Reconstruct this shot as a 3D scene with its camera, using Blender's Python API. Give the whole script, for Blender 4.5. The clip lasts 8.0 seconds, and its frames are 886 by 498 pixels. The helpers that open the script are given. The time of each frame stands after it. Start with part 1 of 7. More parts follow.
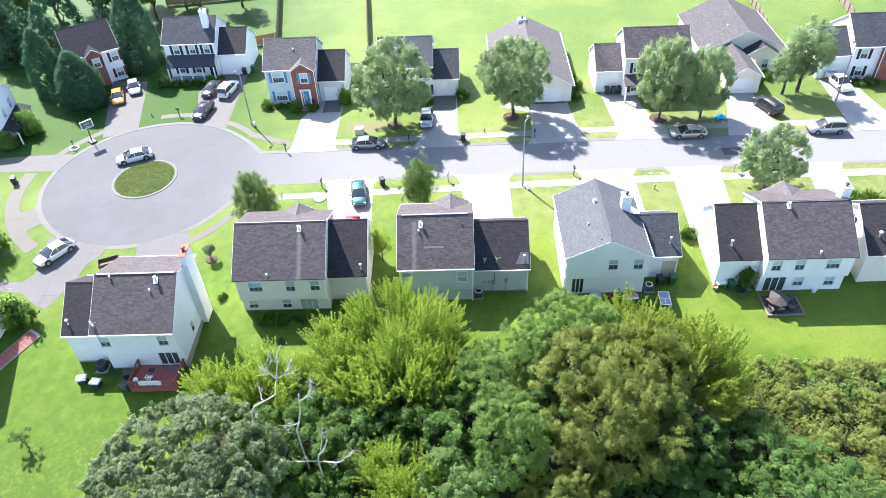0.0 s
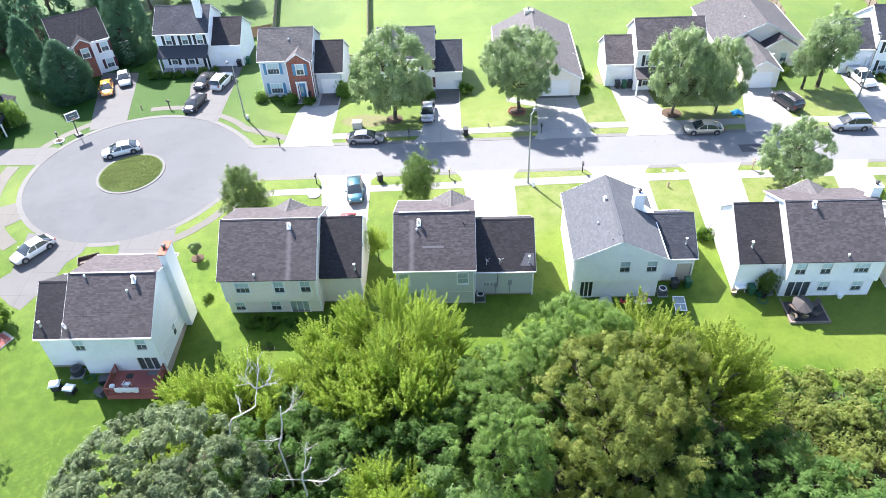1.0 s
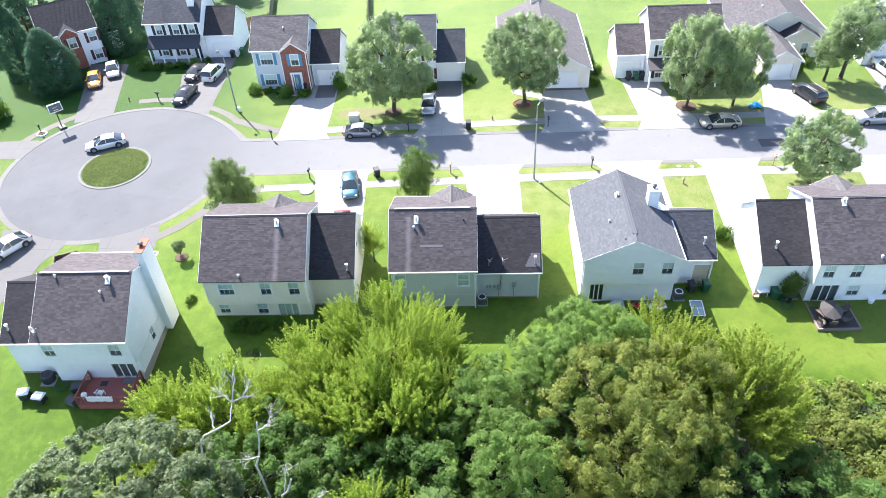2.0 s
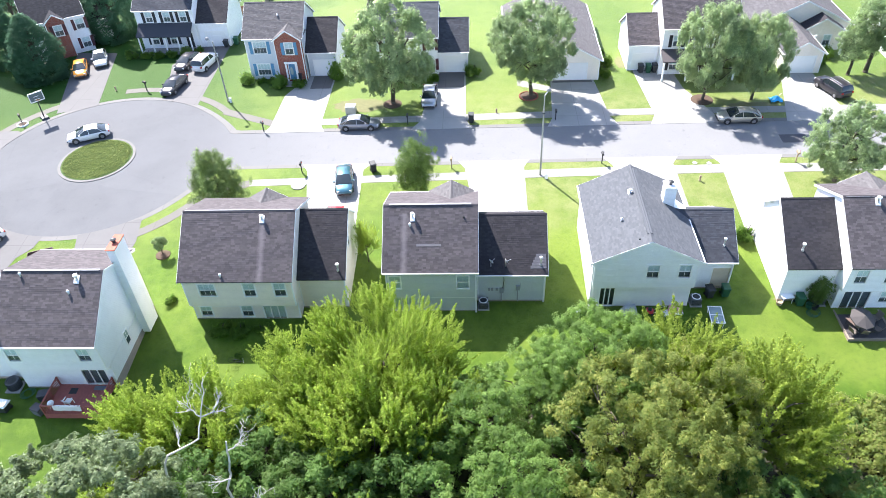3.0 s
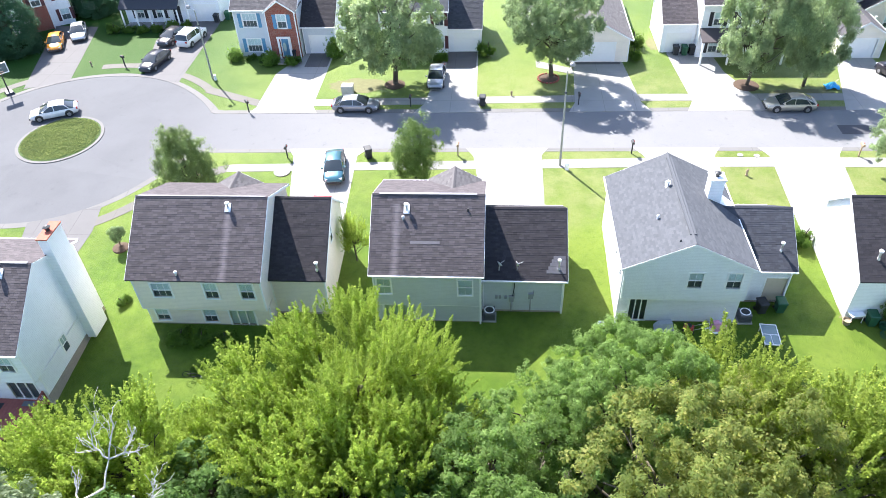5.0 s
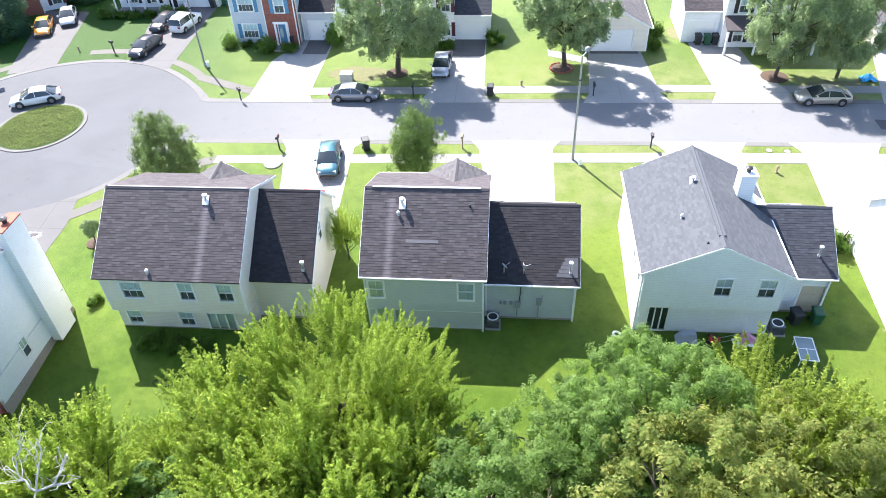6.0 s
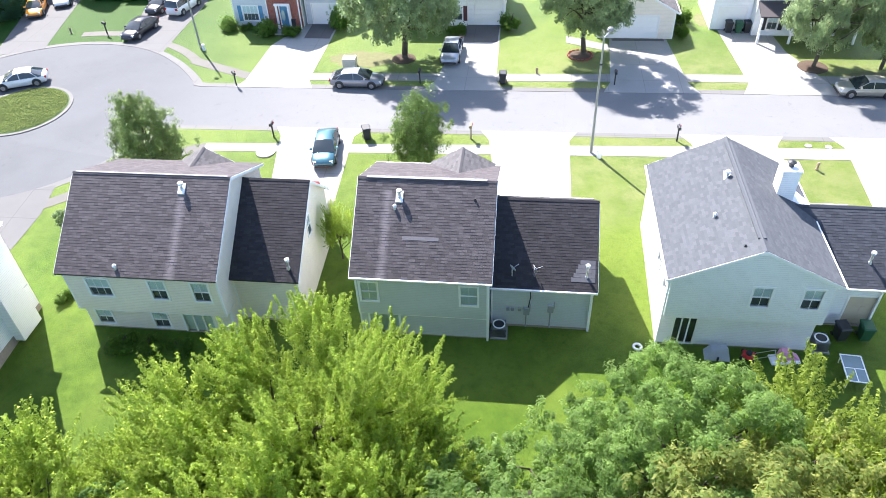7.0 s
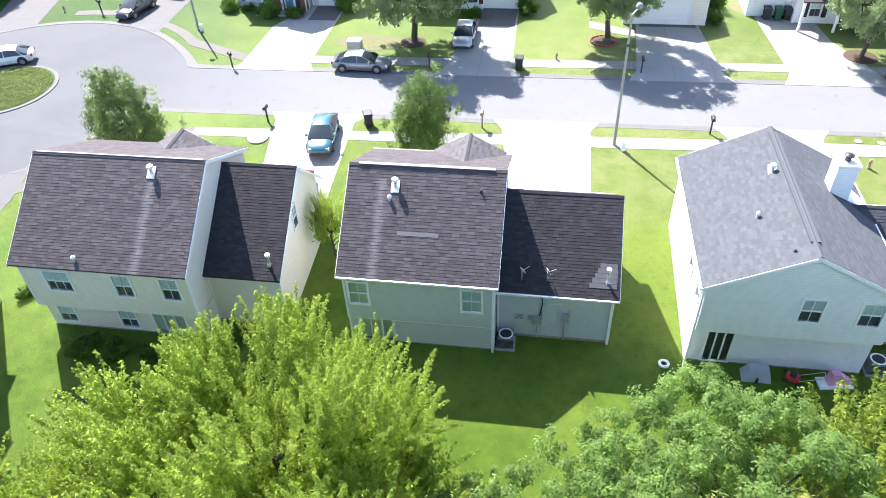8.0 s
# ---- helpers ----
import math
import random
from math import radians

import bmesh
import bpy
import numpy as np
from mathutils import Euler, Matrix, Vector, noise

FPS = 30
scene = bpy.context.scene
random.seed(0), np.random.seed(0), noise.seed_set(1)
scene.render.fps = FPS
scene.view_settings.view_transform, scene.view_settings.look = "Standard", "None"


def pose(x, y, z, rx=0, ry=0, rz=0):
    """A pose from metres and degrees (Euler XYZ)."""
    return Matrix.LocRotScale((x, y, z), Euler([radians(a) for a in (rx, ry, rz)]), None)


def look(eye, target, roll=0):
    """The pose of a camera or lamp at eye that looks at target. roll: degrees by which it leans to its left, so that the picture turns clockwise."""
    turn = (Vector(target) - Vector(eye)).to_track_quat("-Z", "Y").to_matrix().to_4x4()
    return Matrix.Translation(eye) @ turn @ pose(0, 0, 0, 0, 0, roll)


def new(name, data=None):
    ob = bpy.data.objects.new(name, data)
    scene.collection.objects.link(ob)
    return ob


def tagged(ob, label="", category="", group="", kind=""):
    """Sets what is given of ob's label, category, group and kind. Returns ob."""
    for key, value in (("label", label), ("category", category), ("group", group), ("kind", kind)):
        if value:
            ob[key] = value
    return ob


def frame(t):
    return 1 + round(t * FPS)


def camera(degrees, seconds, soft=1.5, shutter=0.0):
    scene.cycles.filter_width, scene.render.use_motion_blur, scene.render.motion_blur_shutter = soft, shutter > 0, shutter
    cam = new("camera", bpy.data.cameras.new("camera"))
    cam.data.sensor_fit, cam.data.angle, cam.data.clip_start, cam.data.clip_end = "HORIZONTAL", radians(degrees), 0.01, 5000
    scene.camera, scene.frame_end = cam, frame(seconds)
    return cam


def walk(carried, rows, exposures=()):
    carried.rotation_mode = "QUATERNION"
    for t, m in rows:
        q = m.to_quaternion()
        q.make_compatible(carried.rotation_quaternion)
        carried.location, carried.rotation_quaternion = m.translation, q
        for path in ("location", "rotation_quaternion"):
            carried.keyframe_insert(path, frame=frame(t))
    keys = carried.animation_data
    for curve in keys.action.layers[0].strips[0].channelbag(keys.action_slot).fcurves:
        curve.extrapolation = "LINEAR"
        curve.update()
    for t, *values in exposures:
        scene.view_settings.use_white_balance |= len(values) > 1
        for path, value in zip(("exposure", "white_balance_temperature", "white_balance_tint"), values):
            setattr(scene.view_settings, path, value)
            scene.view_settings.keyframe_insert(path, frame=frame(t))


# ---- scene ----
cam = camera(64.2, 8.0, soft=0.85)
PATH = [
    (0, (1.661, 5.190, 50.785), (1.011, 20.320, 37.705), -3.2),
    (0.5, (1.861, 6.852, 49.184), (1.111, 21.982, 36.124), -3.2),
    (1, (1.985, 8.581, 47.641), (1.205, 23.731, 34.601), -3.1),
    (1.5, (2.186, 10.341, 46.006), (1.326, 25.501, 32.986), -3.2),
    (3, (2.668, 15.581, 41.345), (1.598, 30.741, 28.345), -3.1),
    (3.5, (2.804, 17.350, 39.770), (1.643, 32.520, 26.790), -3.0),
    (4, (2.969, 19.126, 38.268), (1.699, 34.286, 25.288), -3.0),
    (4.5, (3.092, 20.876, 36.653), (1.712, 36.046, 23.693), -2.9),
    (6, (3.576, 26.200, 32.003), (1.796, 41.340, 19.063), -2.8),
    (6.5, (3.706, 28.012, 30.526), (1.736, 43.123, 17.566), -2.8),
    (7, (3.903, 29.792, 28.956), (1.713, 44.872, 16.006), -2.8),
    (7.5, (4.023, 31.598, 27.338), (1.623, 46.668, 14.417), -2.8),
    (8, (4.184, 33.403, 25.773), (1.514, 48.423, 12.843), -2.7),
]
walk(cam, [(t, look(eye, target, roll)) for t, eye, target, roll in PATH],
     [(0.0, 1.82, 6250.0, 15.0), (8.0, 1.82, 6250.0, 15.0)])

# ---- light ----
SUN_UP = radians(47)
SUN_TO = Vector((-0.585, 0.811, 0.0)).normalized() * math.cos(SUN_UP) + Vector((0, 0, math.sin(SUN_UP)))
sun = new("sun", bpy.data.lights.new("sun", "SUN"))
sun.data.energy, sun.data.angle, sun.data.color = 5.0, radians(0.53), (1.0, 0.955, 0.89)
sun.matrix_world = look((0, 0, 90), Vector((0, 0, 90)) - SUN_TO)
world = bpy.data.worlds.new("sky")
scene.world = world
world.use_nodes = True
sky = world.node_tree.nodes.new("ShaderNodeTexSky")
sky.sky_type, sky.sun_disc, sky.sun_elevation = "NISHITA", False, SUN_UP
sky.sun_rotation = math.atan2(SUN_TO.x, SUN_TO.y)
world.node_tree.links.new(sky.outputs[0], world.node_tree.nodes["Background"].inputs[0])
world.node_tree.nodes["Background"].inputs[1].default_value = 0.122

# ---- materials ----
MATS = {}


class Shade:
    """Short hand for a node material."""

    def __init__(self, name, rough=0.7, metal=0.0, spec=0.4):
        self.m = bpy.data.materials.new(name)
        self.m.use_nodes = True
        self.t = self.m.node_tree
        self.b = self.t.nodes["Principled BSDF"]
        self.b.inputs["Roughness"].default_value = rough
        self.b.inputs["Metallic"].default_value = metal
        self.b.inputs["Specular IOR Level"].default_value = spec
        self.co = self.t.nodes.new("ShaderNodeTexCoord").outputs["Object"]

    def n(self, kind, ins=(), **props):
        node = self.t.nodes.new("ShaderNode" + kind)
        for k, v in props.items():
            if k == "operation":
                node.operation = v
            elif k == "blend":
                node.data_type, node.blend_type = "RGBA", v
            elif k == "dims":
                node.noise_dimensions = v
            elif k == "feature":
                node.feature = v
        for k, v in dict(ins).items():
            s = node.inputs[k]
            if isinstance(v, bpy.types.NodeSocket):
                self.t.links.new(v, s)
            else:
                s.default_value = v
        return node

    def noise(self, scale, detail=3.0, rough=0.6, vec=None):
        return self.n("TexNoise", {"Vector": vec or self.co, "Scale": scale, "Detail": detail, "Roughness": rough}).outputs["Fac"]

    def ramp(self, fac, stops):
        r = self.t.nodes.new("ShaderNodeValToRGB")
        self.t.links.new(fac, r.inputs[0])
        e = r.color_ramp.elements
        while len(e) < len(stops):
            e.new(0.5)
        for el, (p, c) in zip(e, stops):
            el.position, el.color = p, (*c, 1) if len(c) == 3 else c
        return r.outputs[0]

    def mix(self, fac, a, b, blend="MIX"):
        node = self.n("Mix", blend=blend)
        for i, v in ((0, fac), (6, a), (7, b)):
            if isinstance(v, bpy.types.NodeSocket):
                self.t.links.new(v, node.inputs[i])
            elif i == 0:
                node.inputs[0].default_value = v
            else:
                node.inputs[i].default_value = (*v, 1)
        return node.outputs[2]

    def math(self, op, a, b=0.0):
        return self.n("Math", {0: a, 1: b}, operation=op).outputs[0]

    def color(self, c):
        if isinstance(c, bpy.types.NodeSocket):
            self.t.links.new(c, self.b.inputs["Base Color"])
        else:
            self.b.inputs["Base Color"].default_value = (*c, 1)
        return self

    def bump(self, h, strength=0.3, dist=0.02):
        node = self.n("Bump", {"Height": h, "Strength": strength, "Distance": dist})
        self.t.links.new(node.outputs[0], self.b.inputs["Normal"])
        return self

    def split(self):
        return self.n("SeparateXYZ", {0: self.co}).outputs


def dim(c, k):
    return tuple(v * k for v in c)


def plain(name, c, rough=0.5, metal=0.0, var=0.15, scale=3.0, spec=0.4):
    if name not in MATS:
        s = Shade(name, rough, metal, spec)
        s.color(s.mix(s.noise(scale), dim(c, 1 - var), dim(c, 1 + var)))
        s.bump(s.noise(scale * 12), 0.12, 0.01)
        MATS[name] = s.m
    return MATS[name]


def siding(name, c):
    if name not in MATS:
        s = Shade(name, 0.55)
        x, y, z = s.split()
        lap = s.math("FRACT", s.math("MULTIPLY", z, 1 / 0.13))
        col = s.mix(s.noise(0.5, 4), dim(c, 0.9), dim(c, 1.06))
        dirt = s.ramp(s.noise(2.2, 5, 0.7), [(0.42, (0, 0, 0)), (0.75, (1, 1, 1))])
        col = s.mix(s.math("MULTIPLY", dirt, 0.16), col, dim(c, 0.62))
        edge = s.math("LESS_THAN", lap, 0.14)
        s.color(s.mix(s.math("MULTIPLY", edge, 0.35), col, dim(c, 0.55)))
        s.bump(lap, 0.6, 0.02)
        MATS[name] = s.m
    return MATS[name]


def shingle(name, a, b, stain, tone=0.75, streak=None):
    """Laminated shingles: each tab its own tone, with broad stains and pale streaks."""
    if name not in MATS:
        s = Shade(name, 0.9, spec=0.25)
        rnd = s.n("NewGeometry").outputs["Random Per Island"]
        col = s.ramp(rnd, [(0.0, dim(a, 0.5)), (0.3, dim(a, 0.9)), (0.7, b), (1.0, dim(b, 1.45))])
        col = s.mix(s.math("MULTIPLY", s.noise(0.45, 4), 0.55), col, stain)
        col = s.mix(s.noise(60, 2), dim(a, 0.55), col)
        col = s.mix(tone, s.mix(s.noise(5, 4), a, b), col)
        if streak:
            # pale wash that metal flashing leaves down the slope
            x, y, z = s.split()
            off = s.math("ABSOLUTE", s.math("ADD", s.math("SUBTRACT", x, streak[0]), s.math("MULTIPLY", s.math("SUBTRACT", s.noise(1.8, 3), 0.5), 0.3)))
            wash = s.n("MapRange", {"Value": off, 1: 0.06, 2: 0.34, 3: 0.42, 4: 0.0}).outputs[0]
            wash = s.math("MULTIPLY", wash, s.math("LESS_THAN", y, streak[1]))
            col = s.mix(wash, col, dim(b, 2.1))
        s.color(col)
        s.bump(s.noise(90, 2), 0.5, 0.01)
        MATS[name] = s.m
    return MATS[name]


def leaf(name, a, b, c, rough=0.6, spec=0.1):
    """Leaves: tone by leaf and by patches of the crown, painted shade between clumps, light shining through."""
    if name not in MATS:
        s = Shade(name, rough, spec=spec)
        rnd = s.n("NewGeometry").outputs["Random Per Island"]
        col = s.ramp(rnd, [(0.0, a), (0.55, b), (1.0, c)])
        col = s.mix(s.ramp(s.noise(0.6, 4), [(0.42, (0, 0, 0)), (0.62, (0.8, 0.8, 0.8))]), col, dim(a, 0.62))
        # smaller dark patches put shade between the clumps into the leaf colour
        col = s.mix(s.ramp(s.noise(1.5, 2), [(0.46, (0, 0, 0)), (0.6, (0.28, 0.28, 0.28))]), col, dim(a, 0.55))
        s.color(col)
        dim_in = s.mix(1.0, col, (1.55, 1.5, 1.2), "MULTIPLY")
        tr = s.n("BsdfTranslucent", {"Color": s.mix(0.45, dim_in, dim(c, 2.3))})
        mixer = s.n("MixShader", {0: 0.55, 1: s.b.outputs[0], 2: tr.outputs[0]})
        s.t.links.new(mixer.outputs[0], s.t.nodes["Material Output"].inputs[0])
        MATS[name] = s.m
    return MATS[name]


def bark(name="bark", c=(0.10, 0.085, 0.065)):
    if name not in MATS:
        s = Shade(name, 0.9, spec=0.2)
        s.color(s.mix(s.noise(4, 5, 0.7), dim(c, 0.45), dim(c, 1.4)))
        s.bump(s.noise(14, 5), 0.8, 0.04)
        MATS[name] = s.m
    return MATS[name]


def grass_mat():
    s = Shade("lawn_grass", 0.62, spec=0.42)
    s.b.inputs["Specular Tint"].default_value = (0.8, 1.0, 0.17, 1)
    fine = s.noise(6, 8, 0.85)
    mid = s.noise(0.9, 4, 0.65)
    big = s.noise(0.085, 3, 0.6)
    col = s.mix(fine, (0.018, 0.05, 0.006), (0.06, 0.122, 0.014))
    col = s.mix(s.ramp(mid, [(0.38, (0, 0, 0)), (0.7, (0.6, 0.6, 0.6))]), col, (0.096, 0.164, 0.018))
    dry = s.ramp(big, [(0.44, (0, 0, 0)), (0.62, (0.6, 0.6, 0.6))])
    col = s.mix(dry, col, (0.15, 0.192, 0.036))
    tuft = s.ramp(s.noise(2.6, 6, 0.85), [(0.5, (0, 0, 0)), (0.68, (0.55, 0.55, 0.55))])
    col = s.mix(tuft, col, (0.02, 0.06, 0.007))
    # coarse tufts on the rough ground by the woods
    rough = s.math("MULTIPLY", s.n("MapRange", {"Value": s.split()[1], 1: 47.0, 2: 39.0, 3: 0.0, 4: 1.0}).outputs[0], s.n("MapRange", {"Value": s.split()[0], 1: -23.0, 2: -29.0, 3: 0.0, 4: 1.0}).outputs[0])
    heaps = s.noise(2.3, 5, 0.75)
    col = s.mix(s.math("MULTIPLY", rough, s.ramp(heaps, [(0.45, (0, 0, 0)), (0.62, (0.8, 0.8, 0.8))])), col, (0.034, 0.068, 0.013))
    col = s.mix(s.math("MULTIPLY", rough, s.ramp(heaps, [(0.36, (0.6, 0.6, 0.6)), (0.44, (0, 0, 0))])), col, (0.14, 0.17, 0.05))
    # the lawns over the street turn paler with y, distant haze put into the colour
    pale = s.n("MapRange", {"Value": s.math("ADD", s.split()[1], s.math("MULTIPLY", s.noise(0.1, 2), 16.0)), 1: 72.0, 2: 108.0, 3: 0.0, 4: 0.38}).outputs[0]
    col = s.mix(pale, col, s.mix(fine, (0.062, 0.1, 0.03), (0.12, 0.165, 0.06)))
    # sun-bleached front lawns along the street
    wob = s.math("MULTIPLY", s.math("SUBTRACT", s.noise(0.3, 4), 0.5), 9.0)
    front = s.n("MapRange", {"Value": s.math("ADD", s.split()[1], wob), 1: 66.0, 2: 71.0, 3: 0.0, 4: 1.0}).outputs[0]
    front = s.math("MULTIPLY", front, s.n("MapRange", {"Value": s.math("ADD", s.split()[1], wob), 1: 97.0, 2: 90.0, 3: 0.0, 4: 1.0}).outputs[0])
    front = s.math("MULTIPLY", front, s.n("MapRange", {"Value": s.math("ADD", s.split()[0], wob), 1: -6.0, 2: 8.0, 3: 0.15, 4: 0.75}).outputs[0])
    col = s.mix(s.math("MULTIPLY", front, s.ramp(s.noise(0.5, 5, 0.7), [(0.38, (0.3, 0.3, 0.3)), (0.58, (1, 1, 1))])), col, s.mix(fine, (0.125, 0.145, 0.05), (0.21, 0.215, 0.1)))
    # the lots towards the round end are darkened, shade and weaker light painted in
    dim_lots = s.n("MapRange", {"Value": s.math("ADD", s.split()[0], s.math("MULTIPLY", s.noise(0.12, 2), 14.0)), 1: -30.0, 2: -8.0, 3: 0.9, 4: 0.0}).outputs[0]
    dim_lots = s.math("MULTIPLY", dim_lots, s.n("MapRange", {"Value": s.split()[1], 1: 74.0, 2: 90.0, 3: 0.15, 4: 1.0}).outputs[0])
    col = s.mix(dim_lots, col, s.mix(fine, (0.005, 0.036, 0.007), (0.0145, 0.07, 0.014)))
    s.t.links.new(s.math("SUBTRACT", 0.42, s.math("MULTIPLY", dim_lots, 0.24)), s.b.inputs["Specular IOR Level"])
    s.color(col)
    s.bump(s.noise(30, 4, 0.8), 0.9, 0.06)
    return s.m


def asphalt_mat(name, c):
    s = Shade(name, 0.88, spec=0.25)
    col = s.mix(s.noise(0.35, 5, 0.7), dim(c, 0.86), dim(c, 1.1))
    # paler to the right: stronger light and haze there put into the colour
    paled = s.n("MapRange", {"Value": s.split()[0], 1: -32.0, 2: -10.0, 3: 0.0, 4: 0.85}).outputs[0]
    spots = s.ramp(s.noise(1.1, 6, 0.72), [(0.58, (0, 0, 0)), (0.74, (0.5, 0.5, 0.5))])
    col = s.mix(paled, col, s.mix(s.noise(0.5, 4), (0.2, 0.202, 0.202), (0.24, 0.241, 0.239)))
    col = s.mix(spots, col, dim(c, 0.62))
    tracks = s.ramp(s.noise(0.16, 4, 0.55), [(0.44, (0, 0, 0)), (0.6, (0.4, 0.4, 0.4))])
    col = s.mix(tracks, col, s.mix(0.5, col, dim(c, 1.5)))
    oil = s.ramp(s.noise(0.75, 2, 0.4), [(0.73, (0, 0, 0)), (0.8, (0.4, 0.4, 0.4))])
    col = s.mix(oil, col, dim(c, 0.5))
    col = s.mix(s.math("MULTIPLY", s.noise(70, 2), 0.45), col, dim(c, 0.7))
    crack = s.n("TexVoronoi", {"Vector": s.co, "Scale": 0.14}, feature="DISTANCE_TO_EDGE").outputs["Distance"]
    col = s.mix(s.math("MULTIPLY", s.math("LESS_THAN", crack, 0.002), 0.08), col, dim(c, 0.45))
    s.color(col)
    s.bump(s.noise(110, 3), 0.4, 0.01)
    return s.m


def concrete_mat(name, c):
    s = Shade(name, 0.85, spec=0.3)
    col = s.mix(s.noise(0.6, 5, 0.7), dim(c, 0.84), dim(c, 1.08))
    stain = s.ramp(s.noise(0.28, 3, 0.5), [(0.6, (0, 0, 0)), (0.75, (0.4, 0.4, 0.4))])
    col = s.mix(stain, col, dim(c, 0.66))
    x, y, z = s.split()
    j = s.math("MINIMUM", s.math("ABSOLUTE", s.math("SUBTRACT", s.math("FRACT", s.math("MULTIPLY", x, 1 / 3.05)), 0.5)),
               s.math("ABSOLUTE", s.math("SUBTRACT", s.math("FRACT", s.math("MULTIPLY", y, 1 / 3.05)), 0.5)))
    col = s.mix(s.math("MULTIPLY", s.math("LESS_THAN", j, 0.008), 0.5), col, dim(c, 0.5))
    s.color(col)
    s.bump(s.noise(80, 3), 0.25, 0.01)
    return s.m


def brick_mat():
    if "brick" not in MATS:
        s = Shade("brick", 0.85)
        x, y, z = s.split()
        v = s.n("CombineXYZ", {0: s.math("ADD", x, y), 1: z}).outputs[0]
        b = s.n("TexBrick", {"Vector": v, "Color1": (0.30, 0.075, 0.045, 1), "Color2": (0.20, 0.05, 0.035, 1), "Mortar": (0.32, 0.22, 0.18, 1), "Scale": 1.0,
                             "Mortar Size": 0.008, "Brick Width": 0.22, "Row Height": 0.075})
        s.color(b.outputs["Color"])
        s.bump(b.outputs["Fac"], -0.4, 0.01)
        MATS["brick"] = s.m
    return MATS["brick"]


def glass_mat():
    if "glass" not in MATS:
        s = Shade("window_glass", 0.06, spec=0.6)
        s.color((0.035, 0.05, 0.06))
        g = s.n("BsdfTransparent", {"Color": (0.94, 0.97, 0.96, 1)})
        lw = s.n("Fresnel", {"IOR": 1.5}).outputs[0]
        gl = s.n("BsdfGlossy", {"Roughness": 0.04, "Color": (0.9, 0.95, 1, 1)})
        mx = s.n("MixShader", {0: lw, 1: g.outputs[0], 2: gl.outputs[0]})
        s.t.links.new(mx.outputs[0], s.t.nodes["Material Output"].inputs[0])
        MATS["glass"] = s.m
    return MATS["glass"]


def car_paint(name, c, metal=0.35):
    if name not in MATS:
        s = Shade(name, 0.28, metal, 0.5)
        s.b.inputs["Coat Weight"].default_value = 0.8 if max(c) > 0.05 else 0.3
        s.b.inputs["Coat Roughness"].default_value = 0.05
        s.color(s.mix(s.noise(2.5, 4), dim(c, 0.9), dim(c, 1.05)))
        MATS[name] = s.m
    return MATS[name]


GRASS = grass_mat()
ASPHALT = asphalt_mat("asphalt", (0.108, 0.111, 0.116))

CONCRETE = concrete_mat("concrete", (0.3, 0.294, 0.28))
KERB = concrete_mat("kerb_concrete", (0.148, 0.145, 0.138))
# darker concrete for the drives around the round end
GREY_CONCRETE = concrete_mat("grey_concrete", (0.126, 0.123, 0.121))
CUL_WALK = concrete_mat("tan_walk_concrete", (0.132, 0.125, 0.112))
APRON = concrete_mat("stained_shaded_concrete", (0.115, 0.108, 0.104))
WALK = concrete_mat("walk_concrete", (0.235, 0.23, 0.216))
TRIM = plain("white_trim", (0.84, 0.84, 0.83), 0.45, var=0.04)
METAL = plain("galvanised_metal", (0.62, 0.63, 0.64), 0.4, 0.7, 0.1)
DARK = plain("dark_plastic", (0.028, 0.03, 0.033), 0.5)
RUBBER = plain("tyre_rubber", (0.03, 0.03, 0.03), 0.85)
PATCH = plain("asphalt_patch", (0.07, 0.07, 0.078), 0.9, var=0.2, scale=5)
MULCH = plain("mulch", (0.075, 0.05, 0.034), 0.95, var=0.5, scale=9)
ROUGH = plain("rough_grass", (0.05, 0.085, 0.02), 0.95, var=0.6, scale=1.6)
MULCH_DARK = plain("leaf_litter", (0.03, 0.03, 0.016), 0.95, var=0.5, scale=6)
WORN = plain("worn_turf", (0.135, 0.135, 0.06), 0.95, var=0.35, scale=3)
SOIL = plain("bare_soil", (0.30, 0.235, 0.155), 0.95, var=0.3, scale=4)
GLASS = glass_mat()
BLIND = plain("window_blind", (0.6, 0.7, 0.72), 0.6, var=0.05)
ROOM = plain("dim_room_backing", (0.12, 0.145, 0.155), 0.9, var=0.3)
ROOF_BROWN = shingle("shingle_brown", (0.072, 0.063, 0.066), (0.12, 0.106, 0.109), (0.145, 0.13, 0.134))
ROOF_CREAM_HOUSE = shingle("shingle_brown_washed", (0.072, 0.063, 0.066), (0.12, 0.106, 0.109), (0.145, 0.13, 0.134), 0.75, (6.7, 4.3))
ROOF_SAGE_HOUSE = shingle("shingle_brown_streaked", (0.072, 0.063, 0.066), (0.12, 0.106, 0.109), (0.145, 0.13, 0.134), 0.75, (1.75, 3.9))
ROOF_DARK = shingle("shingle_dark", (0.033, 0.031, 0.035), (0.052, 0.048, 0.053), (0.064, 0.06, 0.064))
ROOF_GREY = shingle("shingle_grey", (0.08, 0.086, 0.096), (0.108, 0.115, 0.126), (0.102, 0.108, 0.118), 0.55)
ROOF_TAN = shingle("shingle_tan", (0.10, 0.094, 0.095), (0.15, 0.142, 0.144), (0.15, 0.143, 0.144))
ROOF_MID = shingle("shingle_mid", (0.078, 0.074, 0.078), (0.115, 0.11, 0.114), (0.112, 0.107, 0.11))
ROOF_BLUE = shingle("shingle_blue", (0.052, 0.056, 0.068), (0.072, 0.077, 0.09), (0.08, 0.084, 0.095))
ROOF_BLACK = shingle("shingle_black", (0.022, 0.023, 0.029), (0.034, 0.035, 0.043), (0.038, 0.039, 0.046))


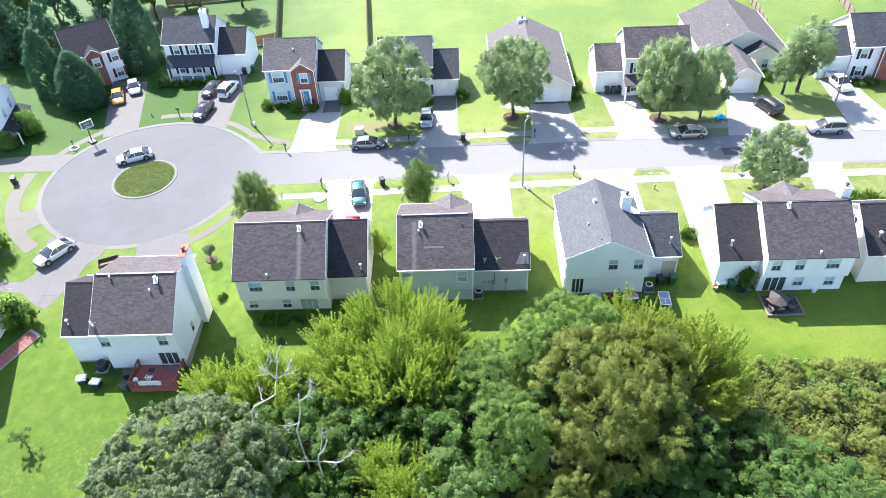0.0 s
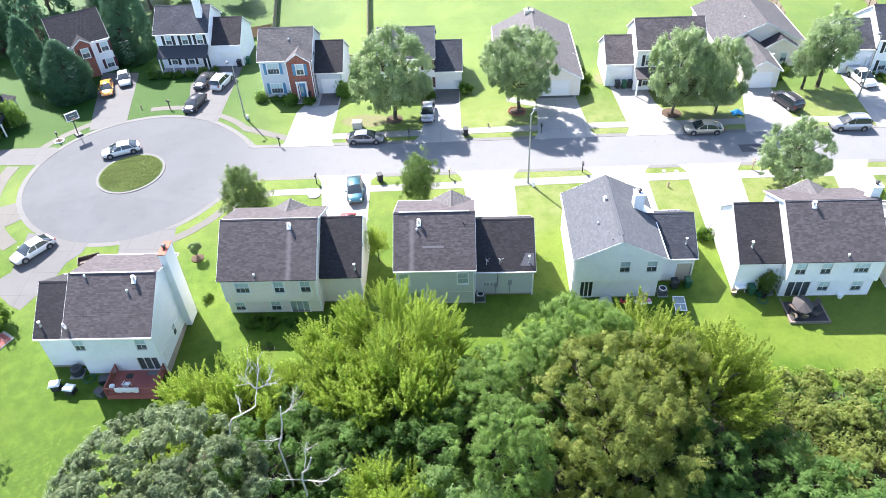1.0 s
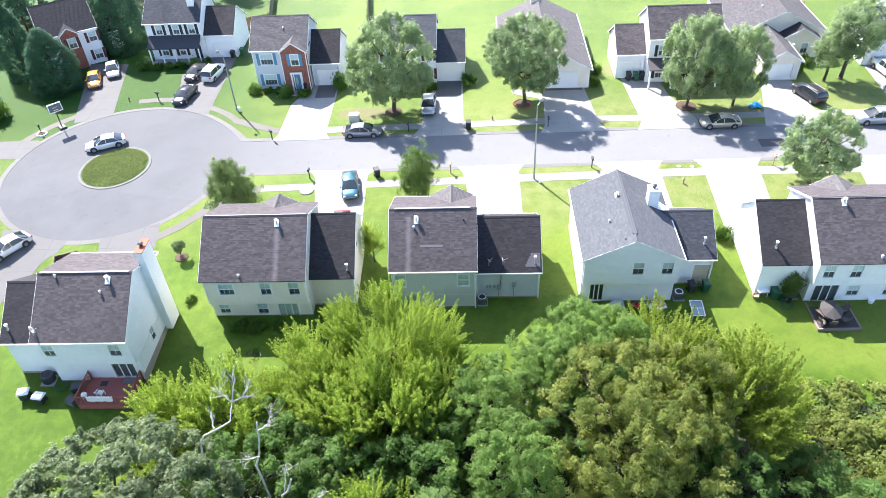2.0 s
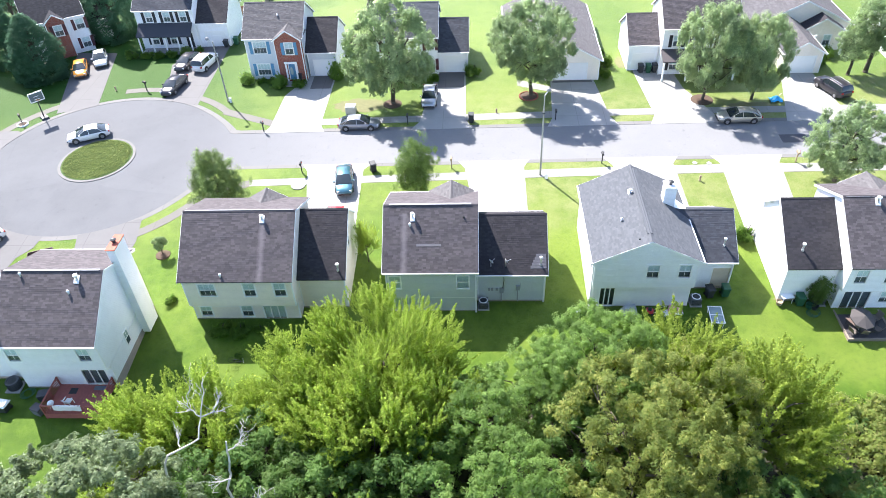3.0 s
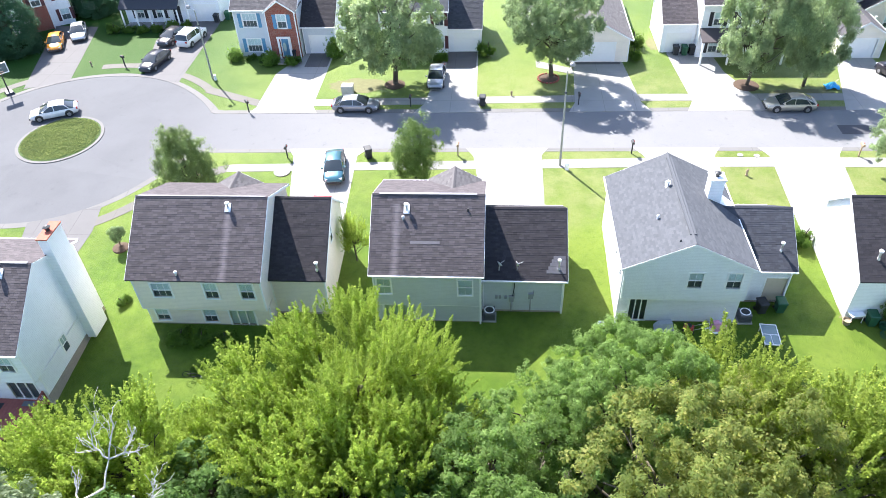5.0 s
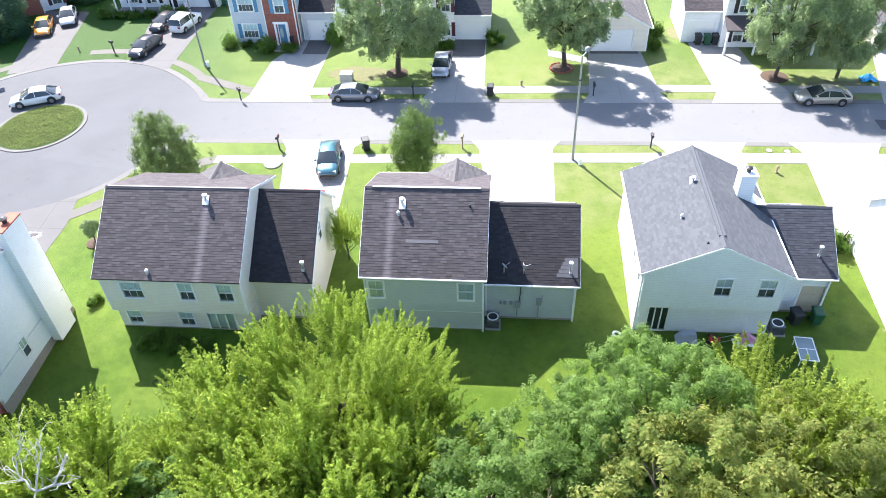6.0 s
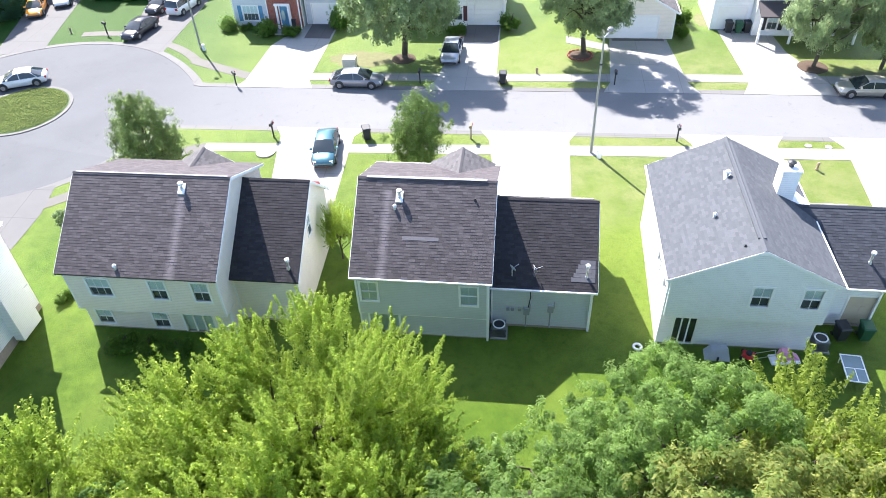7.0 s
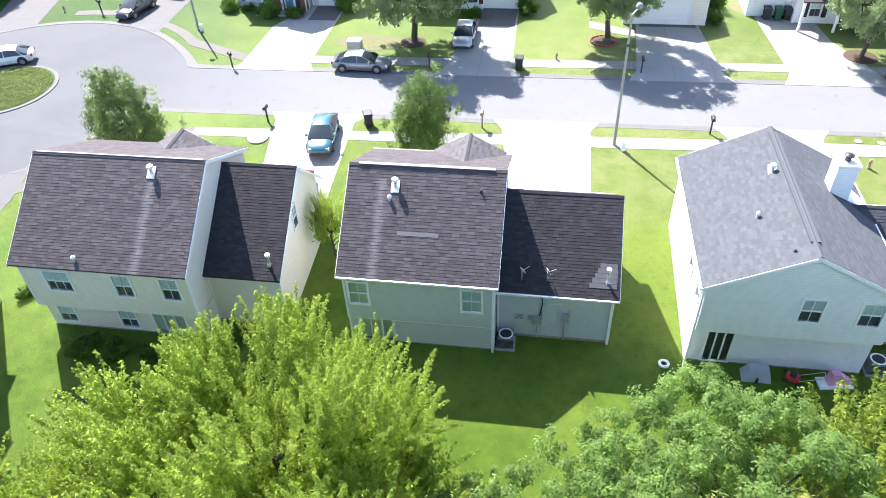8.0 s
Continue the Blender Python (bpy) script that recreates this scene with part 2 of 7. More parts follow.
# ---- mesh tools ----
class Mesh:
    """Collects faces for one mesh."""

    def __init__(self):
        self.v, self.f = [], []

    def face(self, *pts):
        n = len(self.v)
        self.v += [tuple(p) for p in pts]
        self.f.append(tuple(range(n, n + len(pts))))
        return self

    def hexa(self, p):
        """A solid from eight corners: four below, four above, both in the same turn."""
        n = len(self.v)
        self.v += [tuple(q) for q in p]
        self.f += [tuple(n + i for i in q) for q in ((3, 2, 1, 0), (4, 5, 6, 7), (0, 1, 5, 4), (1, 2, 6, 5), (2, 3, 7, 6), (3, 0, 4, 7))]
        return self

    def box(self, x0, x1, y0, y1, z0, z1, top=0.0):
        t = top
        return self.hexa([(x0, y0, z0), (x1, y0, z0), (x1, y1, z0), (x0, y1, z0), (x0 + t, y0 + t, z1), (x1 - t, y0 + t, z1), (x1 - t, y1 - t, z1), (x0 + t, y1 - t, z1)])

    def ring(self, centre, axis, radii, n=10, caps=True):
        """A turned solid: radii are (distance along axis, radius)."""
        ax = Vector(axis).normalized()
        a = ax.orthogonal().normalized()
        b = ax.cross(a)
        base = len(self.v)
        c = Vector(centre)
        for d, r in radii:
            for i in range(n):
                w = 2 * math.pi * i / n
                self.v.append(tuple(c + ax * d + (a * math.cos(w) + b * math.sin(w)) * r))
        for k in range(len(radii) - 1):
            for i in range(n):
                j = (i + 1) % n
                self.f.append((base + k * n + i, base + k * n + j, base + (k + 1) * n + j, base + (k + 1) * n + i))
        if caps:
            self.f.append(tuple(base + i for i in reversed(range(n))))
            self.f.append(tuple(base + (len(radii) - 1) * n + i for i in range(n)))
        return self

    def rod(self, p, q, r0, r1=None, n=6):
        d = Vector(q) - Vector(p)
        return self.ring(p, d, [(0, r0), (d.length, r0 if r1 is None else r1)], n)

    def data(self, name, mat, smooth=False):
        me = bpy.data.meshes.new(name)
        me.from_pydata(self.v, [], self.f)
        me.materials.append(mat)
        if smooth:
            me.shade_smooth()
        me.update()
        return me


def part(name, mesh, mat, parent, label="", smooth=False, kind=""):
    ob = new(name, mesh.data(name, mat, smooth) if isinstance(mesh, Mesh) else mesh)
    ob.parent = parent
    return tagged(ob, label, kind=kind)


def base(name, m, label, category, group="", kind=""):
    ob = new(name)
    ob.empty_display_size = 0.3
    ob.matrix_world = m
    return tagged(ob, label, category, group, kind)


def array_mesh(name, verts, faces, mat):
    """A mesh straight from arrays of corners and quads."""
    me = bpy.data.meshes.new(name)
    k = faces.shape[1]
    me.vertices.add(len(verts))
    me.vertices.foreach_set("co", np.ascontiguousarray(verts, dtype=np.float32).ravel())
    me.loops.add(faces.size)
    me.loops.foreach_set("vertex_index", np.ascontiguousarray(faces, dtype=np.int32).ravel())
    me.polygons.add(len(faces))
    me.polygons.foreach_set("loop_start", np.arange(0, faces.size, k, dtype=np.int32))
    me.update(calc_edges=True)
    me.materials.append(mat)
    return me


# ---- ground ----
GROUND_Y = (-3000, 30, 45, 52, 58, 65, 73, 76, 3000)
GROUND_Z = (-3.2, -3.2, -2.3, -1.8, -1.4, -0.7, -0.02, 0, 0)


def gz(y):
    return float(np.interp(y, GROUND_Y, GROUND_Z))


CUL, CUL_R = (-38.75, 79.7), 12.95


def smax(a, b, k=6.0):
    h = max(k - abs(a - b), 0) / k
    return max(a, b) + h * h * k / 4


def road_outline(off, x_end=170.0):
    """The street with its round end, widened by off."""
    r = CUL_R + off
    xs = [CUL[0] - r * math.cos(math.pi * i / 44) for i in range(45)]
    xs = xs[:-1] + [CUL[0] + r + d for d in (0.6, 1.6, 3, 5, 8, 12, 20, 30, 45, 60, 80, x_end)]
    top, low = [], []
    for x in xs:
        d2 = r * r - (x - CUL[0]) ** 2
        c = math.sqrt(d2) if d2 > 0 else -math.sqrt(-d2) * 0.8
        inside = x < CUL[0] + r * 0.35
        far, near = 84.55 + 0.012 * min(x, 60) + off * 1.1, 77.95 + 0.014 * min(x, 30) - off
        top.append((x, CUL[1] + c if inside else smax(CUL[1] + c, far)))
        low.append((x, CUL[1] - c if inside else -smax(-CUL[1] + c, -near)))
    return low + top[::-1][:-1]


def ellipse(cx, cy, rx, ry, turn=0.0, n=36):
    c, s = math.cos(radians(turn)), math.sin(radians(turn))
    return [(cx + rx * math.cos(a) * c - ry * math.sin(a) * s, cy + rx * math.cos(a) * s + ry * math.sin(a) * c) for a in (2 * math.pi * i / n for i in range(n))]


DRIVES = {
    "drive_h1": [(-39.6, 66.9), (-39.9, 65.2), (-41.0, 63.9), (-41.5, 61.4), (-42.4, 59.3), (-43.3, 57.5), (-44.7, 58.2), (-46.7, 59.8), (-54.0, 61.0), (-54.0, 61.9), (-47.5, 61.5), (-46.5, 62.7), (-46.7, 65.0), (-47.2, 68.6)],
    "drive_h1_front": [(-36.2, 66.9), (-35.8, 65.1), (-35.2, 59.5), (-30.6, 59.5), (-30.1, 66.0), (-30.6, 69.2)],
    "drive_h2": [(-16.2, 77.9), (-8.6, 78.0), (-9.5, 76.6), (-9.2, 65.2), (-13.6, 65.2), (-15.4, 76.4)],
    "drive_h3": [(0.3, 78.1), (7.9, 78.2), (7.2, 76.8), (7.2, 65.5), (2.6, 65.5), (1.1, 76.6)],
    "drive_h4": [(15.4, 78.3), (23.2, 78.4), (22.4, 76.9), (22.6, 66.0), (19.6, 66.0), (16.2, 76.9)],
    "drive_h5": [(26.4, 78.4), (33.8, 78.4), (33.0, 76.9), (32.2, 66.0), (26.9, 66.0), (27.1, 76.9)],
    "drive_h6": [(42.8, 78.4), (48.4, 78.4), (47.6, 76.9), (47.2, 66.0), (42.4, 66.0), (43.4, 76.9)],
    "drive_f1": [(-48.6, 89.6), (-44.2, 91.4), (-47.6, 106.2), (-53.4, 106.6)],
    "drive_f2": [(-36.0, 92.0), (-31.6, 91.0), (-32.0, 108.0), (-36.6, 108.0), (-38.4, 102.0)],
    "drive_f3": [(-22.2, 83.4), (-14.9, 84.3), (-15.6, 86.0), (-15.6, 98.4), (-18.9, 98.4), (-21.2, 93.0), (-21.4, 85.6)],
    "drive_f4": [(-5.2, 84.3), (1.9, 84.4), (1.1, 86.4), (0.9, 98.7), (-2.7, 98.7), (-4.2, 86.2)],
    "drive_f5": [(10.2, 84.6), (18.2, 84.7), (17.4, 86.6), (16.6, 96.0), (11.4, 96.0), (10.9, 86.5)],
    "drive_f6": [(21.6, 84.7), (29.6, 84.9), (26.9, 93.0), (26.4, 98.0), (21.7, 98.0), (22.4, 86.8)],
    "drive_f7": [(36.4, 84.9), (43.4, 85.0), (43.0, 96.6), (39.4, 96.6)],
    "drive_f8": [(52.6, 85.2), (59.4, 85.2), (57.6, 99.9), (53.6, 99.9)],
    "drive_h0": [(-66.0, 84.6), (-56.6, 85.6), (-51.4, 85.7), (-50.0, 84.6), (-50.9, 81.6), (-54.0, 81.7), (-66.0, 82.2)],
}


def band(x0, x1, lo, hi, n=10):
    xs = [x0 + (x1 - x0) * i / n for i in range(n + 1)]
    return [(x, lo(x)) for x in xs] + [(x, hi(x)) for x in reversed(xs)]


def arc_band(a0, a1, r0, r1, n=20):
    at = [radians(a0 + (a1 - a0) * i / n) for i in range(n + 1)]
    return [(CUL[0] + r0 * math.cos(a), CUL[1] + r0 * math.sin(a)) for a in at] + [(CUL[0] + r1 * math.cos(a), CUL[1] + r1 * math.sin(a)) for a in reversed(at)]


WALKS = [
    band(-21.0, 75, lambda x: 74.55 + 0.03 * min(x, 22), lambda x: 75.85 + 0.038 * min(x, 22)),
    band(-17.5, 75, lambda x: 86.25 + 0.03 * min(x, 20), lambda x: 87.65 + 0.03 * min(x, 20)),
    arc_band(-58, -31, CUL_R + 1.7, CUL_R + 2.7), arc_band(40, 64, CUL_R + 1.4, CUL_R + 2.35), arc_band(84, 102, CUL_R + 2.0, CUL_R + 3.1),
    [(7.3, 95.9), (7.3, 94.3), (11.2, 92.6), (11.2, 94.0)],
    arc_band(122, 168, CUL_R + 2.0, CUL_R + 3.1), arc_band(174, 234, CUL_R + 2.5, CUL_R + 4.2), arc_band(206, 221, CUL_R + 0.5, CUL_R + 2.6),
    [(-27.9, 88.75), (-21.2, 85.7), (-17.45, 85.75), (-17.45, 87.1), (-21.3, 87.0), (-27.2, 89.75)],
    [(-26.2, 72.1), (-25.4, 71.3), (-20.95, 73.9), (-20.95, 75.05), (-21.8, 74.8)],
]
ISLAND, ISLAND_KERB = ellipse(-39.25, 79.35, 3.75, 4.0), ellipse(-39.25, 79.35, 4.05, 4.3)
ROAD, KERBS = road_outline(0.0), road_outline(0.6)


def inside(p, poly):
    x, y, hit = p[0], p[1], False
    for (x0, y0), (x1, y1) in zip(poly, poly[1:] + poly[:1]):
        if (y0 > y) != (y1 > y) and x < x0 + (y - y0) * (x1 - x0) / (y1 - y0):
            hit = not hit
    return hit


# in order of rank: name, outline, height over the lawn
WOODS = [(-26, 27), (-25, 36), (-22.5, 43), (-14, 46.5), (-4, 49.5), (4, 48.2), (12, 50), (20, 49.6), (26, 46.8), (40, 46.6), (56, 45.4), (75, 45), (75, 27)]
AREAS = [("woods", WOODS, 0.0), ("island", ISLAND, 0.06), ("island_kerb", ISLAND_KERB, 0.05), ("road", ROAD, -0.015)]
AREAS += [(k, v, 0.015) for k, v in DRIVES.items()] + [("kerb", KERBS, 0.012)] + [("walk_%d" % i, w, 0.02) for i, w in enumerate(WALKS)]


def build_ground():
    from mathutils.geometry import delaunay_2d_cdt
    pts, edges = [], []
    for _, poly, _ in AREAS:
        n = len(pts)
        pts += [Vector(p) for p in poly]
        edges += [(n + i, n + (i + 1) % len(poly)) for i in range(len(poly))]
    for y in list(np.arange(26, 80, 3.0)) + list(range(90, 150, 12)):
        pts += [Vector((x + 0.37, float(y))) for x in range(-108, 112, 9)]
    for r in (300, 900, 2600):
        pts += [Vector((r * math.cos(a), 60 + r * math.sin(a))) for a in np.arange(0, 6.28, 0.4)]
    vs, _, fs, *_ = delaunay_2d_cdt(pts, edges, [], 0, 1e-4)
    tri = {}
    for fc in fs:
        c = sum((vs[i] for i in fc), Vector((0, 0))) / len(fc)
        kind = next((k for k, poly, _ in AREAS if inside(c, poly)), "lawn")
        tri.setdefault(kind, []).append(fc)
    high = {k: h for k, _, h in AREAS}
    high["lawn"] = 0.0
    out = {}
    for kind, faces in tri.items():
        m = Mesh()
        ids = {}

        def vid(i, low=0.0):
            if (i, low) not in ids:
                ids[(i, low)] = len(m.v)
                m.v.append((vs[i].x, vs[i].y, gz(vs[i].y) + high[kind] - low))
            return ids[(i, low)]
        seen = {}
        for fc in faces:
            m.f.append(tuple(vid(i) for i in fc))
            for a, b in zip(fc, fc[1:] + fc[:1]):
                seen[(a, b)] = True
        if kind != "road":
            for a, b in list(seen):
                if (b, a) not in seen:
                    m.f.append((vid(b), vid(a), vid(a, 0.25), vid(b, 0.25)))
        out[kind] = m
    return out


pieces = build_ground()
for kind, m in pieces.items():
    if kind == "lawn":
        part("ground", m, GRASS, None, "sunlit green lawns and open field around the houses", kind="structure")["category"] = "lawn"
    elif kind == "road":
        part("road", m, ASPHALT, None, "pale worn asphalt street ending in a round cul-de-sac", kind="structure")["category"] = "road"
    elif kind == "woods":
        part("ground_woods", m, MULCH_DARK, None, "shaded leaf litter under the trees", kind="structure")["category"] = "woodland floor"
    elif kind == "island":
        part("ground_island", m, ROUGH, None, "rough grass on the round island of the cul-de-sac", kind="structure")["category"] = "lawn"
    elif kind in ("drive_f1", "drive_f2", "drive_h1", "drive_h0", "drive_h1_front"):
        part("driveway", m, GREY_CONCRETE, None, "grey concrete driveway off the cul-de-sac", kind="structure")["category"] = "driveway"
    elif kind.startswith("drive"):
        part("driveway", m, CONCRETE, None, "bleached concrete driveway running from street to garage", kind="structure")["category"] = "driveway"
    elif kind.startswith("walk"):
        part("pavement", m, CUL_WALK if kind[5:] in ("2", "3", "4", "6", "7", "8", "9", "10") else WALK, None, "narrow pale concrete sidewalk along the lawns", kind="structure")["category"] = "sidewalk"
    else:
        part("kerb", m, KERB, None, "pale rolled concrete kerb beside the asphalt", kind="structure")["category"] = "kerb"


# ---- houses ----
def shingle_rows(m, corner, along, up, width, rise, step, tab, rng):
    """Overlapping rows of shingle tabs on one slope."""
    normal = along.cross(up).normalized()
    rows = max(2, round(rise / step))
    step = rise / rows
    for r in range(rows):
        x = -rng.random() * tab
        while x < width:
            w = tab * rng.uniform(0.7, 1.3)
            a, b = max(x, 0.0), min(x + w - 0.008, width)
            x += w
            if b - a < 0.03:
                continue
            lift = normal * (0.009 + 0.007 * rng.random())
            lo, hi = corner + up * (r * step - 0.012), corner + up * min((r + 1) * step + 0.03, rise)
            p, q, s, t = lo + along * a, lo + along * b, hi + along * b, hi + along * a
            n = len(m.v)
            m.v += [tuple(p + lift), tuple(q + lift), tuple(s + normal * 0.002), tuple(t + normal * 0.002), tuple(p), tuple(q)]
            m.f += [(n, n + 1, n + 2, n + 3), (n + 4, n + 5, n + 1, n)]


def wall_panel(m, p, q, zb, zt, holes, thick=0.15, peak=None):
    """A wall from p to q (outer face to the right of the way from q to p), with openings through it."""
    p, q = Vector((*p, 0)), Vector((*q, 0))
    way = (q - p).normalized()
    n_in = Vector((-way.y, way.x, 0))
    length = (q - p).length

    def at(s, z, d):
        return p + way * s + n_in * d + Vector((0, 0, z))
    ss = sorted({0.0, length, *(h[0] for h in holes), *(h[0] + h[2] for h in holes)})
    zs = sorted({zb, zt, *(h[1] for h in holes), *(h[1] + h[3] for h in holes)})
    for s0, s1 in zip(ss, ss[1:]):
        for z0, z1 in zip(zs, zs[1:]):
            if any(h[0] - 1e-4 <= s0 and s1 <= h[0] + h[2] + 1e-4 and h[1] - 1e-4 <= z0 and z1 <= h[1] + h[3] + 1e-4 for h in holes):
                continue
            m.face(at(s0, z0, 0), at(s1, z0, 0), at(s1, z1, 0), at(s0, z1, 0))
            m.face(at(s1, z0, thick), at(s0, z0, thick), at(s0, z1, thick), at(s1, z1, thick))
    for s, z, w, h in holes:
        m.face(at(s, z, 0), at(s, z, thick), at(s + w, z, thick), at(s + w, z, 0))
        m.face(at(s, z + h, thick), at(s, z + h, 0), at(s + w, z + h, 0), at(s + w, z + h, thick))
        m.face(at(s, z, thick), at(s, z, 0), at(s, z + h, 0), at(s, z + h, thick))
        m.face(at(s + w, z, 0), at(s + w, z, thick), at(s + w, z + h, thick), at(s + w, z + h, 0))
    if peak:
        for d, flip in ((0, 1), (thick, -1)):
            tri = [at(0, zt, d), at(length, zt, d), at(length / 2, zt + peak, d)]
            m.face(*tri[::flip])
    m.face(at(0, zt, 0), at(length, zt, 0), at(length, zt, thick), at(0, zt, thick))
    m.face(at(0, zb, thick), at(length, zb, thick), at(length, zb, 0), at(0, zb, 0))


def window_part(house, p, way, n_in, w, h, z, kind="sash", shutters=None):
    """A window in its opening: frame with bars, panes and blind behind."""
    def at(s, zz, d):
        return p + way * s + n_in * d + Vector((0, 0, z + zz))

    def bar(m, s0, s1, z0, z1, d0, d1):
        m.hexa([at(s0, z0, d0), at(s1, z0, d0), at(s1, z0, d1), at(s0, z0, d1), at(s0, z1, d0), at(s1, z1, d0), at(s1, z1, d1), at(s0, z1, d1)])
    f = Mesh()
    k = 0.09
    for a in ((-k, w + k, -k, 0.02), (-k, w + k, h - 0.02, h + k), (-k, 0.03, 0.021, h - 0.021), (w - 0.03, w + k, 0.021, h - 0.021)):
        bar(f, *a, -0.035, 0.06)
    win = part("window", f, TRIM, house)
    g = Mesh()
    if kind in ("sash", "white"):
        bar(g, 0.03, w - 0.03, h / 2 - 0.03, h / 2 + 0.03, -0.005, 0.05)
        n = max(2, round(w / 0.42))
        for i in range(1, n):
            bar(g, w * i / n - 0.012, w * i / n + 0.012, 0.03, h / 2 - 0.03, 0.0, 0.028)
            bar(g, w * i / n - 0.012, w * i / n + 0.012, h / 2 + 0.03, h - 0.03, 0.0, 0.028)
    elif kind in ("slide", "dark_slide"):
        for i in (1, 2):
            bar(g, w * i / 3 - 0.04, w * i / 3 + 0.04, 0.02, h - 0.02, -0.005, 0.05)
    if kind in ("sash", "slide", "dark_slide", "white"):
        part("glazing_bar", g, TRIM, win)
    halves = ((0.03, h / 2 - 0.031), (h / 2 + 0.031, h - 0.03)) if kind in ("sash", "white") else ((0.03, h - 0.03),)
    for z0, z1 in halves:
        pane = Mesh().face(at(0.03, z0, 0.032), at(w - 0.03, z0, 0.032), at(w - 0.03, z1, 0.032), at(0.03, z1, 0.032))
        part("pane", pane, GLASS, win).visible_shadow = False
    # added sheet behind the panes, its dull colour standing for the unlit room
    room_backing = Mesh().face(at(0.02, 0.02, 0.14), at(w - 0.02, 0.02, 0.14), at(w - 0.02, h - 0.02, 0.14), at(0.02, h - 0.02, 0.14))
    part("room_backing", room_backing, ROOM, win)
    blind = Mesh()
    rng = random.Random(int(abs(p.x * 31 + p.y * 17 + z * 7) * 10))
    back = -0.045 if kind == "sash" else 0.0
    drop = {"sash": 0.5, "dark_slide": 0.04}.get(kind, 0.94) * h
    if kind == "white":
        drop, back = h * 0.97, -0.045
    n = max(3, int(drop / 0.09))
    for i in range(n):
        zz = h - 0.03 - drop * (i + 1) / n
        blind.face(at(0.04, zz, 0.085 + back), at(w - 0.04, zz, 0.085 + back), at(w - 0.04, zz + drop / n, 0.09 + back), at(0.04, zz + drop / n, 0.09 + back))
    part("blind", blind, BLIND, win)
    if shutters:
        for s in (-0.5, w + 0.12):
            sh = Mesh()
            bar(sh, s, s + 0.38, -0.05, h + 0.05, -0.05, -0.002)
            for i in range(8):
                bar(sh, s + 0.05, s + 0.33, h * i / 8 + 0.03, h * i / 8 + 0.09, -0.062, -0.05)
            part("shutter", sh, shutters, win)
    return win


def panel_door(house, p, way, n_in, w, h, z, mat, name="door", rows=4, cols=4):
    def at(s, zz, d):
        return p + way * s + n_in * d + Vector((0, 0, z + zz))

    def slab(m, s0, s1, z0, z1, d0, d1):
        m.hexa([at(s0, z0, d0), at(s1, z0, d0), at(s1, z0, d1), at(s0, z0, d1), at(s0, z1, d0), at(s1, z1, d0), at(s1, z1, d1), at(s0, z1, d1)])
    f = Mesh()
    for a in ((-0.1, 0.0, 0, h + 0.1), (w, w + 0.1, 0, h + 0.1), (0, w, h, h + 0.1)):
        slab(f, *a, -0.03, 0.09)
    door = part(name, f, TRIM, house)
    leaf_mesh = Mesh()
    slab(leaf_mesh, 0.0, w, 0.0, h, 0.05, 0.1)
    for r in range(rows):
        for c in range(cols):
            slab(leaf_mesh, w * c / cols + 0.06, w * (c + 1) / cols - 0.06, h * r / rows + 0.05, h * (r + 1) / rows - 0.05, 0.035, 0.05)
    part("door_leaf", leaf_mesh, mat, door)
    if name == "door":
        part("door_handle", Mesh().ring(at(w - 0.1, 1.0, 0.0), n_in, [(0, 0.03), (0.05, 0.03)], 8), METAL, door)
    return door


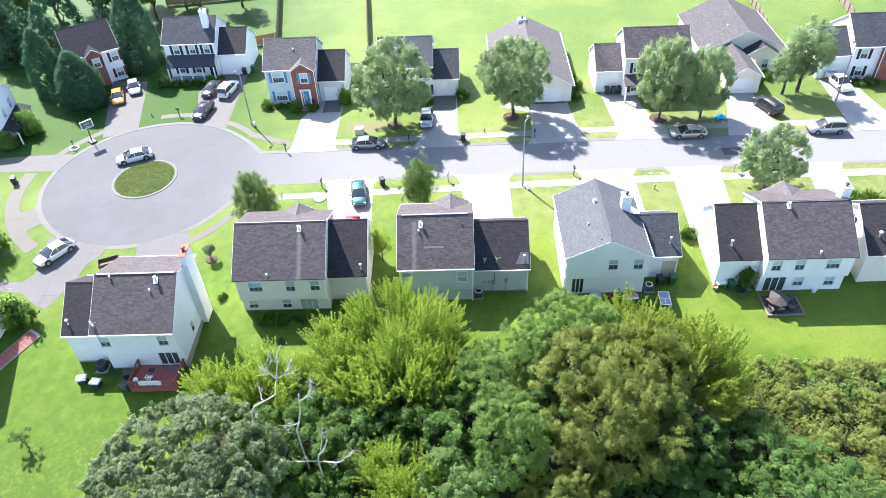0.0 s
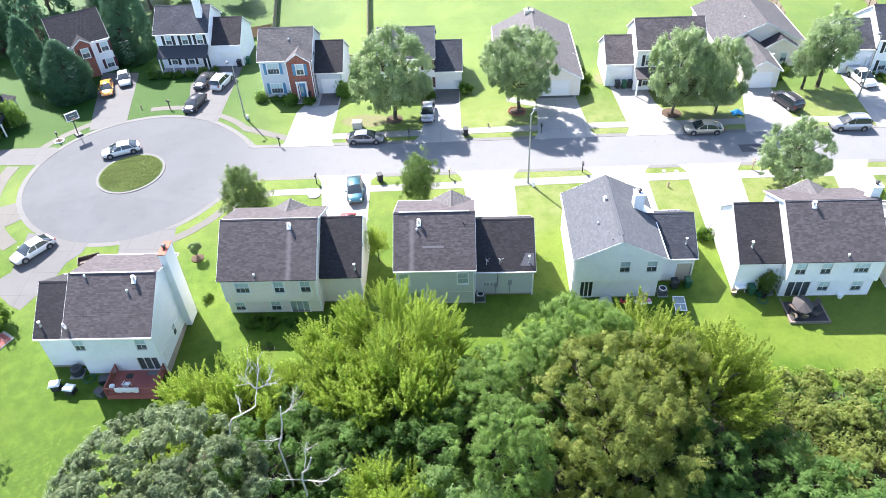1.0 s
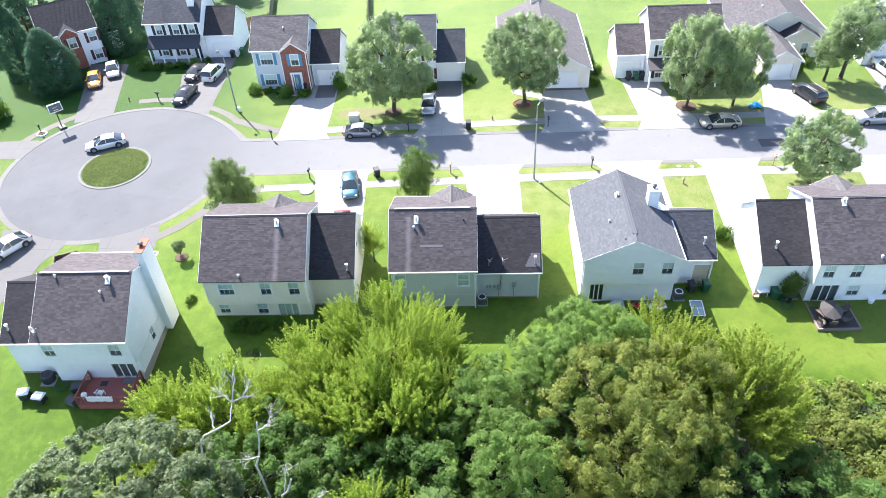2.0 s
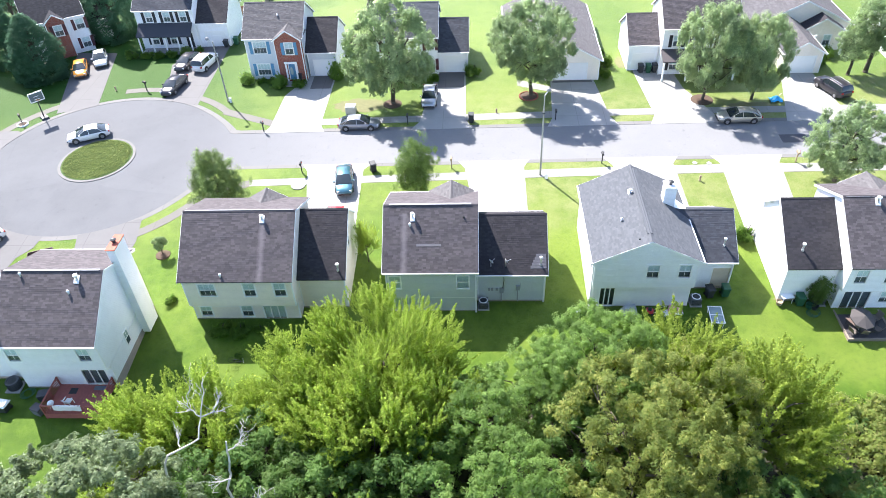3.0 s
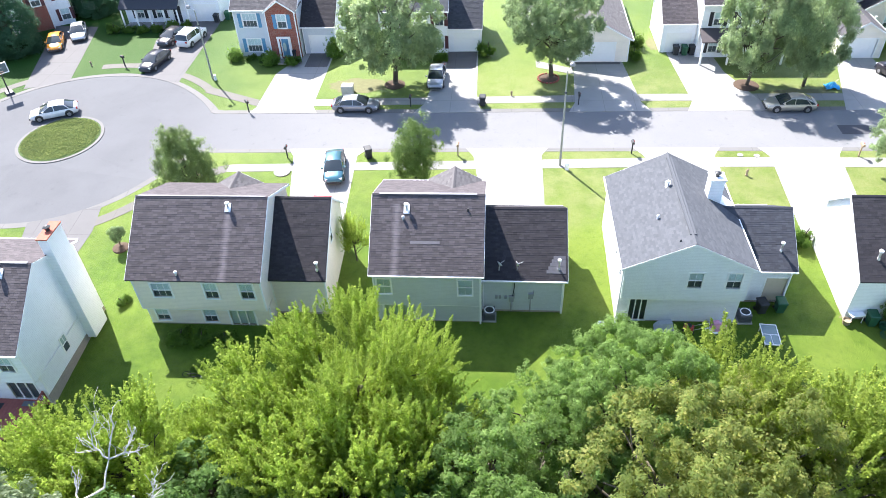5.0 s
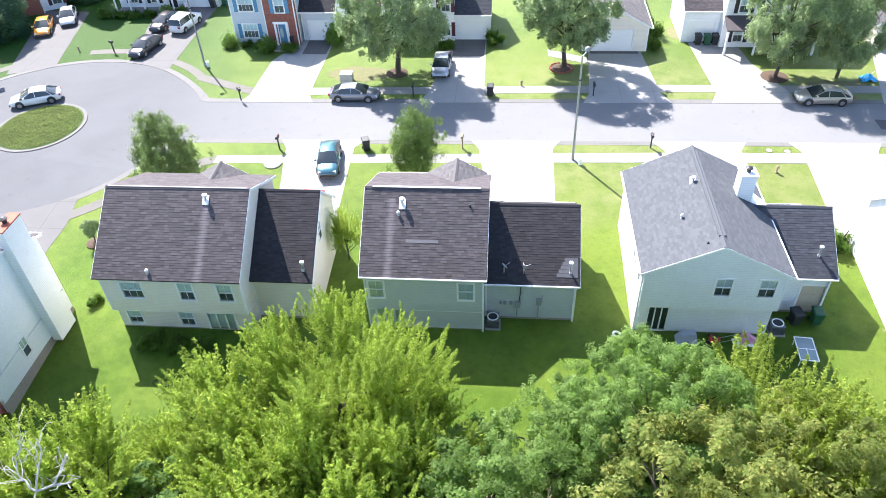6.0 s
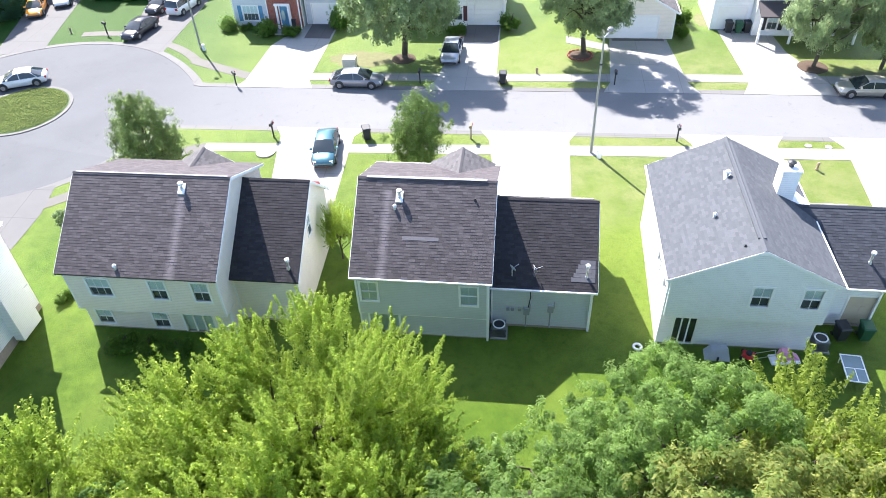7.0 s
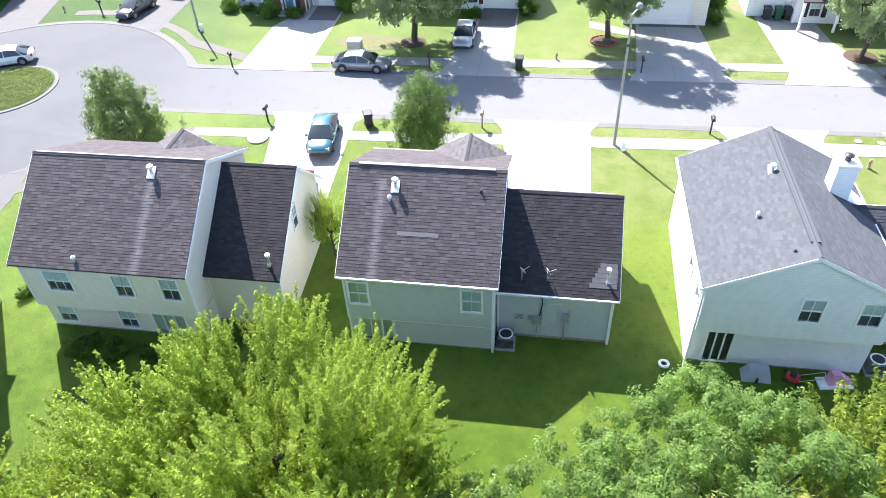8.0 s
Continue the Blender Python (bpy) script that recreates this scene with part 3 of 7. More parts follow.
class House:
    """A house in its own frame: u to the right, v across the street, z up."""

    def __init__(self, x, y, yaw, label, near=True):
        self.near = near
        self.o = base("house", pose(x, y, 0, 0, 0, yaw), label, "house")
        self.rng = random.Random(round(x * 13 + y * 7))

    def block(self, u0, u1, v0, v1, zb, ze, wall, roof=None, ridge="u", tan=0.7, over=0.3, rake=0.18, holes=None, skip="", face_mats=None, shutters=None, trim=True, gutter=True, crest=None):
        """A block given by the edges of its eaves. holes: side -> [(along, up from zb, width, height, kind)]."""
        o, holes, face_mats = self.o, holes or {}, face_mats or {}
        ou, ov = (rake, over) if ridge == "u" else (over, rake)
        if not roof:
            ou = ov = 0
        a0, a1, b0, b1 = u0 + ou, u1 - ou, v0 + ov, v1 - ov
        zt = ze + (over * tan if roof else 0) - 0.1
        # crest: (v, z) of the ridge and the height of the far eave, where the two slopes differ
        if crest:
            tan = (crest[1] - ze) / (crest[0] - v0)
            zt = ze + over * tan - 0.1
            tan2 = (crest[1] - crest[2]) / (v1 - crest[0])
            zt2 = crest[2] + over * tan2 - 0.1
        half = ((b1 - b0) if ridge == "u" else (a1 - a0)) / 2
        sides = {"S": ((a0, b0), (a1, b0)), "E": ((a1, b0), (a1, b1)), "N": ((a1, b1), (a0, b1)), "W": ((a0, b1), (a0, b0))}
        for side, (p, q) in sides.items():
            if side in skip:
                continue
            m = Mesh()
            gable = roof and ((ridge == "u" and side in "EW") or (ridge == "v" and side in "SN"))
            own = holes.get(side, [])
            top = zt2 if crest and side == "N" else zt
            wall_panel(m, p, q, zb, top, [(s, zb + z, w, h) for s, z, w, h, _ in own], peak=half * tan if gable and not crest else None)
            if crest and side in "EW":
                u_at, d_in = (a1, -0.15) if side == "E" else (a0, 0.15)
                for du, turn in ((0, 1 if side == "E" else -1), (d_in, -1 if side == "E" else 1)):
                    m.face(*[(u_at + du, b0, zt), (u_at + du, b1, zt), (u_at + du, b1, zt2), (u_at + du, crest[0], crest[1] - 0.1)][::turn])
            part("wall", m, face_mats.get(side, wall), o)
            way = (Vector((*q, 0)) - Vector((*p, 0))).normalized()
            n_in = Vector((-way.y, way.x, 0))
            for s, z, w, h, kind in own:
                start = Vector((*p, 0)) + way * s
                if kind == "garage":
                    panel_door(o, start, way, n_in, w, h, zb + z, TRIM, "garage_door")
                elif isinstance(kind, str) and kind.startswith("door"):
                    panel_door(o, start, way, n_in, w, h, zb + z, {"door_blue": SHUT_BLUE, "door_dark": SHUT_DARK, "door_tan": DOOR_TAN}.get(kind, TRIM), "door", 3, 2)
                else:
                    window_part(o, start, way, n_in, w, h, zb + z, kind, shutters if side == "S" else None)
            if trim:
                w0 = Vector((*p, 0)) - way * 0.012 - n_in * 0.012
                foot = [w0, w0 + way * 0.1, w0 + way * 0.1 + n_in * 0.1, w0 + n_in * 0.1]
                part("corner_trim", Mesh().hexa([c + Vector((0, 0, z)) for z in (zb, zt) for c in foot]), TRIM, o)
        if roof:
            self.gable_roof(u0, u1, v0, v1, ze, ridge, tan, roof, gutter, crest)
        return self

    def gable_roof(self, u0, u1, v0, v1, ze, ridge, tan, mat, gutter=True, crest=None):
        o, th = self.o, 0.11
        k = Vector((0, 0, 1))
        if ridge == "u":
            A, B = Vector((1, 0, 0)), Vector((0, 1, 0))
            width, depth, org = u1 - u0, v1 - v0, Vector((u0, v0, ze))
        else:
            A, B = Vector((0, -1, 0)), Vector((1, 0, 0))
            width, depth, org = v1 - v0, u1 - u0, Vector((u0, v1, ze))
        h = depth / 2 * tan
        deck = Mesh()
        dn = k * -th
        run, lift = (crest[0] - v0, crest[2] - ze) if crest else (depth / 2, 0.0)
        if crest:
            h = crest[1] - ze
        r0, r1 = org + B * run + k * h, org + A * width + B * run + k * h
        e = [org, org + A * width, org + B * depth + k * lift, org + A * width + B * depth + k * lift]
        deck.hexa([e[0] + dn, e[1] + dn, r1 + dn, r0 + dn, e[0], e[1], r1, r0])
        deck.hexa([r0 + dn, r1 + dn, e[3] + dn, e[2] + dn, r0, r1, e[3], e[2]])
        roof = part("roof", deck, mat, o)
        up1, up2 = (r0 - e[0]).normalized(), (r0 - e[2]).normalized()
        sh = Mesh()
        step, tab = (0.16, 0.33) if self.near else (0.3, 0.8)
        shingle_rows(sh, org, A, up1, width, (r0 - e[0]).length, step, tab, self.rng)
        shingle_rows(sh, e[3], -A, up2, width, (r0 - e[2]).length, step, tab, self.rng)
        part("shingles", sh, mat, roof, kind="stuff")
        cap = Mesh()
        n = 1
        for i in range(n):
            p, q = r0 + A * (width * i / n), r0 + A * (width * (i + 1) / n + 0.02)
            for up in (up1, up2):
                cap.face(p + k * 0.05, q + k * 0.035, q - up * 0.15 + k * 0.03, p - up * 0.15 + k * 0.045)
        part("ridge_cap", cap, mat, roof)
        for p, q, out in ((e[0], e[1], -B), (e[2], e[3], B)):
            g = Mesh()
            g.hexa([p + out * 0.004 - k * 0.16, q + out * 0.004 - k * 0.16, q + out * 0.1 - k * 0.14, p + out * 0.1 - k * 0.14,
                    p + out * 0.004 - k * 0.03, q + out * 0.004 - k * 0.03, q + out * 0.12 - k * 0.03, p + out * 0.12 - k * 0.03])
            if gutter:
                part("gutter", g, TRIM, roof)
        for p, q, side in ((e[0], r0, -A), (e[2], r0, -A), (e[1], r1, A), (e[3], r1, A)):
            f = Mesh()
            f.hexa([p - k * 0.2 + side * 0.002, q - k * 0.2 + side * 0.002, q - k * 0.2 + side * 0.03, p - k * 0.2 + side * 0.03,
                    p - k * 0.01 + side * 0.002, q - k * 0.01 + side * 0.002, q - k * 0.01 + side * 0.03, p - k * 0.01 + side * 0.03])
            part("rake_board", f, TRIM, roof)
        return roof

    def box(self, name, u0, u1, v0, v1, z0, z1, mat, label="", top=0.0):
        return part(name, Mesh().box(u0, u1, v0, v1, z0, z1, top), mat, self.o, label)

    def vent(self, u, v, z, h=0.55, r=0.06, cap=True, flash=False):
        """A flue with flashing and cap on the roof."""
        m = Mesh().ring((u, v, z - 0.15), (0, 0, 1), [(0, r * 2.2), (0.2, r * 1.3), (0.22, r), (h, r)], 10)
        p = part("vent_pipe", m, METAL if cap else DARK, self.o, "galvanised roof vent" if cap else "black plumbing vent")
        if cap:
            part("vent_cap", Mesh().ring((u, v, z + h - 0.17), (0, 0, 1), [(0, r * 1.9), (0.12, r * 2.1), (0.2, r * 0.8)], 10), TRIM, p)
        if flash:
            part("flashing", Mesh().hexa([(u - .2, v - .27, z - .21), (u + .2, v - .27, z - .21), (u + .2, v + .22, z + .16), (u - .2, v + .22, z + .16),
                                          (u - .2, v - .27, z - .14), (u + .2, v - .27, z - .14), (u + .2, v + .22, z + .23), (u - .2, v + .22, z + .23)]), TRIM, p)

    def dish(self, u, v, z, turn=30, k=1.0):
        c = Vector((u, v, z + 0.55))
        d = Vector((math.sin(radians(turn)), 0.75 * math.cos(radians(turn)), 0.35)).normalized()
        m = Mesh().ring(c, d, [(a * k, b * k) for a, b in ((0.0, 0.04), (0.02, 0.14), (0.06, 0.23), (0.07, 0.23), (0.03, 0.13), (0.01, 0.02))], 14, False)
        p = part("satellite_dish", m, plain("dish_grey", (0.55, 0.55, 0.56), 0.5), self.o, "grey satellite dish on a mast", True)
        part("mast", Mesh().rod((u, v, z - 0.1), c, 0.03).rod(c, c + d * 0.5 - Vector((0, 0, 0.12)), 0.015), METAL, p)


STRIP = plain("ridge_strip", (0.2, 0.2, 0.215), 0.6)
SHUT_BLUE = plain("shutter_blue", (0.10, 0.26, 0.42), 0.5)
SHUT_DARK = plain("shutter_dark", (0.03, 0.03, 0.035), 0.5)
SHUT_RED = plain("shutter_maroon", (0.09, 0.03, 0.035), 0.5)
S_WHITE = siding("siding_white", (0.9, 0.915, 0.94))
S_CREAM = siding("siding_cream", (0.9, 0.82, 0.72))
S_SAGE = siding("siding_sage", (0.6, 0.63, 0.64))
S_PALE = siding("siding_pale_green", (0.87, 0.88, 0.9))
S_BLUE = siding("siding_pale_blue", (0.62, 0.65, 0.70))
S_GREY = siding("siding_grey", (0.50, 0.52, 0.54))
BRICK = brick_mat()
RUST = plain("rusty_cap", (0.36, 0.1, 0.06), 0.8, var=0.3, scale=5)
DOOR_TAN = plain("door_tan", (0.52, 0.44, 0.34), 0.7, var=0.08)
FOUND = plain("foundation_block", (0.33, 0.28, 0.24), 0.9, var=0.25, scale=6)


def gable_window(house, u, v0, v1, z0, z1):
    """A sash window set on an end wall that faces +u."""
    vm, zm, f = (v0 + v1) / 2, (z0 + z1) / 2, Mesh()
    for a in ((v0, v1, z0, z0 + 0.07), (v0, v1, z1 - 0.07, z1), (v0, v0 + 0.07, z0 + 0.07, z1 - 0.07), (v1 - 0.07, v1, z0 + 0.07, z1 - 0.07)):
        f.box(u, u + 0.06, *a)
    win = part("window", f, TRIM, house.o)
    part("glazing_bar", Mesh().box(u + 0.02, u + 0.05, v0 + 0.07, v1 - 0.07, zm - 0.03, zm + 0.03).box(u + 0.03, u + 0.045, vm - 0.012, vm + 0.012, zm + 0.03, z1 - 0.07), TRIM, win)
    part("pane", Mesh().box(u + 0.004, u + 0.02, v0 + 0.07, v1 - 0.07, zm + 0.03, z1 - 0.07), plain("pane_pale", (0.36, 0.44, 0.42), 0.08), win)
    part("pane", Mesh().box(u + 0.004, u + 0.02, v0 + 0.07, v1 - 0.07, z0 + 0.07, zm - 0.03), plain("pane_grey", (0.08, 0.1, 0.11), 0.08), win)


def chimney(house, u0, u1, v0, v1, z0, z1, mat, cap=None):
    c = house.box("chimney", u0, u1, v0, v1, z0, z1, mat, "sided chimney stack with a metal cap")
    part("chimney_cap", Mesh().box(u0 - .06, u1 + .06, v0 - .06, v1 + .06, z1, z1 + .08), cap or TRIM, c)
    cu, cv = (u0 + u1) / 2, (v0 + v1) / 2
    part("flue", Mesh().ring((cu, cv, z1 + .08), (0, 0, 1), [(0, .14), (.25, .14), (.25, .24), (.3, .24), (.38, .08)], 10), DARK, c)


def near_gable_house(x, y, yaw, label, w, wall, zb, ze, depth, garage, dormer, wins_up, wins_low, roof_mat, groof, dormer_mat, crest, zj, jet=0.45, gutter=True):
    """Two storeys under a gable along the street, a lower garage wing beside it, a small gable on the street side."""
    h = House(x, y, yaw, label)
    up = {"S": wins_up}
    h.block(0, w, 0, depth, zj, ze, wall, roof_mat, holes=up, over=0.3, crest=(crest[0], crest[1], ze + 1.45), gutter=gutter)
    h.block(0.18, w - 0.18, 0.3 + jet, depth - 0.3, zb, zj + 0.02, wall, None, holes={"S": wins_low})
    part("soffit", Mesh().box(0.19, w - 0.19, 0.31, 0.31 + jet + 0.2, zj - 0.06, zj + 0.005), TRIM, h.o)
    h.box("foundation", 0.15, w - 0.15, 0.27 + jet, depth - 0.2, zb - 0.5, zb + 0.12, FOUND)
    g0, g1, gv, gd, gze, run, rise = garage
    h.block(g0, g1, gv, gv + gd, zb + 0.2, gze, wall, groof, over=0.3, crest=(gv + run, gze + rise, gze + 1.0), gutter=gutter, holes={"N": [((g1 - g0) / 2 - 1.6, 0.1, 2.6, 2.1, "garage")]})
    h.box("foundation", g0 + 0.15, g1 - 0.15, gv + 0.27, gv + gd - 0.27, zb - 0.5, zb + 0.3, FOUND)
    d0, d1, dv, dze, dt = dormer
    h.block(d0, d1, depth / 2 + 0.6, dv, zb, dze, wall, dormer_mat, ridge="v", tan=dt, over=0.2, rake=0.2, gutter=False)
    h.box("front_step", d0 + 0.5, d1 - 0.5, dv - 0.2, dv + 0.8, zb + 0.7, zb + 1.25, CONCRETE)
    return h


# sage house in the middle of the row
h3 = near_gable_house(-5.28, 57.05, 0, "sage-green two-storey house with brown shingle roof and garage wing", 7.75, S_SAGE, -1.5, 3.3, 8.95,
                      (7.45, 13.45, 1.15, 7.2, 1.95, 4.17, 3.08), (3.45, 7.4, 9.1, 4.8, 0.56),
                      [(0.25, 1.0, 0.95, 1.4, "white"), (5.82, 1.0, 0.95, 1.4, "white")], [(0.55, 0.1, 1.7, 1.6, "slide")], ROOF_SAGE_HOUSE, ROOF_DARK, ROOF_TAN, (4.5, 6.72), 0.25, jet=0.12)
h3.vent(2.43, 3.64, 6.07, 0.5, 0.08, flash=True)
h3.vent(2.22, 3.1, 5.66, 0.26, 0.05)
h3.vent(6.6, 3.6, 6.04, 0.3, 0.05, False)
h3.vent(12.84, 1.82, 2.44, 0.9, 0.065)
h3.dish(8.76, 1.7, 2.35, 40)
h3.dish(9.98, 1.72, 2.37, 60)
h3.box("ridge_vent", 0.5, 7.2, 4.42, 4.62, 6.74, 6.77, STRIP, "pale metal ridge strip")
part("roof_patch", Mesh().hexa([(2.76, 1.7, 4.56), (4.75, 1.7, 4.56), (4.75, 1.86, 4.68), (2.76, 1.86, 4.68), (2.76, 1.7, 4.617), (4.75, 1.7, 4.617), (4.75, 1.86, 4.739), (2.76, 1.86, 4.739)]), plain("patch_grey", (0.145, 0.137, 0.145), 0.9), h3.o, "pale repair strip")
METER = plain("meter_grey", (0.32, 0.33, 0.34), 0.5)
for u, z in ((9.65, -0.25), (11.0, 0.05)):
    h3.box("meter_box", u - 0.17, u + 0.17, 1.28, 1.44, z, z + 0.5, METER, "grey utility box")
    part("conduit", Mesh().rod((u, 1.4, z), (u, 1.4, -1.3), 0.045).rod((u + 0.2, 1.41, z + 0.2), (u + 0.2, 1.41, z + 0.75), 0.03), METER, h3.o)
part("service_cable", Mesh().rod((9.75, 1.41, 0.25), (9.85, 1.41, 1.1), 0.03).rod((9.85, 1.41, 1.1), (9.8, 1.36, 1.8), 0.03), SHUT_DARK, h3.o, "black service cable down the wall")
for u in (8.6, 8.85, 9.25):
    h3.box("meter_box", u - 0.09, u + 0.09, 1.31, 1.44, 0.0, 0.22, METER, "small grey utility box")
for k in range(5):
    v, z = 1.55 + k * 0.2, 2.245 + k * 0.148
    part("faded_shingles", Mesh().hexa([(12.0 + 0.12 * k, v, z - 0.03), (13.3, v, z - 0.03), (13.3, v + 0.19, z + 0.11), (12.0 + 0.12 * k, v + 0.19, z + 0.11),
                                        (12.0 + 0.12 * k, v, z + 0.03), (13.3, v, z + 0.03), (13.3, v + 0.19, z + 0.171), (12.0 + 0.12 * k, v + 0.19, z + 0.171)]), plain("faded_shingle", (0.1, 0.1, 0.112), 0.9, var=0.3), h3.o, "row of faded shingles around the flue")
part("downspout", Mesh().box(13.13, 13.25, 1.31, 1.42, -1.35, 1.85), TRIM, h3.o)
part("downspout", Mesh().box(7.45, 7.57, 0.16, 0.26, -1.4, 3.2), TRIM, h3.o)

# cream house
h2 = near_gable_house(-21.7, 55.95, 0, "cream two-storey house with brown shingle roof and garage wing", 9.35, S_CREAM, -1.55, 3.45, 9.3,
                      (9.0, 13.25, 1.65, 7.8, 2.1, 4.85, 3.62), (3.9, 7.4, 9.5, 4.8, 0.58),
                      [(1.25, 1.15, 1.35, 1.3, "sash"), (4.95, 1.1, 0.95, 1.4, "sash"), (7.45, 1.1, 0.95, 1.4, "sash")],
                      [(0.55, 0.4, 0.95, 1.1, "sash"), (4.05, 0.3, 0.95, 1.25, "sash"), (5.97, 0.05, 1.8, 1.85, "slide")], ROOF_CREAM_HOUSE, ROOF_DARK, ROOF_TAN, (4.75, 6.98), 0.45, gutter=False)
h2.vent(6.66, 4.12, 6.53, 0.45, 0.08, flash=True)
h2.vent(3.55, 0.35, 3.72, 0.28, 0.055)
h2.vent(12.6, 2.3, 2.6, 0.7, 0.07)
h2.box("ridge_vent", 0.2, 9.2, 4.72, 4.82, 7.0, 7.03, STRIP, "pale metal ridge strip")
gable_window(h2, 13.07, 4.95, 5.65, 2.65, 4.05)

# pale house with its gable to the back
h4 = House(11.4, 57.15, 0, "pale green two-storey house with grey gable roof and chimney")
h4.block(0, 8.6, 0, 10.45, 1.25, 4.1, S_PALE, ROOF_GREY, ridge="v", tan=0.5, over=0.25, rake=0.2, holes={"S": [(4.15, 1.05, 0.95, 1.35, "sash"), (6.63, 1.05, 0.95, 1.35, "sash")],
         "W": [(8.6, 0.9, 0.8, 1.2, "sash"), (6.4, 0.9, 0.8, 1.2, "sash")]}, gutter=True)
h4.block(0.25, 8.35, 0.75, 10.2, -1.45, 1.27, S_PALE, None, holes={"S": [(0.8, 0.1, 1.2, 2.05, "dark_slide")]})
part("soffit", Mesh().box(0.26, 8.34, 0.21, 1.0, 1.18, 1.255), TRIM, h4.o)
h4.box("foundation", 0.22, 8.38, 0.72, 10.1, -2.0, -1.35, FOUND)
h4.block(5.4, 12.35, 2.4, 9.94, -1.2, 1.95, S_PALE, ROOF_BLUE, over=0.3, skip="W", holes={"S": [(5.0, 0.1, 1.45, 2.15, "door_tan")]})
h4.box("foundation", 8.5, 12.2, 2.65, 9.7, -1.9, -1.1, FOUND)
chimney(h4, 6.5, 7.45, 6.35, 7.3, 3.0, 6.6, S_WHITE)
part("cricket", Mesh().face((7.45, 6.35, 4.7), (8.6, 6.35, 4.15), (8.6, 7.3, 4.15), (7.45, 7.3, 5.05)).face((7.45, 6.35, 4.7), (7.45, 7.3, 5.05), (7.45, 7.3, 4.5), (7.45, 6.35, 4.5)), TRIM, h4.o, "pale metal flashing beside the chimney")
h4.vent(3.73, 6.69, 5.97, 0.42, 0.07, flash=True)
h4.vent(2.63, 3.63, 5.42, 0.3, 0.05)
h4.vent(3.53, 0.75, 5.87, 0.26, 0.045, False)
h4.vent(11.3, 3.6, 2.8, 0.75, 0.065)
h4.box("ridge_vent", 4.1, 4.5, 1.0, 9.9, 6.2, 6.26, ROOF_GREY, "raised ridge vent strip")
part("downspout", Mesh().box(0.1, 0.2, 0.1, 0.2, -1.4, 4.0), TRIM, h4.o)
part("downspout", Mesh().box(12.0, 12.1, 2.55, 2.65, -1.35, 1.85), TRIM, h4.o)

# white house with patio
h5 = near_gable_house(31.2, 56.85, 0, "white two-storey house with brown shingle roof and garage wing", 8.75, S_WHITE, -1.5, 3.6, 9.2,
                      (-4.1, 0.3, 1.3, 7.8, 2.4, 4.75, 3.55), (2.0, 6.0, 9.4, 5.0, 0.56),
                      [(0.52, 0.9, 0.95, 1.35, "sash"), (2.8, 0.9, 0.95, 1.35, "sash"), (5.8, 1.0, 1.35, 1.2, "sash")],
                      [(0.55, 0.1, 2.1, 1.95, "dark_slide"), (3.45, 0.7, 1.0, 1.2, "sash"), (6.55, 0.7, 1.0, 1.2, "sash")], ROOF_BROWN, ROOF_DARK, ROOF_TAN, (4.75, 7.05), 0.9, gutter=False)
h5.vent(2.6, 4.35, 6.76, 0.5, 0.09, flash=True)
h5.vent(5.04, 0.4, 3.9, 0.3, 0.055)
h5.vent(-2.8, 2.58, 3.36, 0.7, 0.075)
h5.box("ridge_vent", 0.2, 8.4, 4.66, 4.76, 7.02, 7.05, STRIP, "pale metal ridge strip")
chimney(h5, 8.0, 8.9, 5.3, 6.2, -1.5, 7.9, S_WHITE)

# white house on the round end of the street, with a deck
h1 = near_gable_house(-33.3, 48.95, 0, "white two-storey house with brown roof, tall chimney and red deck", 7.85, S_WHITE, -2.0, 3.65, 9.2,
                      (-3.75, 0.3, 1.3, 7.4, 2.2, 4.15, 3.1), (0.9, 4.3, 8.4, 4.5, 0.5),
                      [(0.3, 1.0, 0.95, 1.3, "sash"), (5.78, 1.0, 0.95, 1.3, "sash")], [(4.97, 0.45, 1.9, 1.9, "dark_slide")], ROOF_BROWN, ROOF_DARK, ROOF_TAN, (4.6, 7.0), 0.7)
chimney(h1, 7.67, 8.3, 6.1, 7.9, -1.35, 7.6, S_WHITE, RUST)
h1.vent(5.94, 4.03, 6.6, 0.5, 0.09, flash=True)
h1.vent(5.44, 3.2, 6.0, 0.28, 0.05)
h1.vent(1.54, 4.3, 6.8, 0.28, 0.05)
h1.vent(-3.13, 2.24, 2.9, 0.6, 0.07)
h1.dish(0.35, 0.5, 4.0, 50, 1.6)
h1.box("ridge_vent", 0.2, 7.6, 4.52, 4.7, 7.02, 7.05, STRIP, "pale metal ridge strip")
h1.box("foundation", 7.68, 7.71, 0.6, 8.9, -2.6, -1.0, FOUND)
gable_window(h1, 7.66, 3.6, 4.3, -0.3, 1.1)

# neighbour past the white house
h6 = House(41.7, 58.2, 0, "cream house with dark roof beside the white house")
h6.block(0, 11, 0, 9.0, -1.45, 2.5, S_CREAM, ROOF_DARK, over=0.3, holes={"S": [(4, 1.2, 0.95, 1.3, "sash")]})
h6.vent(1.4, 1.6, 3.5, 0.8, 0.09, flash=True)
for i in range(3):
    for j in range(2):
        part("gable_light", Mesh().box(0.14, 0.19, 4.0 + i * 0.6, 4.45 + i * 0.6, 2.6 + j * 0.8, 3.2 + j * 0.8), SHUT_DARK, h6.o)

# house at the left border of the yards
h0 = House(-55.6, 44.6, 0, "white house corner beside a brick-edged bed")
h0.block(0, 9.4, 0, 11.5, -2.2, 2.6, S_WHITE, ROOF_BROWN, over=0.3)

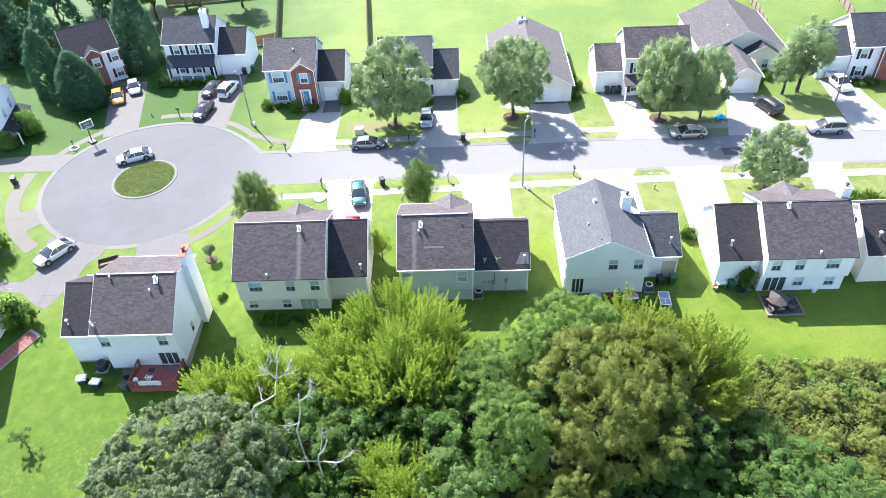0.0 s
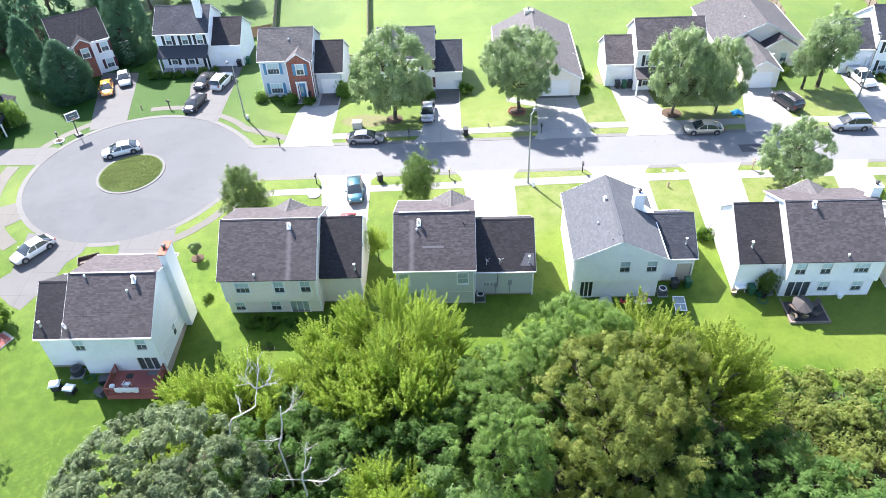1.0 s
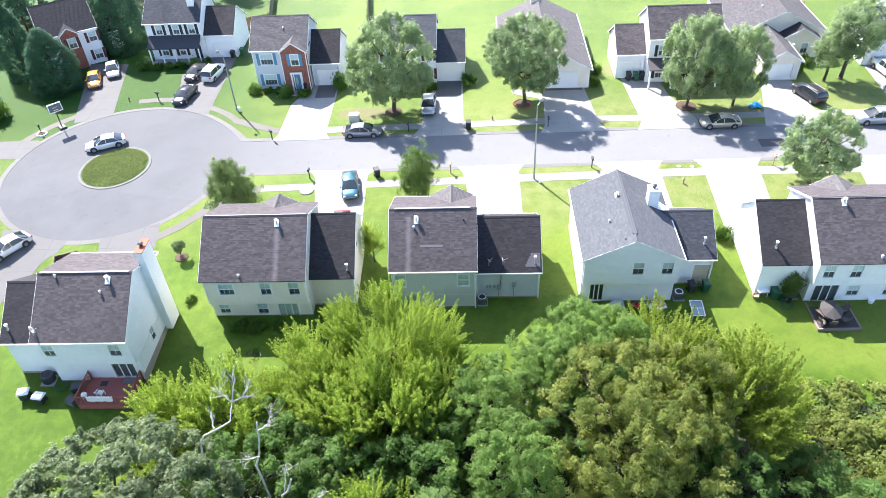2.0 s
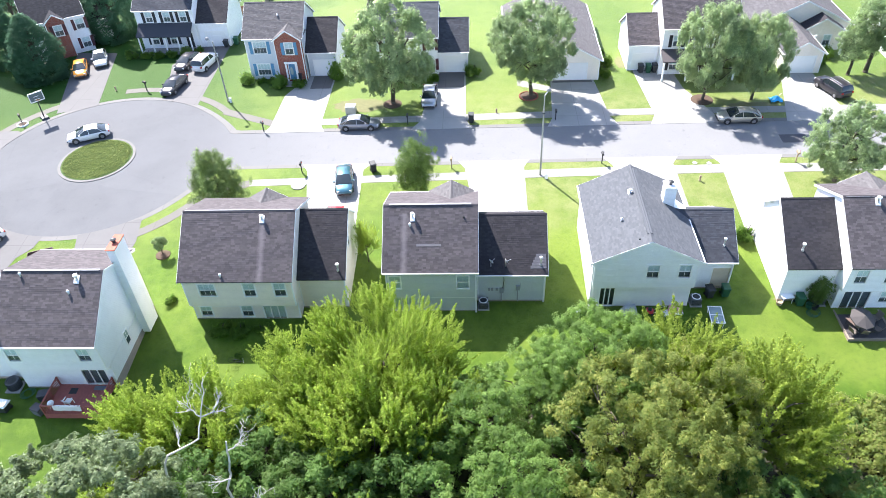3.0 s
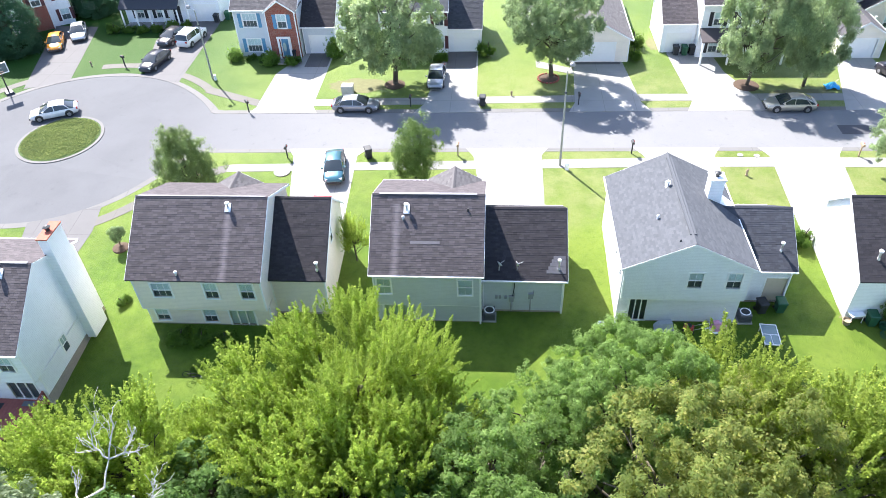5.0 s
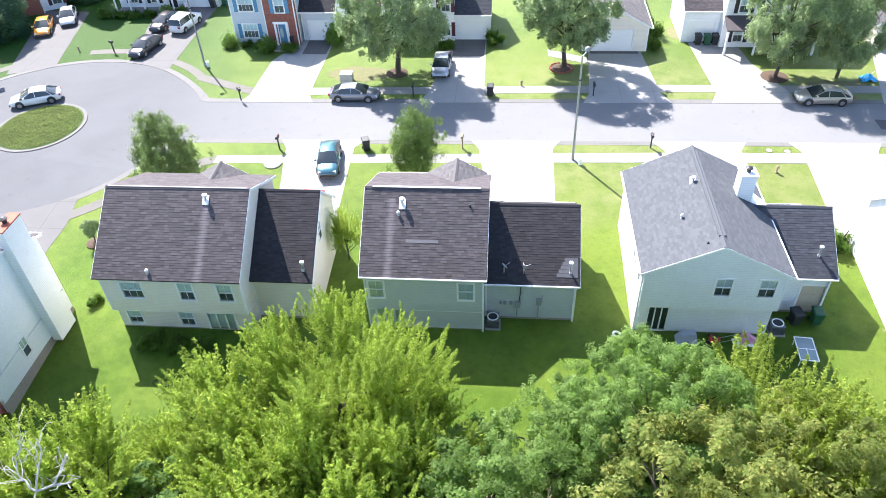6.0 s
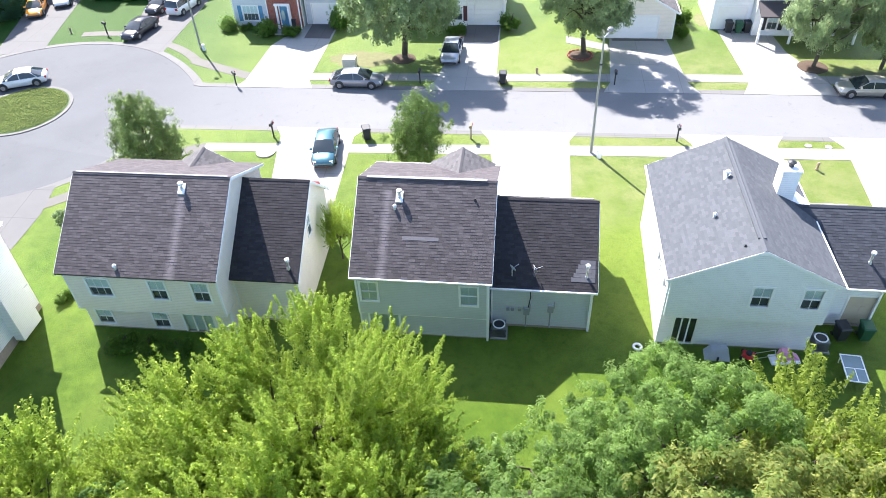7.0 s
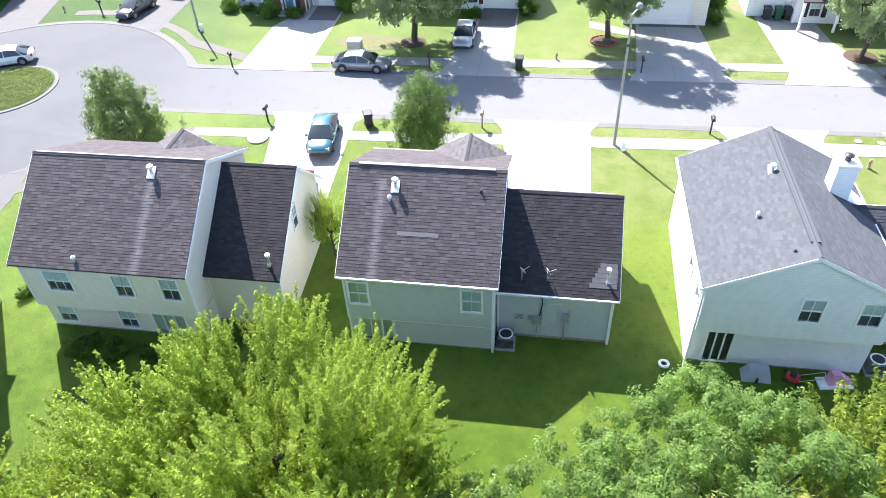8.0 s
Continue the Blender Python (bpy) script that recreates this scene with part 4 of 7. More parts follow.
# far row
f2 = House(-44.6, 106.95, 0, "white two-storey house with black shutters and porch")
f2.block(0.5, 8.8, 0, 7.9, 0, 5.6, S_WHITE, ROOF_BLUE, holes={"S": [(1.4, 3.85, 0.9, 1.35, "sash"), (3.85, 3.85, 0.9, 1.35, "sash"), (6.1, 3.85, 0.9, 1.35, "sash"),
         (1.4, 0.7, 0.9, 1.4, "sash"), (4.0, 0.7, 0.9, 1.4, "sash"), (6.2, 0.1, 1.0, 2.1, "door_dark")]}, shutters=SHUT_DARK)
f2.block(8.5, 13.0, 0.4, 8.2, 0, 3.5, S_WHITE, ROOF_DARK, holes={"S": [(0.9, 0.05, 2.7, 2.1, "garage")]})
part("porch_roof", Mesh().hexa([(0.8, -1.6, 2.45), (8.3, -1.6, 2.45), (8.3, 0.3, 3.6), (0.8, 0.3, 3.6), (0.8, -1.6, 2.57), (8.3, -1.6, 2.57), (8.3, 0.3, 3.74), (0.8, 0.3, 3.74)]), ROOF_BLUE, f2.o)
for i in range(5):
    f2.box("porch_post", 0.9 + i * 1.78, 1.05 + i * 1.78, -1.45, -1.3, 0, 2.5, TRIM)
f2.box("porch_floor", 0.8, 8.3, -1.6, 0.3, -0.1, 0.15, CONCRETE)
chimney(f2, 6.85, 7.75, 2.1, 3.0, 6.4, 9.7, S_WHITE)

f3 = House(-26.5, 97.15, 0, "pale blue and brick two-storey house with blue shutters")
f3.block(0, 7.6, 0, 8.4, 0, 5.55, S_BLUE, ROOF_TAN, holes={"S": [(1.0, 3.5, 1.6, 1.5, "sash"), (1.0, 0.6, 1.6, 1.5, "sash")]}, shutters=SHUT_BLUE)
f3.block(3.85, 7.5, -0.55, 2.6, 0, 5.5, BRICK, ROOF_TAN, ridge="v", tan=0.7, over=0.15, rake=0.2, holes={"S": [(1.3, 3.6, 1.0, 1.5, "sash"), (1.35, 0.2, 1.0, 2.15, "door_blue")]},
         face_mats={"W": S_BLUE}, shutters=SHUT_BLUE, gutter=False)
f3.block(7.4, 11.4, 0.6, 8.9, 0, 3.3, S_BLUE, ROOF_DARK, holes={"S": [(0.7, 0.05, 2.6, 2.1, "garage")]})
part("door_surround", Mesh().box(4.98, 5.18, -0.66, -0.556, 0.05, 2.5).box(6.22, 6.42, -0.66, -0.556, 0.05, 2.5).box(4.9, 6.5, -0.7, -0.556, 2.502, 2.72, 0.02), TRIM, f3.o, "white door surround")
oval = Mesh()
oval.face(*[(5.7 + 0.2 * math.cos(i * math.pi / 8), -0.58, 1.5 + 0.55 * math.sin(i * math.pi / 8)) for i in range(16)])
part("door_light", oval, plain("pane_pale", (0.36, 0.44, 0.42), 0.08), f3.o, "pale oval glass light in the door")
part("door_step", Mesh().box(4.9, 6.5, -1.9, -0.56, -0.1, 0.14, 0.02), CONCRETE, f3.o)
f3.vent(4.3, 2.6, 7.2, 0.4)

f4 = House(-10.3, 97.7, 0, "grey two-storey house behind a street tree")
f4.block(0, 8.0, 0, 8.2, 0, 4.95, S_PALE, ROOF_GREY, holes={"S": [(0.9, 3.2, 0.9, 1.4, "sash"), (6.3, 3.2, 0.9, 1.4, "sash"), (6.3, 0.6, 0.9, 1.4, "sash")]}, shutters=SHUT_RED)
f4.block(7.7, 11.7, 0.3, 8.3, 0, 2.85, S_PALE, ROOF_BLUE, holes={"S": [(0.7, 0.05, 2.6, 2.1, "garage")]})

f5 = House(5.3, 95.3, 0, "single-storey grey-roofed ranch house with double garage")
f5.block(4.6, 12.2, 0, 8.0, 0, 2.6, S_CREAM, ROOF_TAN, ridge="v", tan=0.55, over=0.3, holes={"S": [(0.9, 0.05, 4.6, 2.15, "garage")]})
f5.block(0.6, 12.2, 7.0, 17.5, 0, 2.65, S_CREAM, ROOF_TAN, ridge="v", tan=0.5, over=0.3, holes={"S": [(1.0, 0.6, 1.2, 1.4, "sash")]})
chimney(f5, 5.4, 6.6, 15.6, 16.4, 4.0, 5.7, S_CREAM)

f6 = House(24.4, 96.2, 0, "white two-storey house with porch behind street trees")
f6.block(0, 9.2, 0, 7.8, 0, 5.95, S_WHITE, ROOF_BROWN, holes={"S": [(1.2, 3.6, 0.9, 1.4, "sash"), (3.6, 3.6, 0.9, 1.4, "sash"), (6.6, 3.6, 0.9, 1.4, "sash"), (1.2, 0.6, 0.9, 1.4, "sash"), (6.4, 0.6, 0.9, 1.4, "sash"), (3.8, 0.1, 1.0, 2.1, "door_dark")]}, shutters=SHUT_DARK)
f6.block(-3.6, 0.3, 1.3, 8.6, 0, 3.4, S_WHITE, ROOF_BROWN, holes={"S": [(0.6, 0.05, 2.5, 2.1, "garage")]})
part("porch_roof", Mesh().hexa([(0.1, -1.7, 2.5), (9, -1.7, 2.5), (9, 0.3, 3.2), (0.1, 0.3, 3.2), (0.1, -1.7, 2.62), (9, -1.7, 2.62), (9, 0.3, 3.33), (0.1, 0.3, 3.33)]), ROOF_BROWN, f6.o)
for i in range(4):
    f6.box("porch_post", 0.2 + i * 2.8, 0.38 + i * 2.8, -1.6, -1.42, 0, 2.55, TRIM)

f7 = House(36.0, 95.9, 0, "single-storey grey-roofed house with cross gables and garage")
f7.block(3.0, 8.0, 0, 9, 0, 2.55, S_CREAM, ROOF_MID, ridge="v", tan=0.6, over=0.3, holes={"S": [(0.9, 0.05, 2.7, 2.1, "garage")]})
f7.block(1.4, 14.2, 8.0, 22.0, 0, 2.6, S_CREAM, ROOF_MID, ridge="v", tan=0.5, over=0.3)
f7.block(7.0, 12.6, 6.2, 13, 0, 2.55, S_CREAM, ROOF_DARK, ridge="v", tan=0.6, over=0.3, holes={"S": [(2.8, 0.6, 0.9, 1.4, "sash")]})
for i in range(2):
    f7.box("porch_post", 8.3 + i * 3.6, 8.5 + i * 3.6, 4.9, 5.1, 0, 2.6, TRIM)
f7.vent(6, 12, 4.7, 0.4)

f8 = House(53.0, 99.1, 0, "white and brick two-storey house with black shutters")
f8.block(0, 4.4, 0.2, 8.0, 0, 3.6, S_WHITE, ROOF_BLUE, holes={"S": [(0.8, 0.05, 2.6, 2.1, "garage")]})
f8.block(4.0, 13.0, -0.4, 8.4, 0, 5.1, S_WHITE, ROOF_BLUE, holes={"S": [(1.0, 3.2, 1.0, 1.4, "sash"), (4.6, 3.2, 1.0, 1.4, "sash"), (1.0, 0.6, 1.0, 1.4, "sash"), (5.6, 0.6, 1.0, 1.4, "sash")]}, shutters=SHUT_DARK)
f8.block(7.8, 12.9, -0.9, 4.0, 0, 5.0, BRICK, ROOF_BLUE, ridge="v", tan=0.8, over=0.15, holes={"S": [(1.8, 3.2, 1.0, 1.4, "sash")]}, shutters=SHUT_DARK, gutter=False)

f1 = House(-57.4, 103.6, 32, "white house with dark roof and red brick gable")
f1.block(0, 7.6, 0, 9.0, 0, 5.2, S_WHITE, ROOF_BLACK, holes={"S": [(5.9, 3.2, 1.0, 1.4, "sash"), (5.9, 0.6, 1.0, 1.4, "sash"), (1.0, 3.2, 0.9, 1.4, "sash")]}, shutters=SHUT_RED)
f1.block(2.2, 5.0, -0.5, 3.0, 0, 5.1, BRICK, ROOF_BLACK, ridge="v", tan=0.75, over=0.15, holes={"S": [(0.9, 3.1, 1.0, 1.4, "sash")]}, shutters=SHUT_RED, gutter=False)
f1.block(7.4, 10.9, 3.2, 10.0, 0, 2.9, S_GREY, ROOF_BLACK, holes={"S": [(0.5, 0.05, 2.4, 2.1, "garage")]})

f0 = House(-69.0, 86.2, 12, "white porch house at the side of the cul-de-sac")
f0.block(0, 8.5, 0, 8, 0, 5.2, S_WHITE, ROOF_BLUE, holes={"E": [(2.0, 3.2, 0.9, 1.4, "sash"), (5.0, 3.2, 0.9, 1.4, "sash"), (2.0, 0.6, 0.9, 1.4, "sash")]})
part("porch_roof", Mesh().hexa([(8.2, 0.2, 2.7), (10.05, 0.2, 2.0), (10.05, 7.8, 2.0), (8.2, 7.8, 2.7), (8.2, 0.2, 2.85), (10.05, 0.2, 2.12), (10.05, 7.8, 2.12), (8.2, 7.8, 2.85)]), ROOF_BLACK, f0.o)
for i in range(4):
    f0.box("porch_post", 9.8, 9.95, 0.4 + i * 2.3, 0.55 + i * 2.3, 0, 2.06, TRIM)


# ---- trees ----
def leaf_blades(centres, normals, length, width, rng):
    """Pointed three-cornered leaves, each turned at random about its normal."""
    n = len(centres)
    normals = normals / np.linalg.norm(normals, axis=1, keepdims=True)
    side = np.cross(normals, rng.normal(size=(n, 3)))
    side /= np.linalg.norm(side, axis=1, keepdims=True) + 1e-9
    tip = np.cross(normals, side)
    ln = (length * rng.uniform(0.6, 1.35, n))[:, None]
    wd = (width * rng.uniform(0.6, 1.35, n))[:, None]
    v = np.stack([centres - tip * ln * 0.4 - side * wd / 2, centres - tip * ln * 0.3 + side * wd / 2, centres + tip * ln * 0.6], 1)
    return v.reshape(-1, 3)


def limb_tubes(m, p, q, r0, r1, rng, bends=3, bend=0.06):
    """A bent, tapered limb."""
    p, q = Vector(p), Vector(q)
    last, d = p, (q - p).length
    for i in range(bends):
        f = (i + 1) / bends
        nxt = p.lerp(q, f)
        if i < bends - 1:
            nxt += Vector(rng.normal(size=3)) * d * bend
        m.rod(last, nxt, r0 + (r1 - r0) * i / bends, r0 + (r1 - r0) * f, 6)
        last = nxt


def tree_meshes(name, seed, height, radius, low, clumps, per, size, mat, clump_r, style="round", bark_mat=None, lobes=9, up=0.35, lobe_r=(0.17, 0.38)):
    """Trunk with limbs, and a crown of leaf clumps. low: share of the height below the crown."""
    rng = np.random.default_rng(seed)
    zc, rz = height * (low + 1) / 2, height * (1 - low) / 2
    # a crown of several lobes of unlike size, each a heap of clumps
    n_lobe = 1 if style == "cone" else lobes
    lc = rng.normal(size=(n_lobe, 3))
    lc /= np.linalg.norm(lc, axis=1, keepdims=True)
    lc[:, 2] = lc[:, 2] * 0.75 + 0.3 * up
    lr = rng.uniform(*lobe_r, n_lobe)
    lc *= (1 - lr)[:, None]
    if n_lobe == 1:
        lc, lr = np.zeros((1, 3)), np.array([1.0])
    else:
        lc[0], lr[0] = (0, 0, 0.0), 0.5
    pick = rng.choice(n_lobe, clumps, p=lr ** 2 / (lr ** 2).sum())
    d = rng.normal(size=(clumps, 3)) + np.array([0, 0, up])
    d /= np.linalg.norm(d, axis=1, keepdims=True)
    shell = rng.uniform(0.15 if n_lobe == 1 else 0.3, 1.0, clumps) ** 0.45 * np.where(rng.uniform(size=clumps) < 0.16, rng.uniform(1.0, 1.45, clumps), 1.0)
    c = (lc[pick] + d * (lr[pick] * shell)[:, None]) * np.array([radius, radius, rz]) * (1 - 0.35 * clump_r / radius) + rng.normal(size=(clumps, 3)) * 0.02 * radius
    d = c / (np.linalg.norm(c, axis=1, keepdims=True) + 1e-6) * 0.6 + d * 0.4
    if style == "cone":
        f = rng.uniform(0, 1, clumps) ** 1.3
        a = rng.uniform(0, 2 * math.pi, clumps)
        wide = radius * (0.8 + 0.2 * np.minimum(1.0, f / 0.3)) * (1 - np.clip((f - 0.3) / 0.7, 0, 1) ** 1.5) ** 0.8 * (0.93 + 0.07 * np.sin(3 * a + 9 * f) + 0.07 * np.sin(7 * a - 23 * f))
        wide = wide * rng.uniform(0.55, 1, clumps) ** 0.3
        c = np.stack([np.cos(a) * wide, np.sin(a) * wide, (2 * f - 1) * rz], 1)
        d = np.stack([np.cos(a), np.sin(a), 0.3 + 0 * a], 1)
    elif low == 0.0:
        # bushes swell from the ground up
        c[:, 2] = np.abs(c[:, 2]) * 1.9 - rz * 0.95
    elif low < 0.045:
        c[:, :2] *= 1 + 0.45 * np.clip(-c[:, 2:] / rz, 0, 1) - 0.28 * np.clip(c[:, 2:] / rz, 0, 1)
    c[:, 2] += zc
    which = np.repeat(np.arange(clumps), per)
    n = len(which)
    e = rng.normal(size=(n, 3))
    e /= np.linalg.norm(e, axis=1, keepdims=True)
    out = d[which]
    if style == "shoot":
        along = np.array([0, 0, 0.75]) + out * 0.8 + rng.normal(size=(clumps, 3))[which] * 0.25
        along /= np.linalg.norm(along, axis=1, keepdims=True)
        t = rng.uniform(-0.6, 1.25, n)
        pts = c[which] + along * (t * clump_r * 1.35)[:, None] + e * (clump_r * (0.30 - 0.16 * t))[:, None] * rng.uniform(0.3, 1, n)[:, None]
        nor = e * 0.8 + np.array([0, 0, 0.7])
    else:
        rr = rng.uniform(0.1, 1.15, n) ** 0.55 * rng.uniform(0.6, 1.35, clumps)[which]
        tall = rng.uniform(0.6, 1.3, (clumps, 3))[which]
        pts = c[which] + e * tall * (clump_r * rr)[:, None]
        nor = e * 0.75 + out * 0.4 + np.array([0, 0, 0.75])
    keep = pts[:, 2] > 0.15
    pts, nor = pts[keep], nor[keep]
    v = leaf_blades(pts, nor + rng.normal(size=pts.shape) * 0.25, size * 1.5, size * 0.85, rng)
    crown = array_mesh(name + "_crown", v, np.arange(len(v)).reshape(-1, 3), mat)
    m = Mesh()
    r = max(0.06, height * 0.022)
    top = height * (0.9 if style == "cone" else 0.62)
    m.rod((0, 0, -0.4), (0, 0, 0.25), r * 1.6, r * 1.05, 9)
    limb_tubes(m, (0, 0, 0.25), (rng.normal() * 0.15, rng.normal() * 0.15, top), r * 1.05, r * 0.35, rng, 5, 0.012)
    for i in rng.choice(clumps, min(clumps, 26), replace=False):
        z0 = height * rng.uniform(max(0.15, low * 0.8), 0.6)
        end = c[i] * np.array([0.55, 0.55, 1.0] if style == "cone" else [0.85, 0.85, 0.9])
        limb_tubes(m, (0, 0, min(z0, end[2])), end, r * 0.42, r * 0.1, rng)
    trunk = m.data(name + "_trunk", bark_mat or bark(), True)
    return trunk, crown


def plant(meshes, x, y, label, name="tree", turn=0.0, scale=1.0, high=1.0, group="", z=None, lean=0.0):
    trunk, crown = meshes
    m = pose(x, y, gz(y) if z is None else z, lean, 0, turn) @ Matrix.Diagonal((scale, scale, scale * high, 1))
    o = base(name, m, label, name.replace("_", " "), group)
    part("trunk", trunk, None, o)
    part("crown", crown, None, o)
    return o


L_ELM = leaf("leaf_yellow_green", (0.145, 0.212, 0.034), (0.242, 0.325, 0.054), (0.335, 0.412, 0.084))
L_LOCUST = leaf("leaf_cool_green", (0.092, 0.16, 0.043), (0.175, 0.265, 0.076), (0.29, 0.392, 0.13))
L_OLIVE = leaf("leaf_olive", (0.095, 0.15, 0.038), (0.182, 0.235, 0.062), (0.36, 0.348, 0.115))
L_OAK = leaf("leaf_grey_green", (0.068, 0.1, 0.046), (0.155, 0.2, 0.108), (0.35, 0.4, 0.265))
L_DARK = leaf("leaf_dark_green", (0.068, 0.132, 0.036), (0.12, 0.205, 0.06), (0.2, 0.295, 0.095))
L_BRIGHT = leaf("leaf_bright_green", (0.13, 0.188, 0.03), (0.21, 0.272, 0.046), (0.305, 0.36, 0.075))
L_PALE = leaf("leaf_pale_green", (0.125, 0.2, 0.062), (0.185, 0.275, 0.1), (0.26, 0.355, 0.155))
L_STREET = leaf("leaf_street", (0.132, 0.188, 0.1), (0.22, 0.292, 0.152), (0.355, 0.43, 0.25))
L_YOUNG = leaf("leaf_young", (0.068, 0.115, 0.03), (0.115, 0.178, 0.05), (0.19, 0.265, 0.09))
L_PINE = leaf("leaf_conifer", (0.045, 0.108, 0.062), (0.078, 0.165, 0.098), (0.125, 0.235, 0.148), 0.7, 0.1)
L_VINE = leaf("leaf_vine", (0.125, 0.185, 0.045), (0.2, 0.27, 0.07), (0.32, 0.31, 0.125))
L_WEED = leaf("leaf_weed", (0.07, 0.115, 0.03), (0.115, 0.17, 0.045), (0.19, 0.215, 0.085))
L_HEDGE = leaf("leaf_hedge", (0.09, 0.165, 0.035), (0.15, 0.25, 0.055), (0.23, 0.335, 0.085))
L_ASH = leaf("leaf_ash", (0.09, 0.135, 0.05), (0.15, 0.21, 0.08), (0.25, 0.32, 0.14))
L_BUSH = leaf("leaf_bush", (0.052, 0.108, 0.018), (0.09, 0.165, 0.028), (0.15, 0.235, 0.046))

elm = tree_meshes("elm", 1, 11.0, 5.4, 0.08, 1500, 150, 0.07, L_ELM, 0.62, "shoot", lobes=30, lobe_r=(0.14, 0.3))
elm_small = tree_meshes("elm_small", 2, 8.0, 3.5, 0.05, 480, 70, 0.095, L_ELM, 0.6, "shoot", lobes=18, lobe_r=(0.15, 0.32))
locust = tree_meshes("locust", 3, 11.5, 4.9, 0.15, 1300, 96, 0.085, L_LOCUST, 0.3, lobes=110, lobe_r=(0.06, 0.15))
locust_low = tree_meshes("locust_low", 4, 10.5, 4.3, 0.1, 620, 62, 0.108, L_LOCUST, 0.3, lobes=90, lobe_r=(0.07, 0.16))
olive = tree_meshes("olive", 5, 13.0, 5.4, 0.1, 760, 66, 0.12, L_OLIVE, 0.34, lobes=100, lobe_r=(0.06, 0.15))
oak = tree_meshes("oak", 6, 14.5, 6.8, 0.1, 2800, 62, 0.135, L_OAK, 0.27, lobes=300, lobe_r=(0.03, 0.08))
bright = tree_meshes("bright", 7, 9.5, 4.6, 0.05, 460, 78, 0.11, L_BRIGHT, 0.7, "shoot", lobes=20, lobe_r=(0.15, 0.32))
dark = tree_meshes("dark", 8, 9.5, 4.4, 0.05, 420, 44, 0.15, L_DARK, 0.36, lobes=70, lobe_r=(0.07, 0.17))
pale = tree_meshes("pale", 9, 9.0, 3.8, 0.05, 380, 58, 0.138, L_PALE, 0.34, lobes=60, lobe_r=(0.08, 0.18))
street = tree_meshes("street", 10, 9.8, 4.6, 0.044, 800, 58, 0.14, L_STREET, 0.38, lobes=70, up=0.1, lobe_r=(0.1, 0.24))
young = tree_meshes("young", 11, 6.2, 2.3, 0.06, 340, 100, 0.088, L_YOUNG, 0.42, lobes=1, up=0.0)
street_round = tree_meshes("street_round", 19, 9.6, 4.4, 0.09, 1300, 52, 0.125, L_STREET, 0.36, lobes=120, up=0.0, lobe_r=(0.07, 0.15))
airy = tree_meshes("airy", 20, 11.0, 3.3, 0.07, 420, 60, 0.13, L_STREET, 0.44, lobes=34, lobe_r=(0.14, 0.3))
young_ash = tree_meshes("young_ash", 17, 6.2, 2.4, 0.044, 480, 84, 0.09, L_ASH, 0.36, lobes=1, up=0.0)
sapling = tree_meshes("sapling", 18, 6.2, 2.3, 0.04, 90, 40, 0.22, L_STREET, 0.5, lobes=6)
scraggy = tree_meshes("scraggy", 22, 5.6, 2.4, 0.12, 60, 46, 0.12, L_DARK, 0.3, lobes=12, lobe_r=(0.12, 0.28))
pine = tree_meshes("pine", 12, 12.0, 3.1, 0.0, 1300, 44, 0.125, L_PINE, 0.42, "cone")
pine_far = tree_meshes("pine_far", 16, 12.0, 3.5, 0.0, 230, 28, 0.32, L_PINE, 0.6, "cone")
wood = tree_meshes("wood", 13, 10.5, 4.6, 0.1, 90, 36, 0.4, L_DARK, 0.9)
shrub = tree_meshes("shrub", 14, 1.5, 0.85, 0.0, 70, 36, 0.11, L_BUSH, 0.22, lobes=6, up=-0.25)
ball = tree_meshes("ball", 21, 1.6, 0.95, 0.0, 420, 34, 0.055, L_HEDGE, 0.11, lobes=1, up=0.0)
scrub = tree_meshes("scrub", 15, 3.0, 2.1, 0.0, 110, 42, 0.15, L_VINE, 0.36, lobes=14, up=0.0)

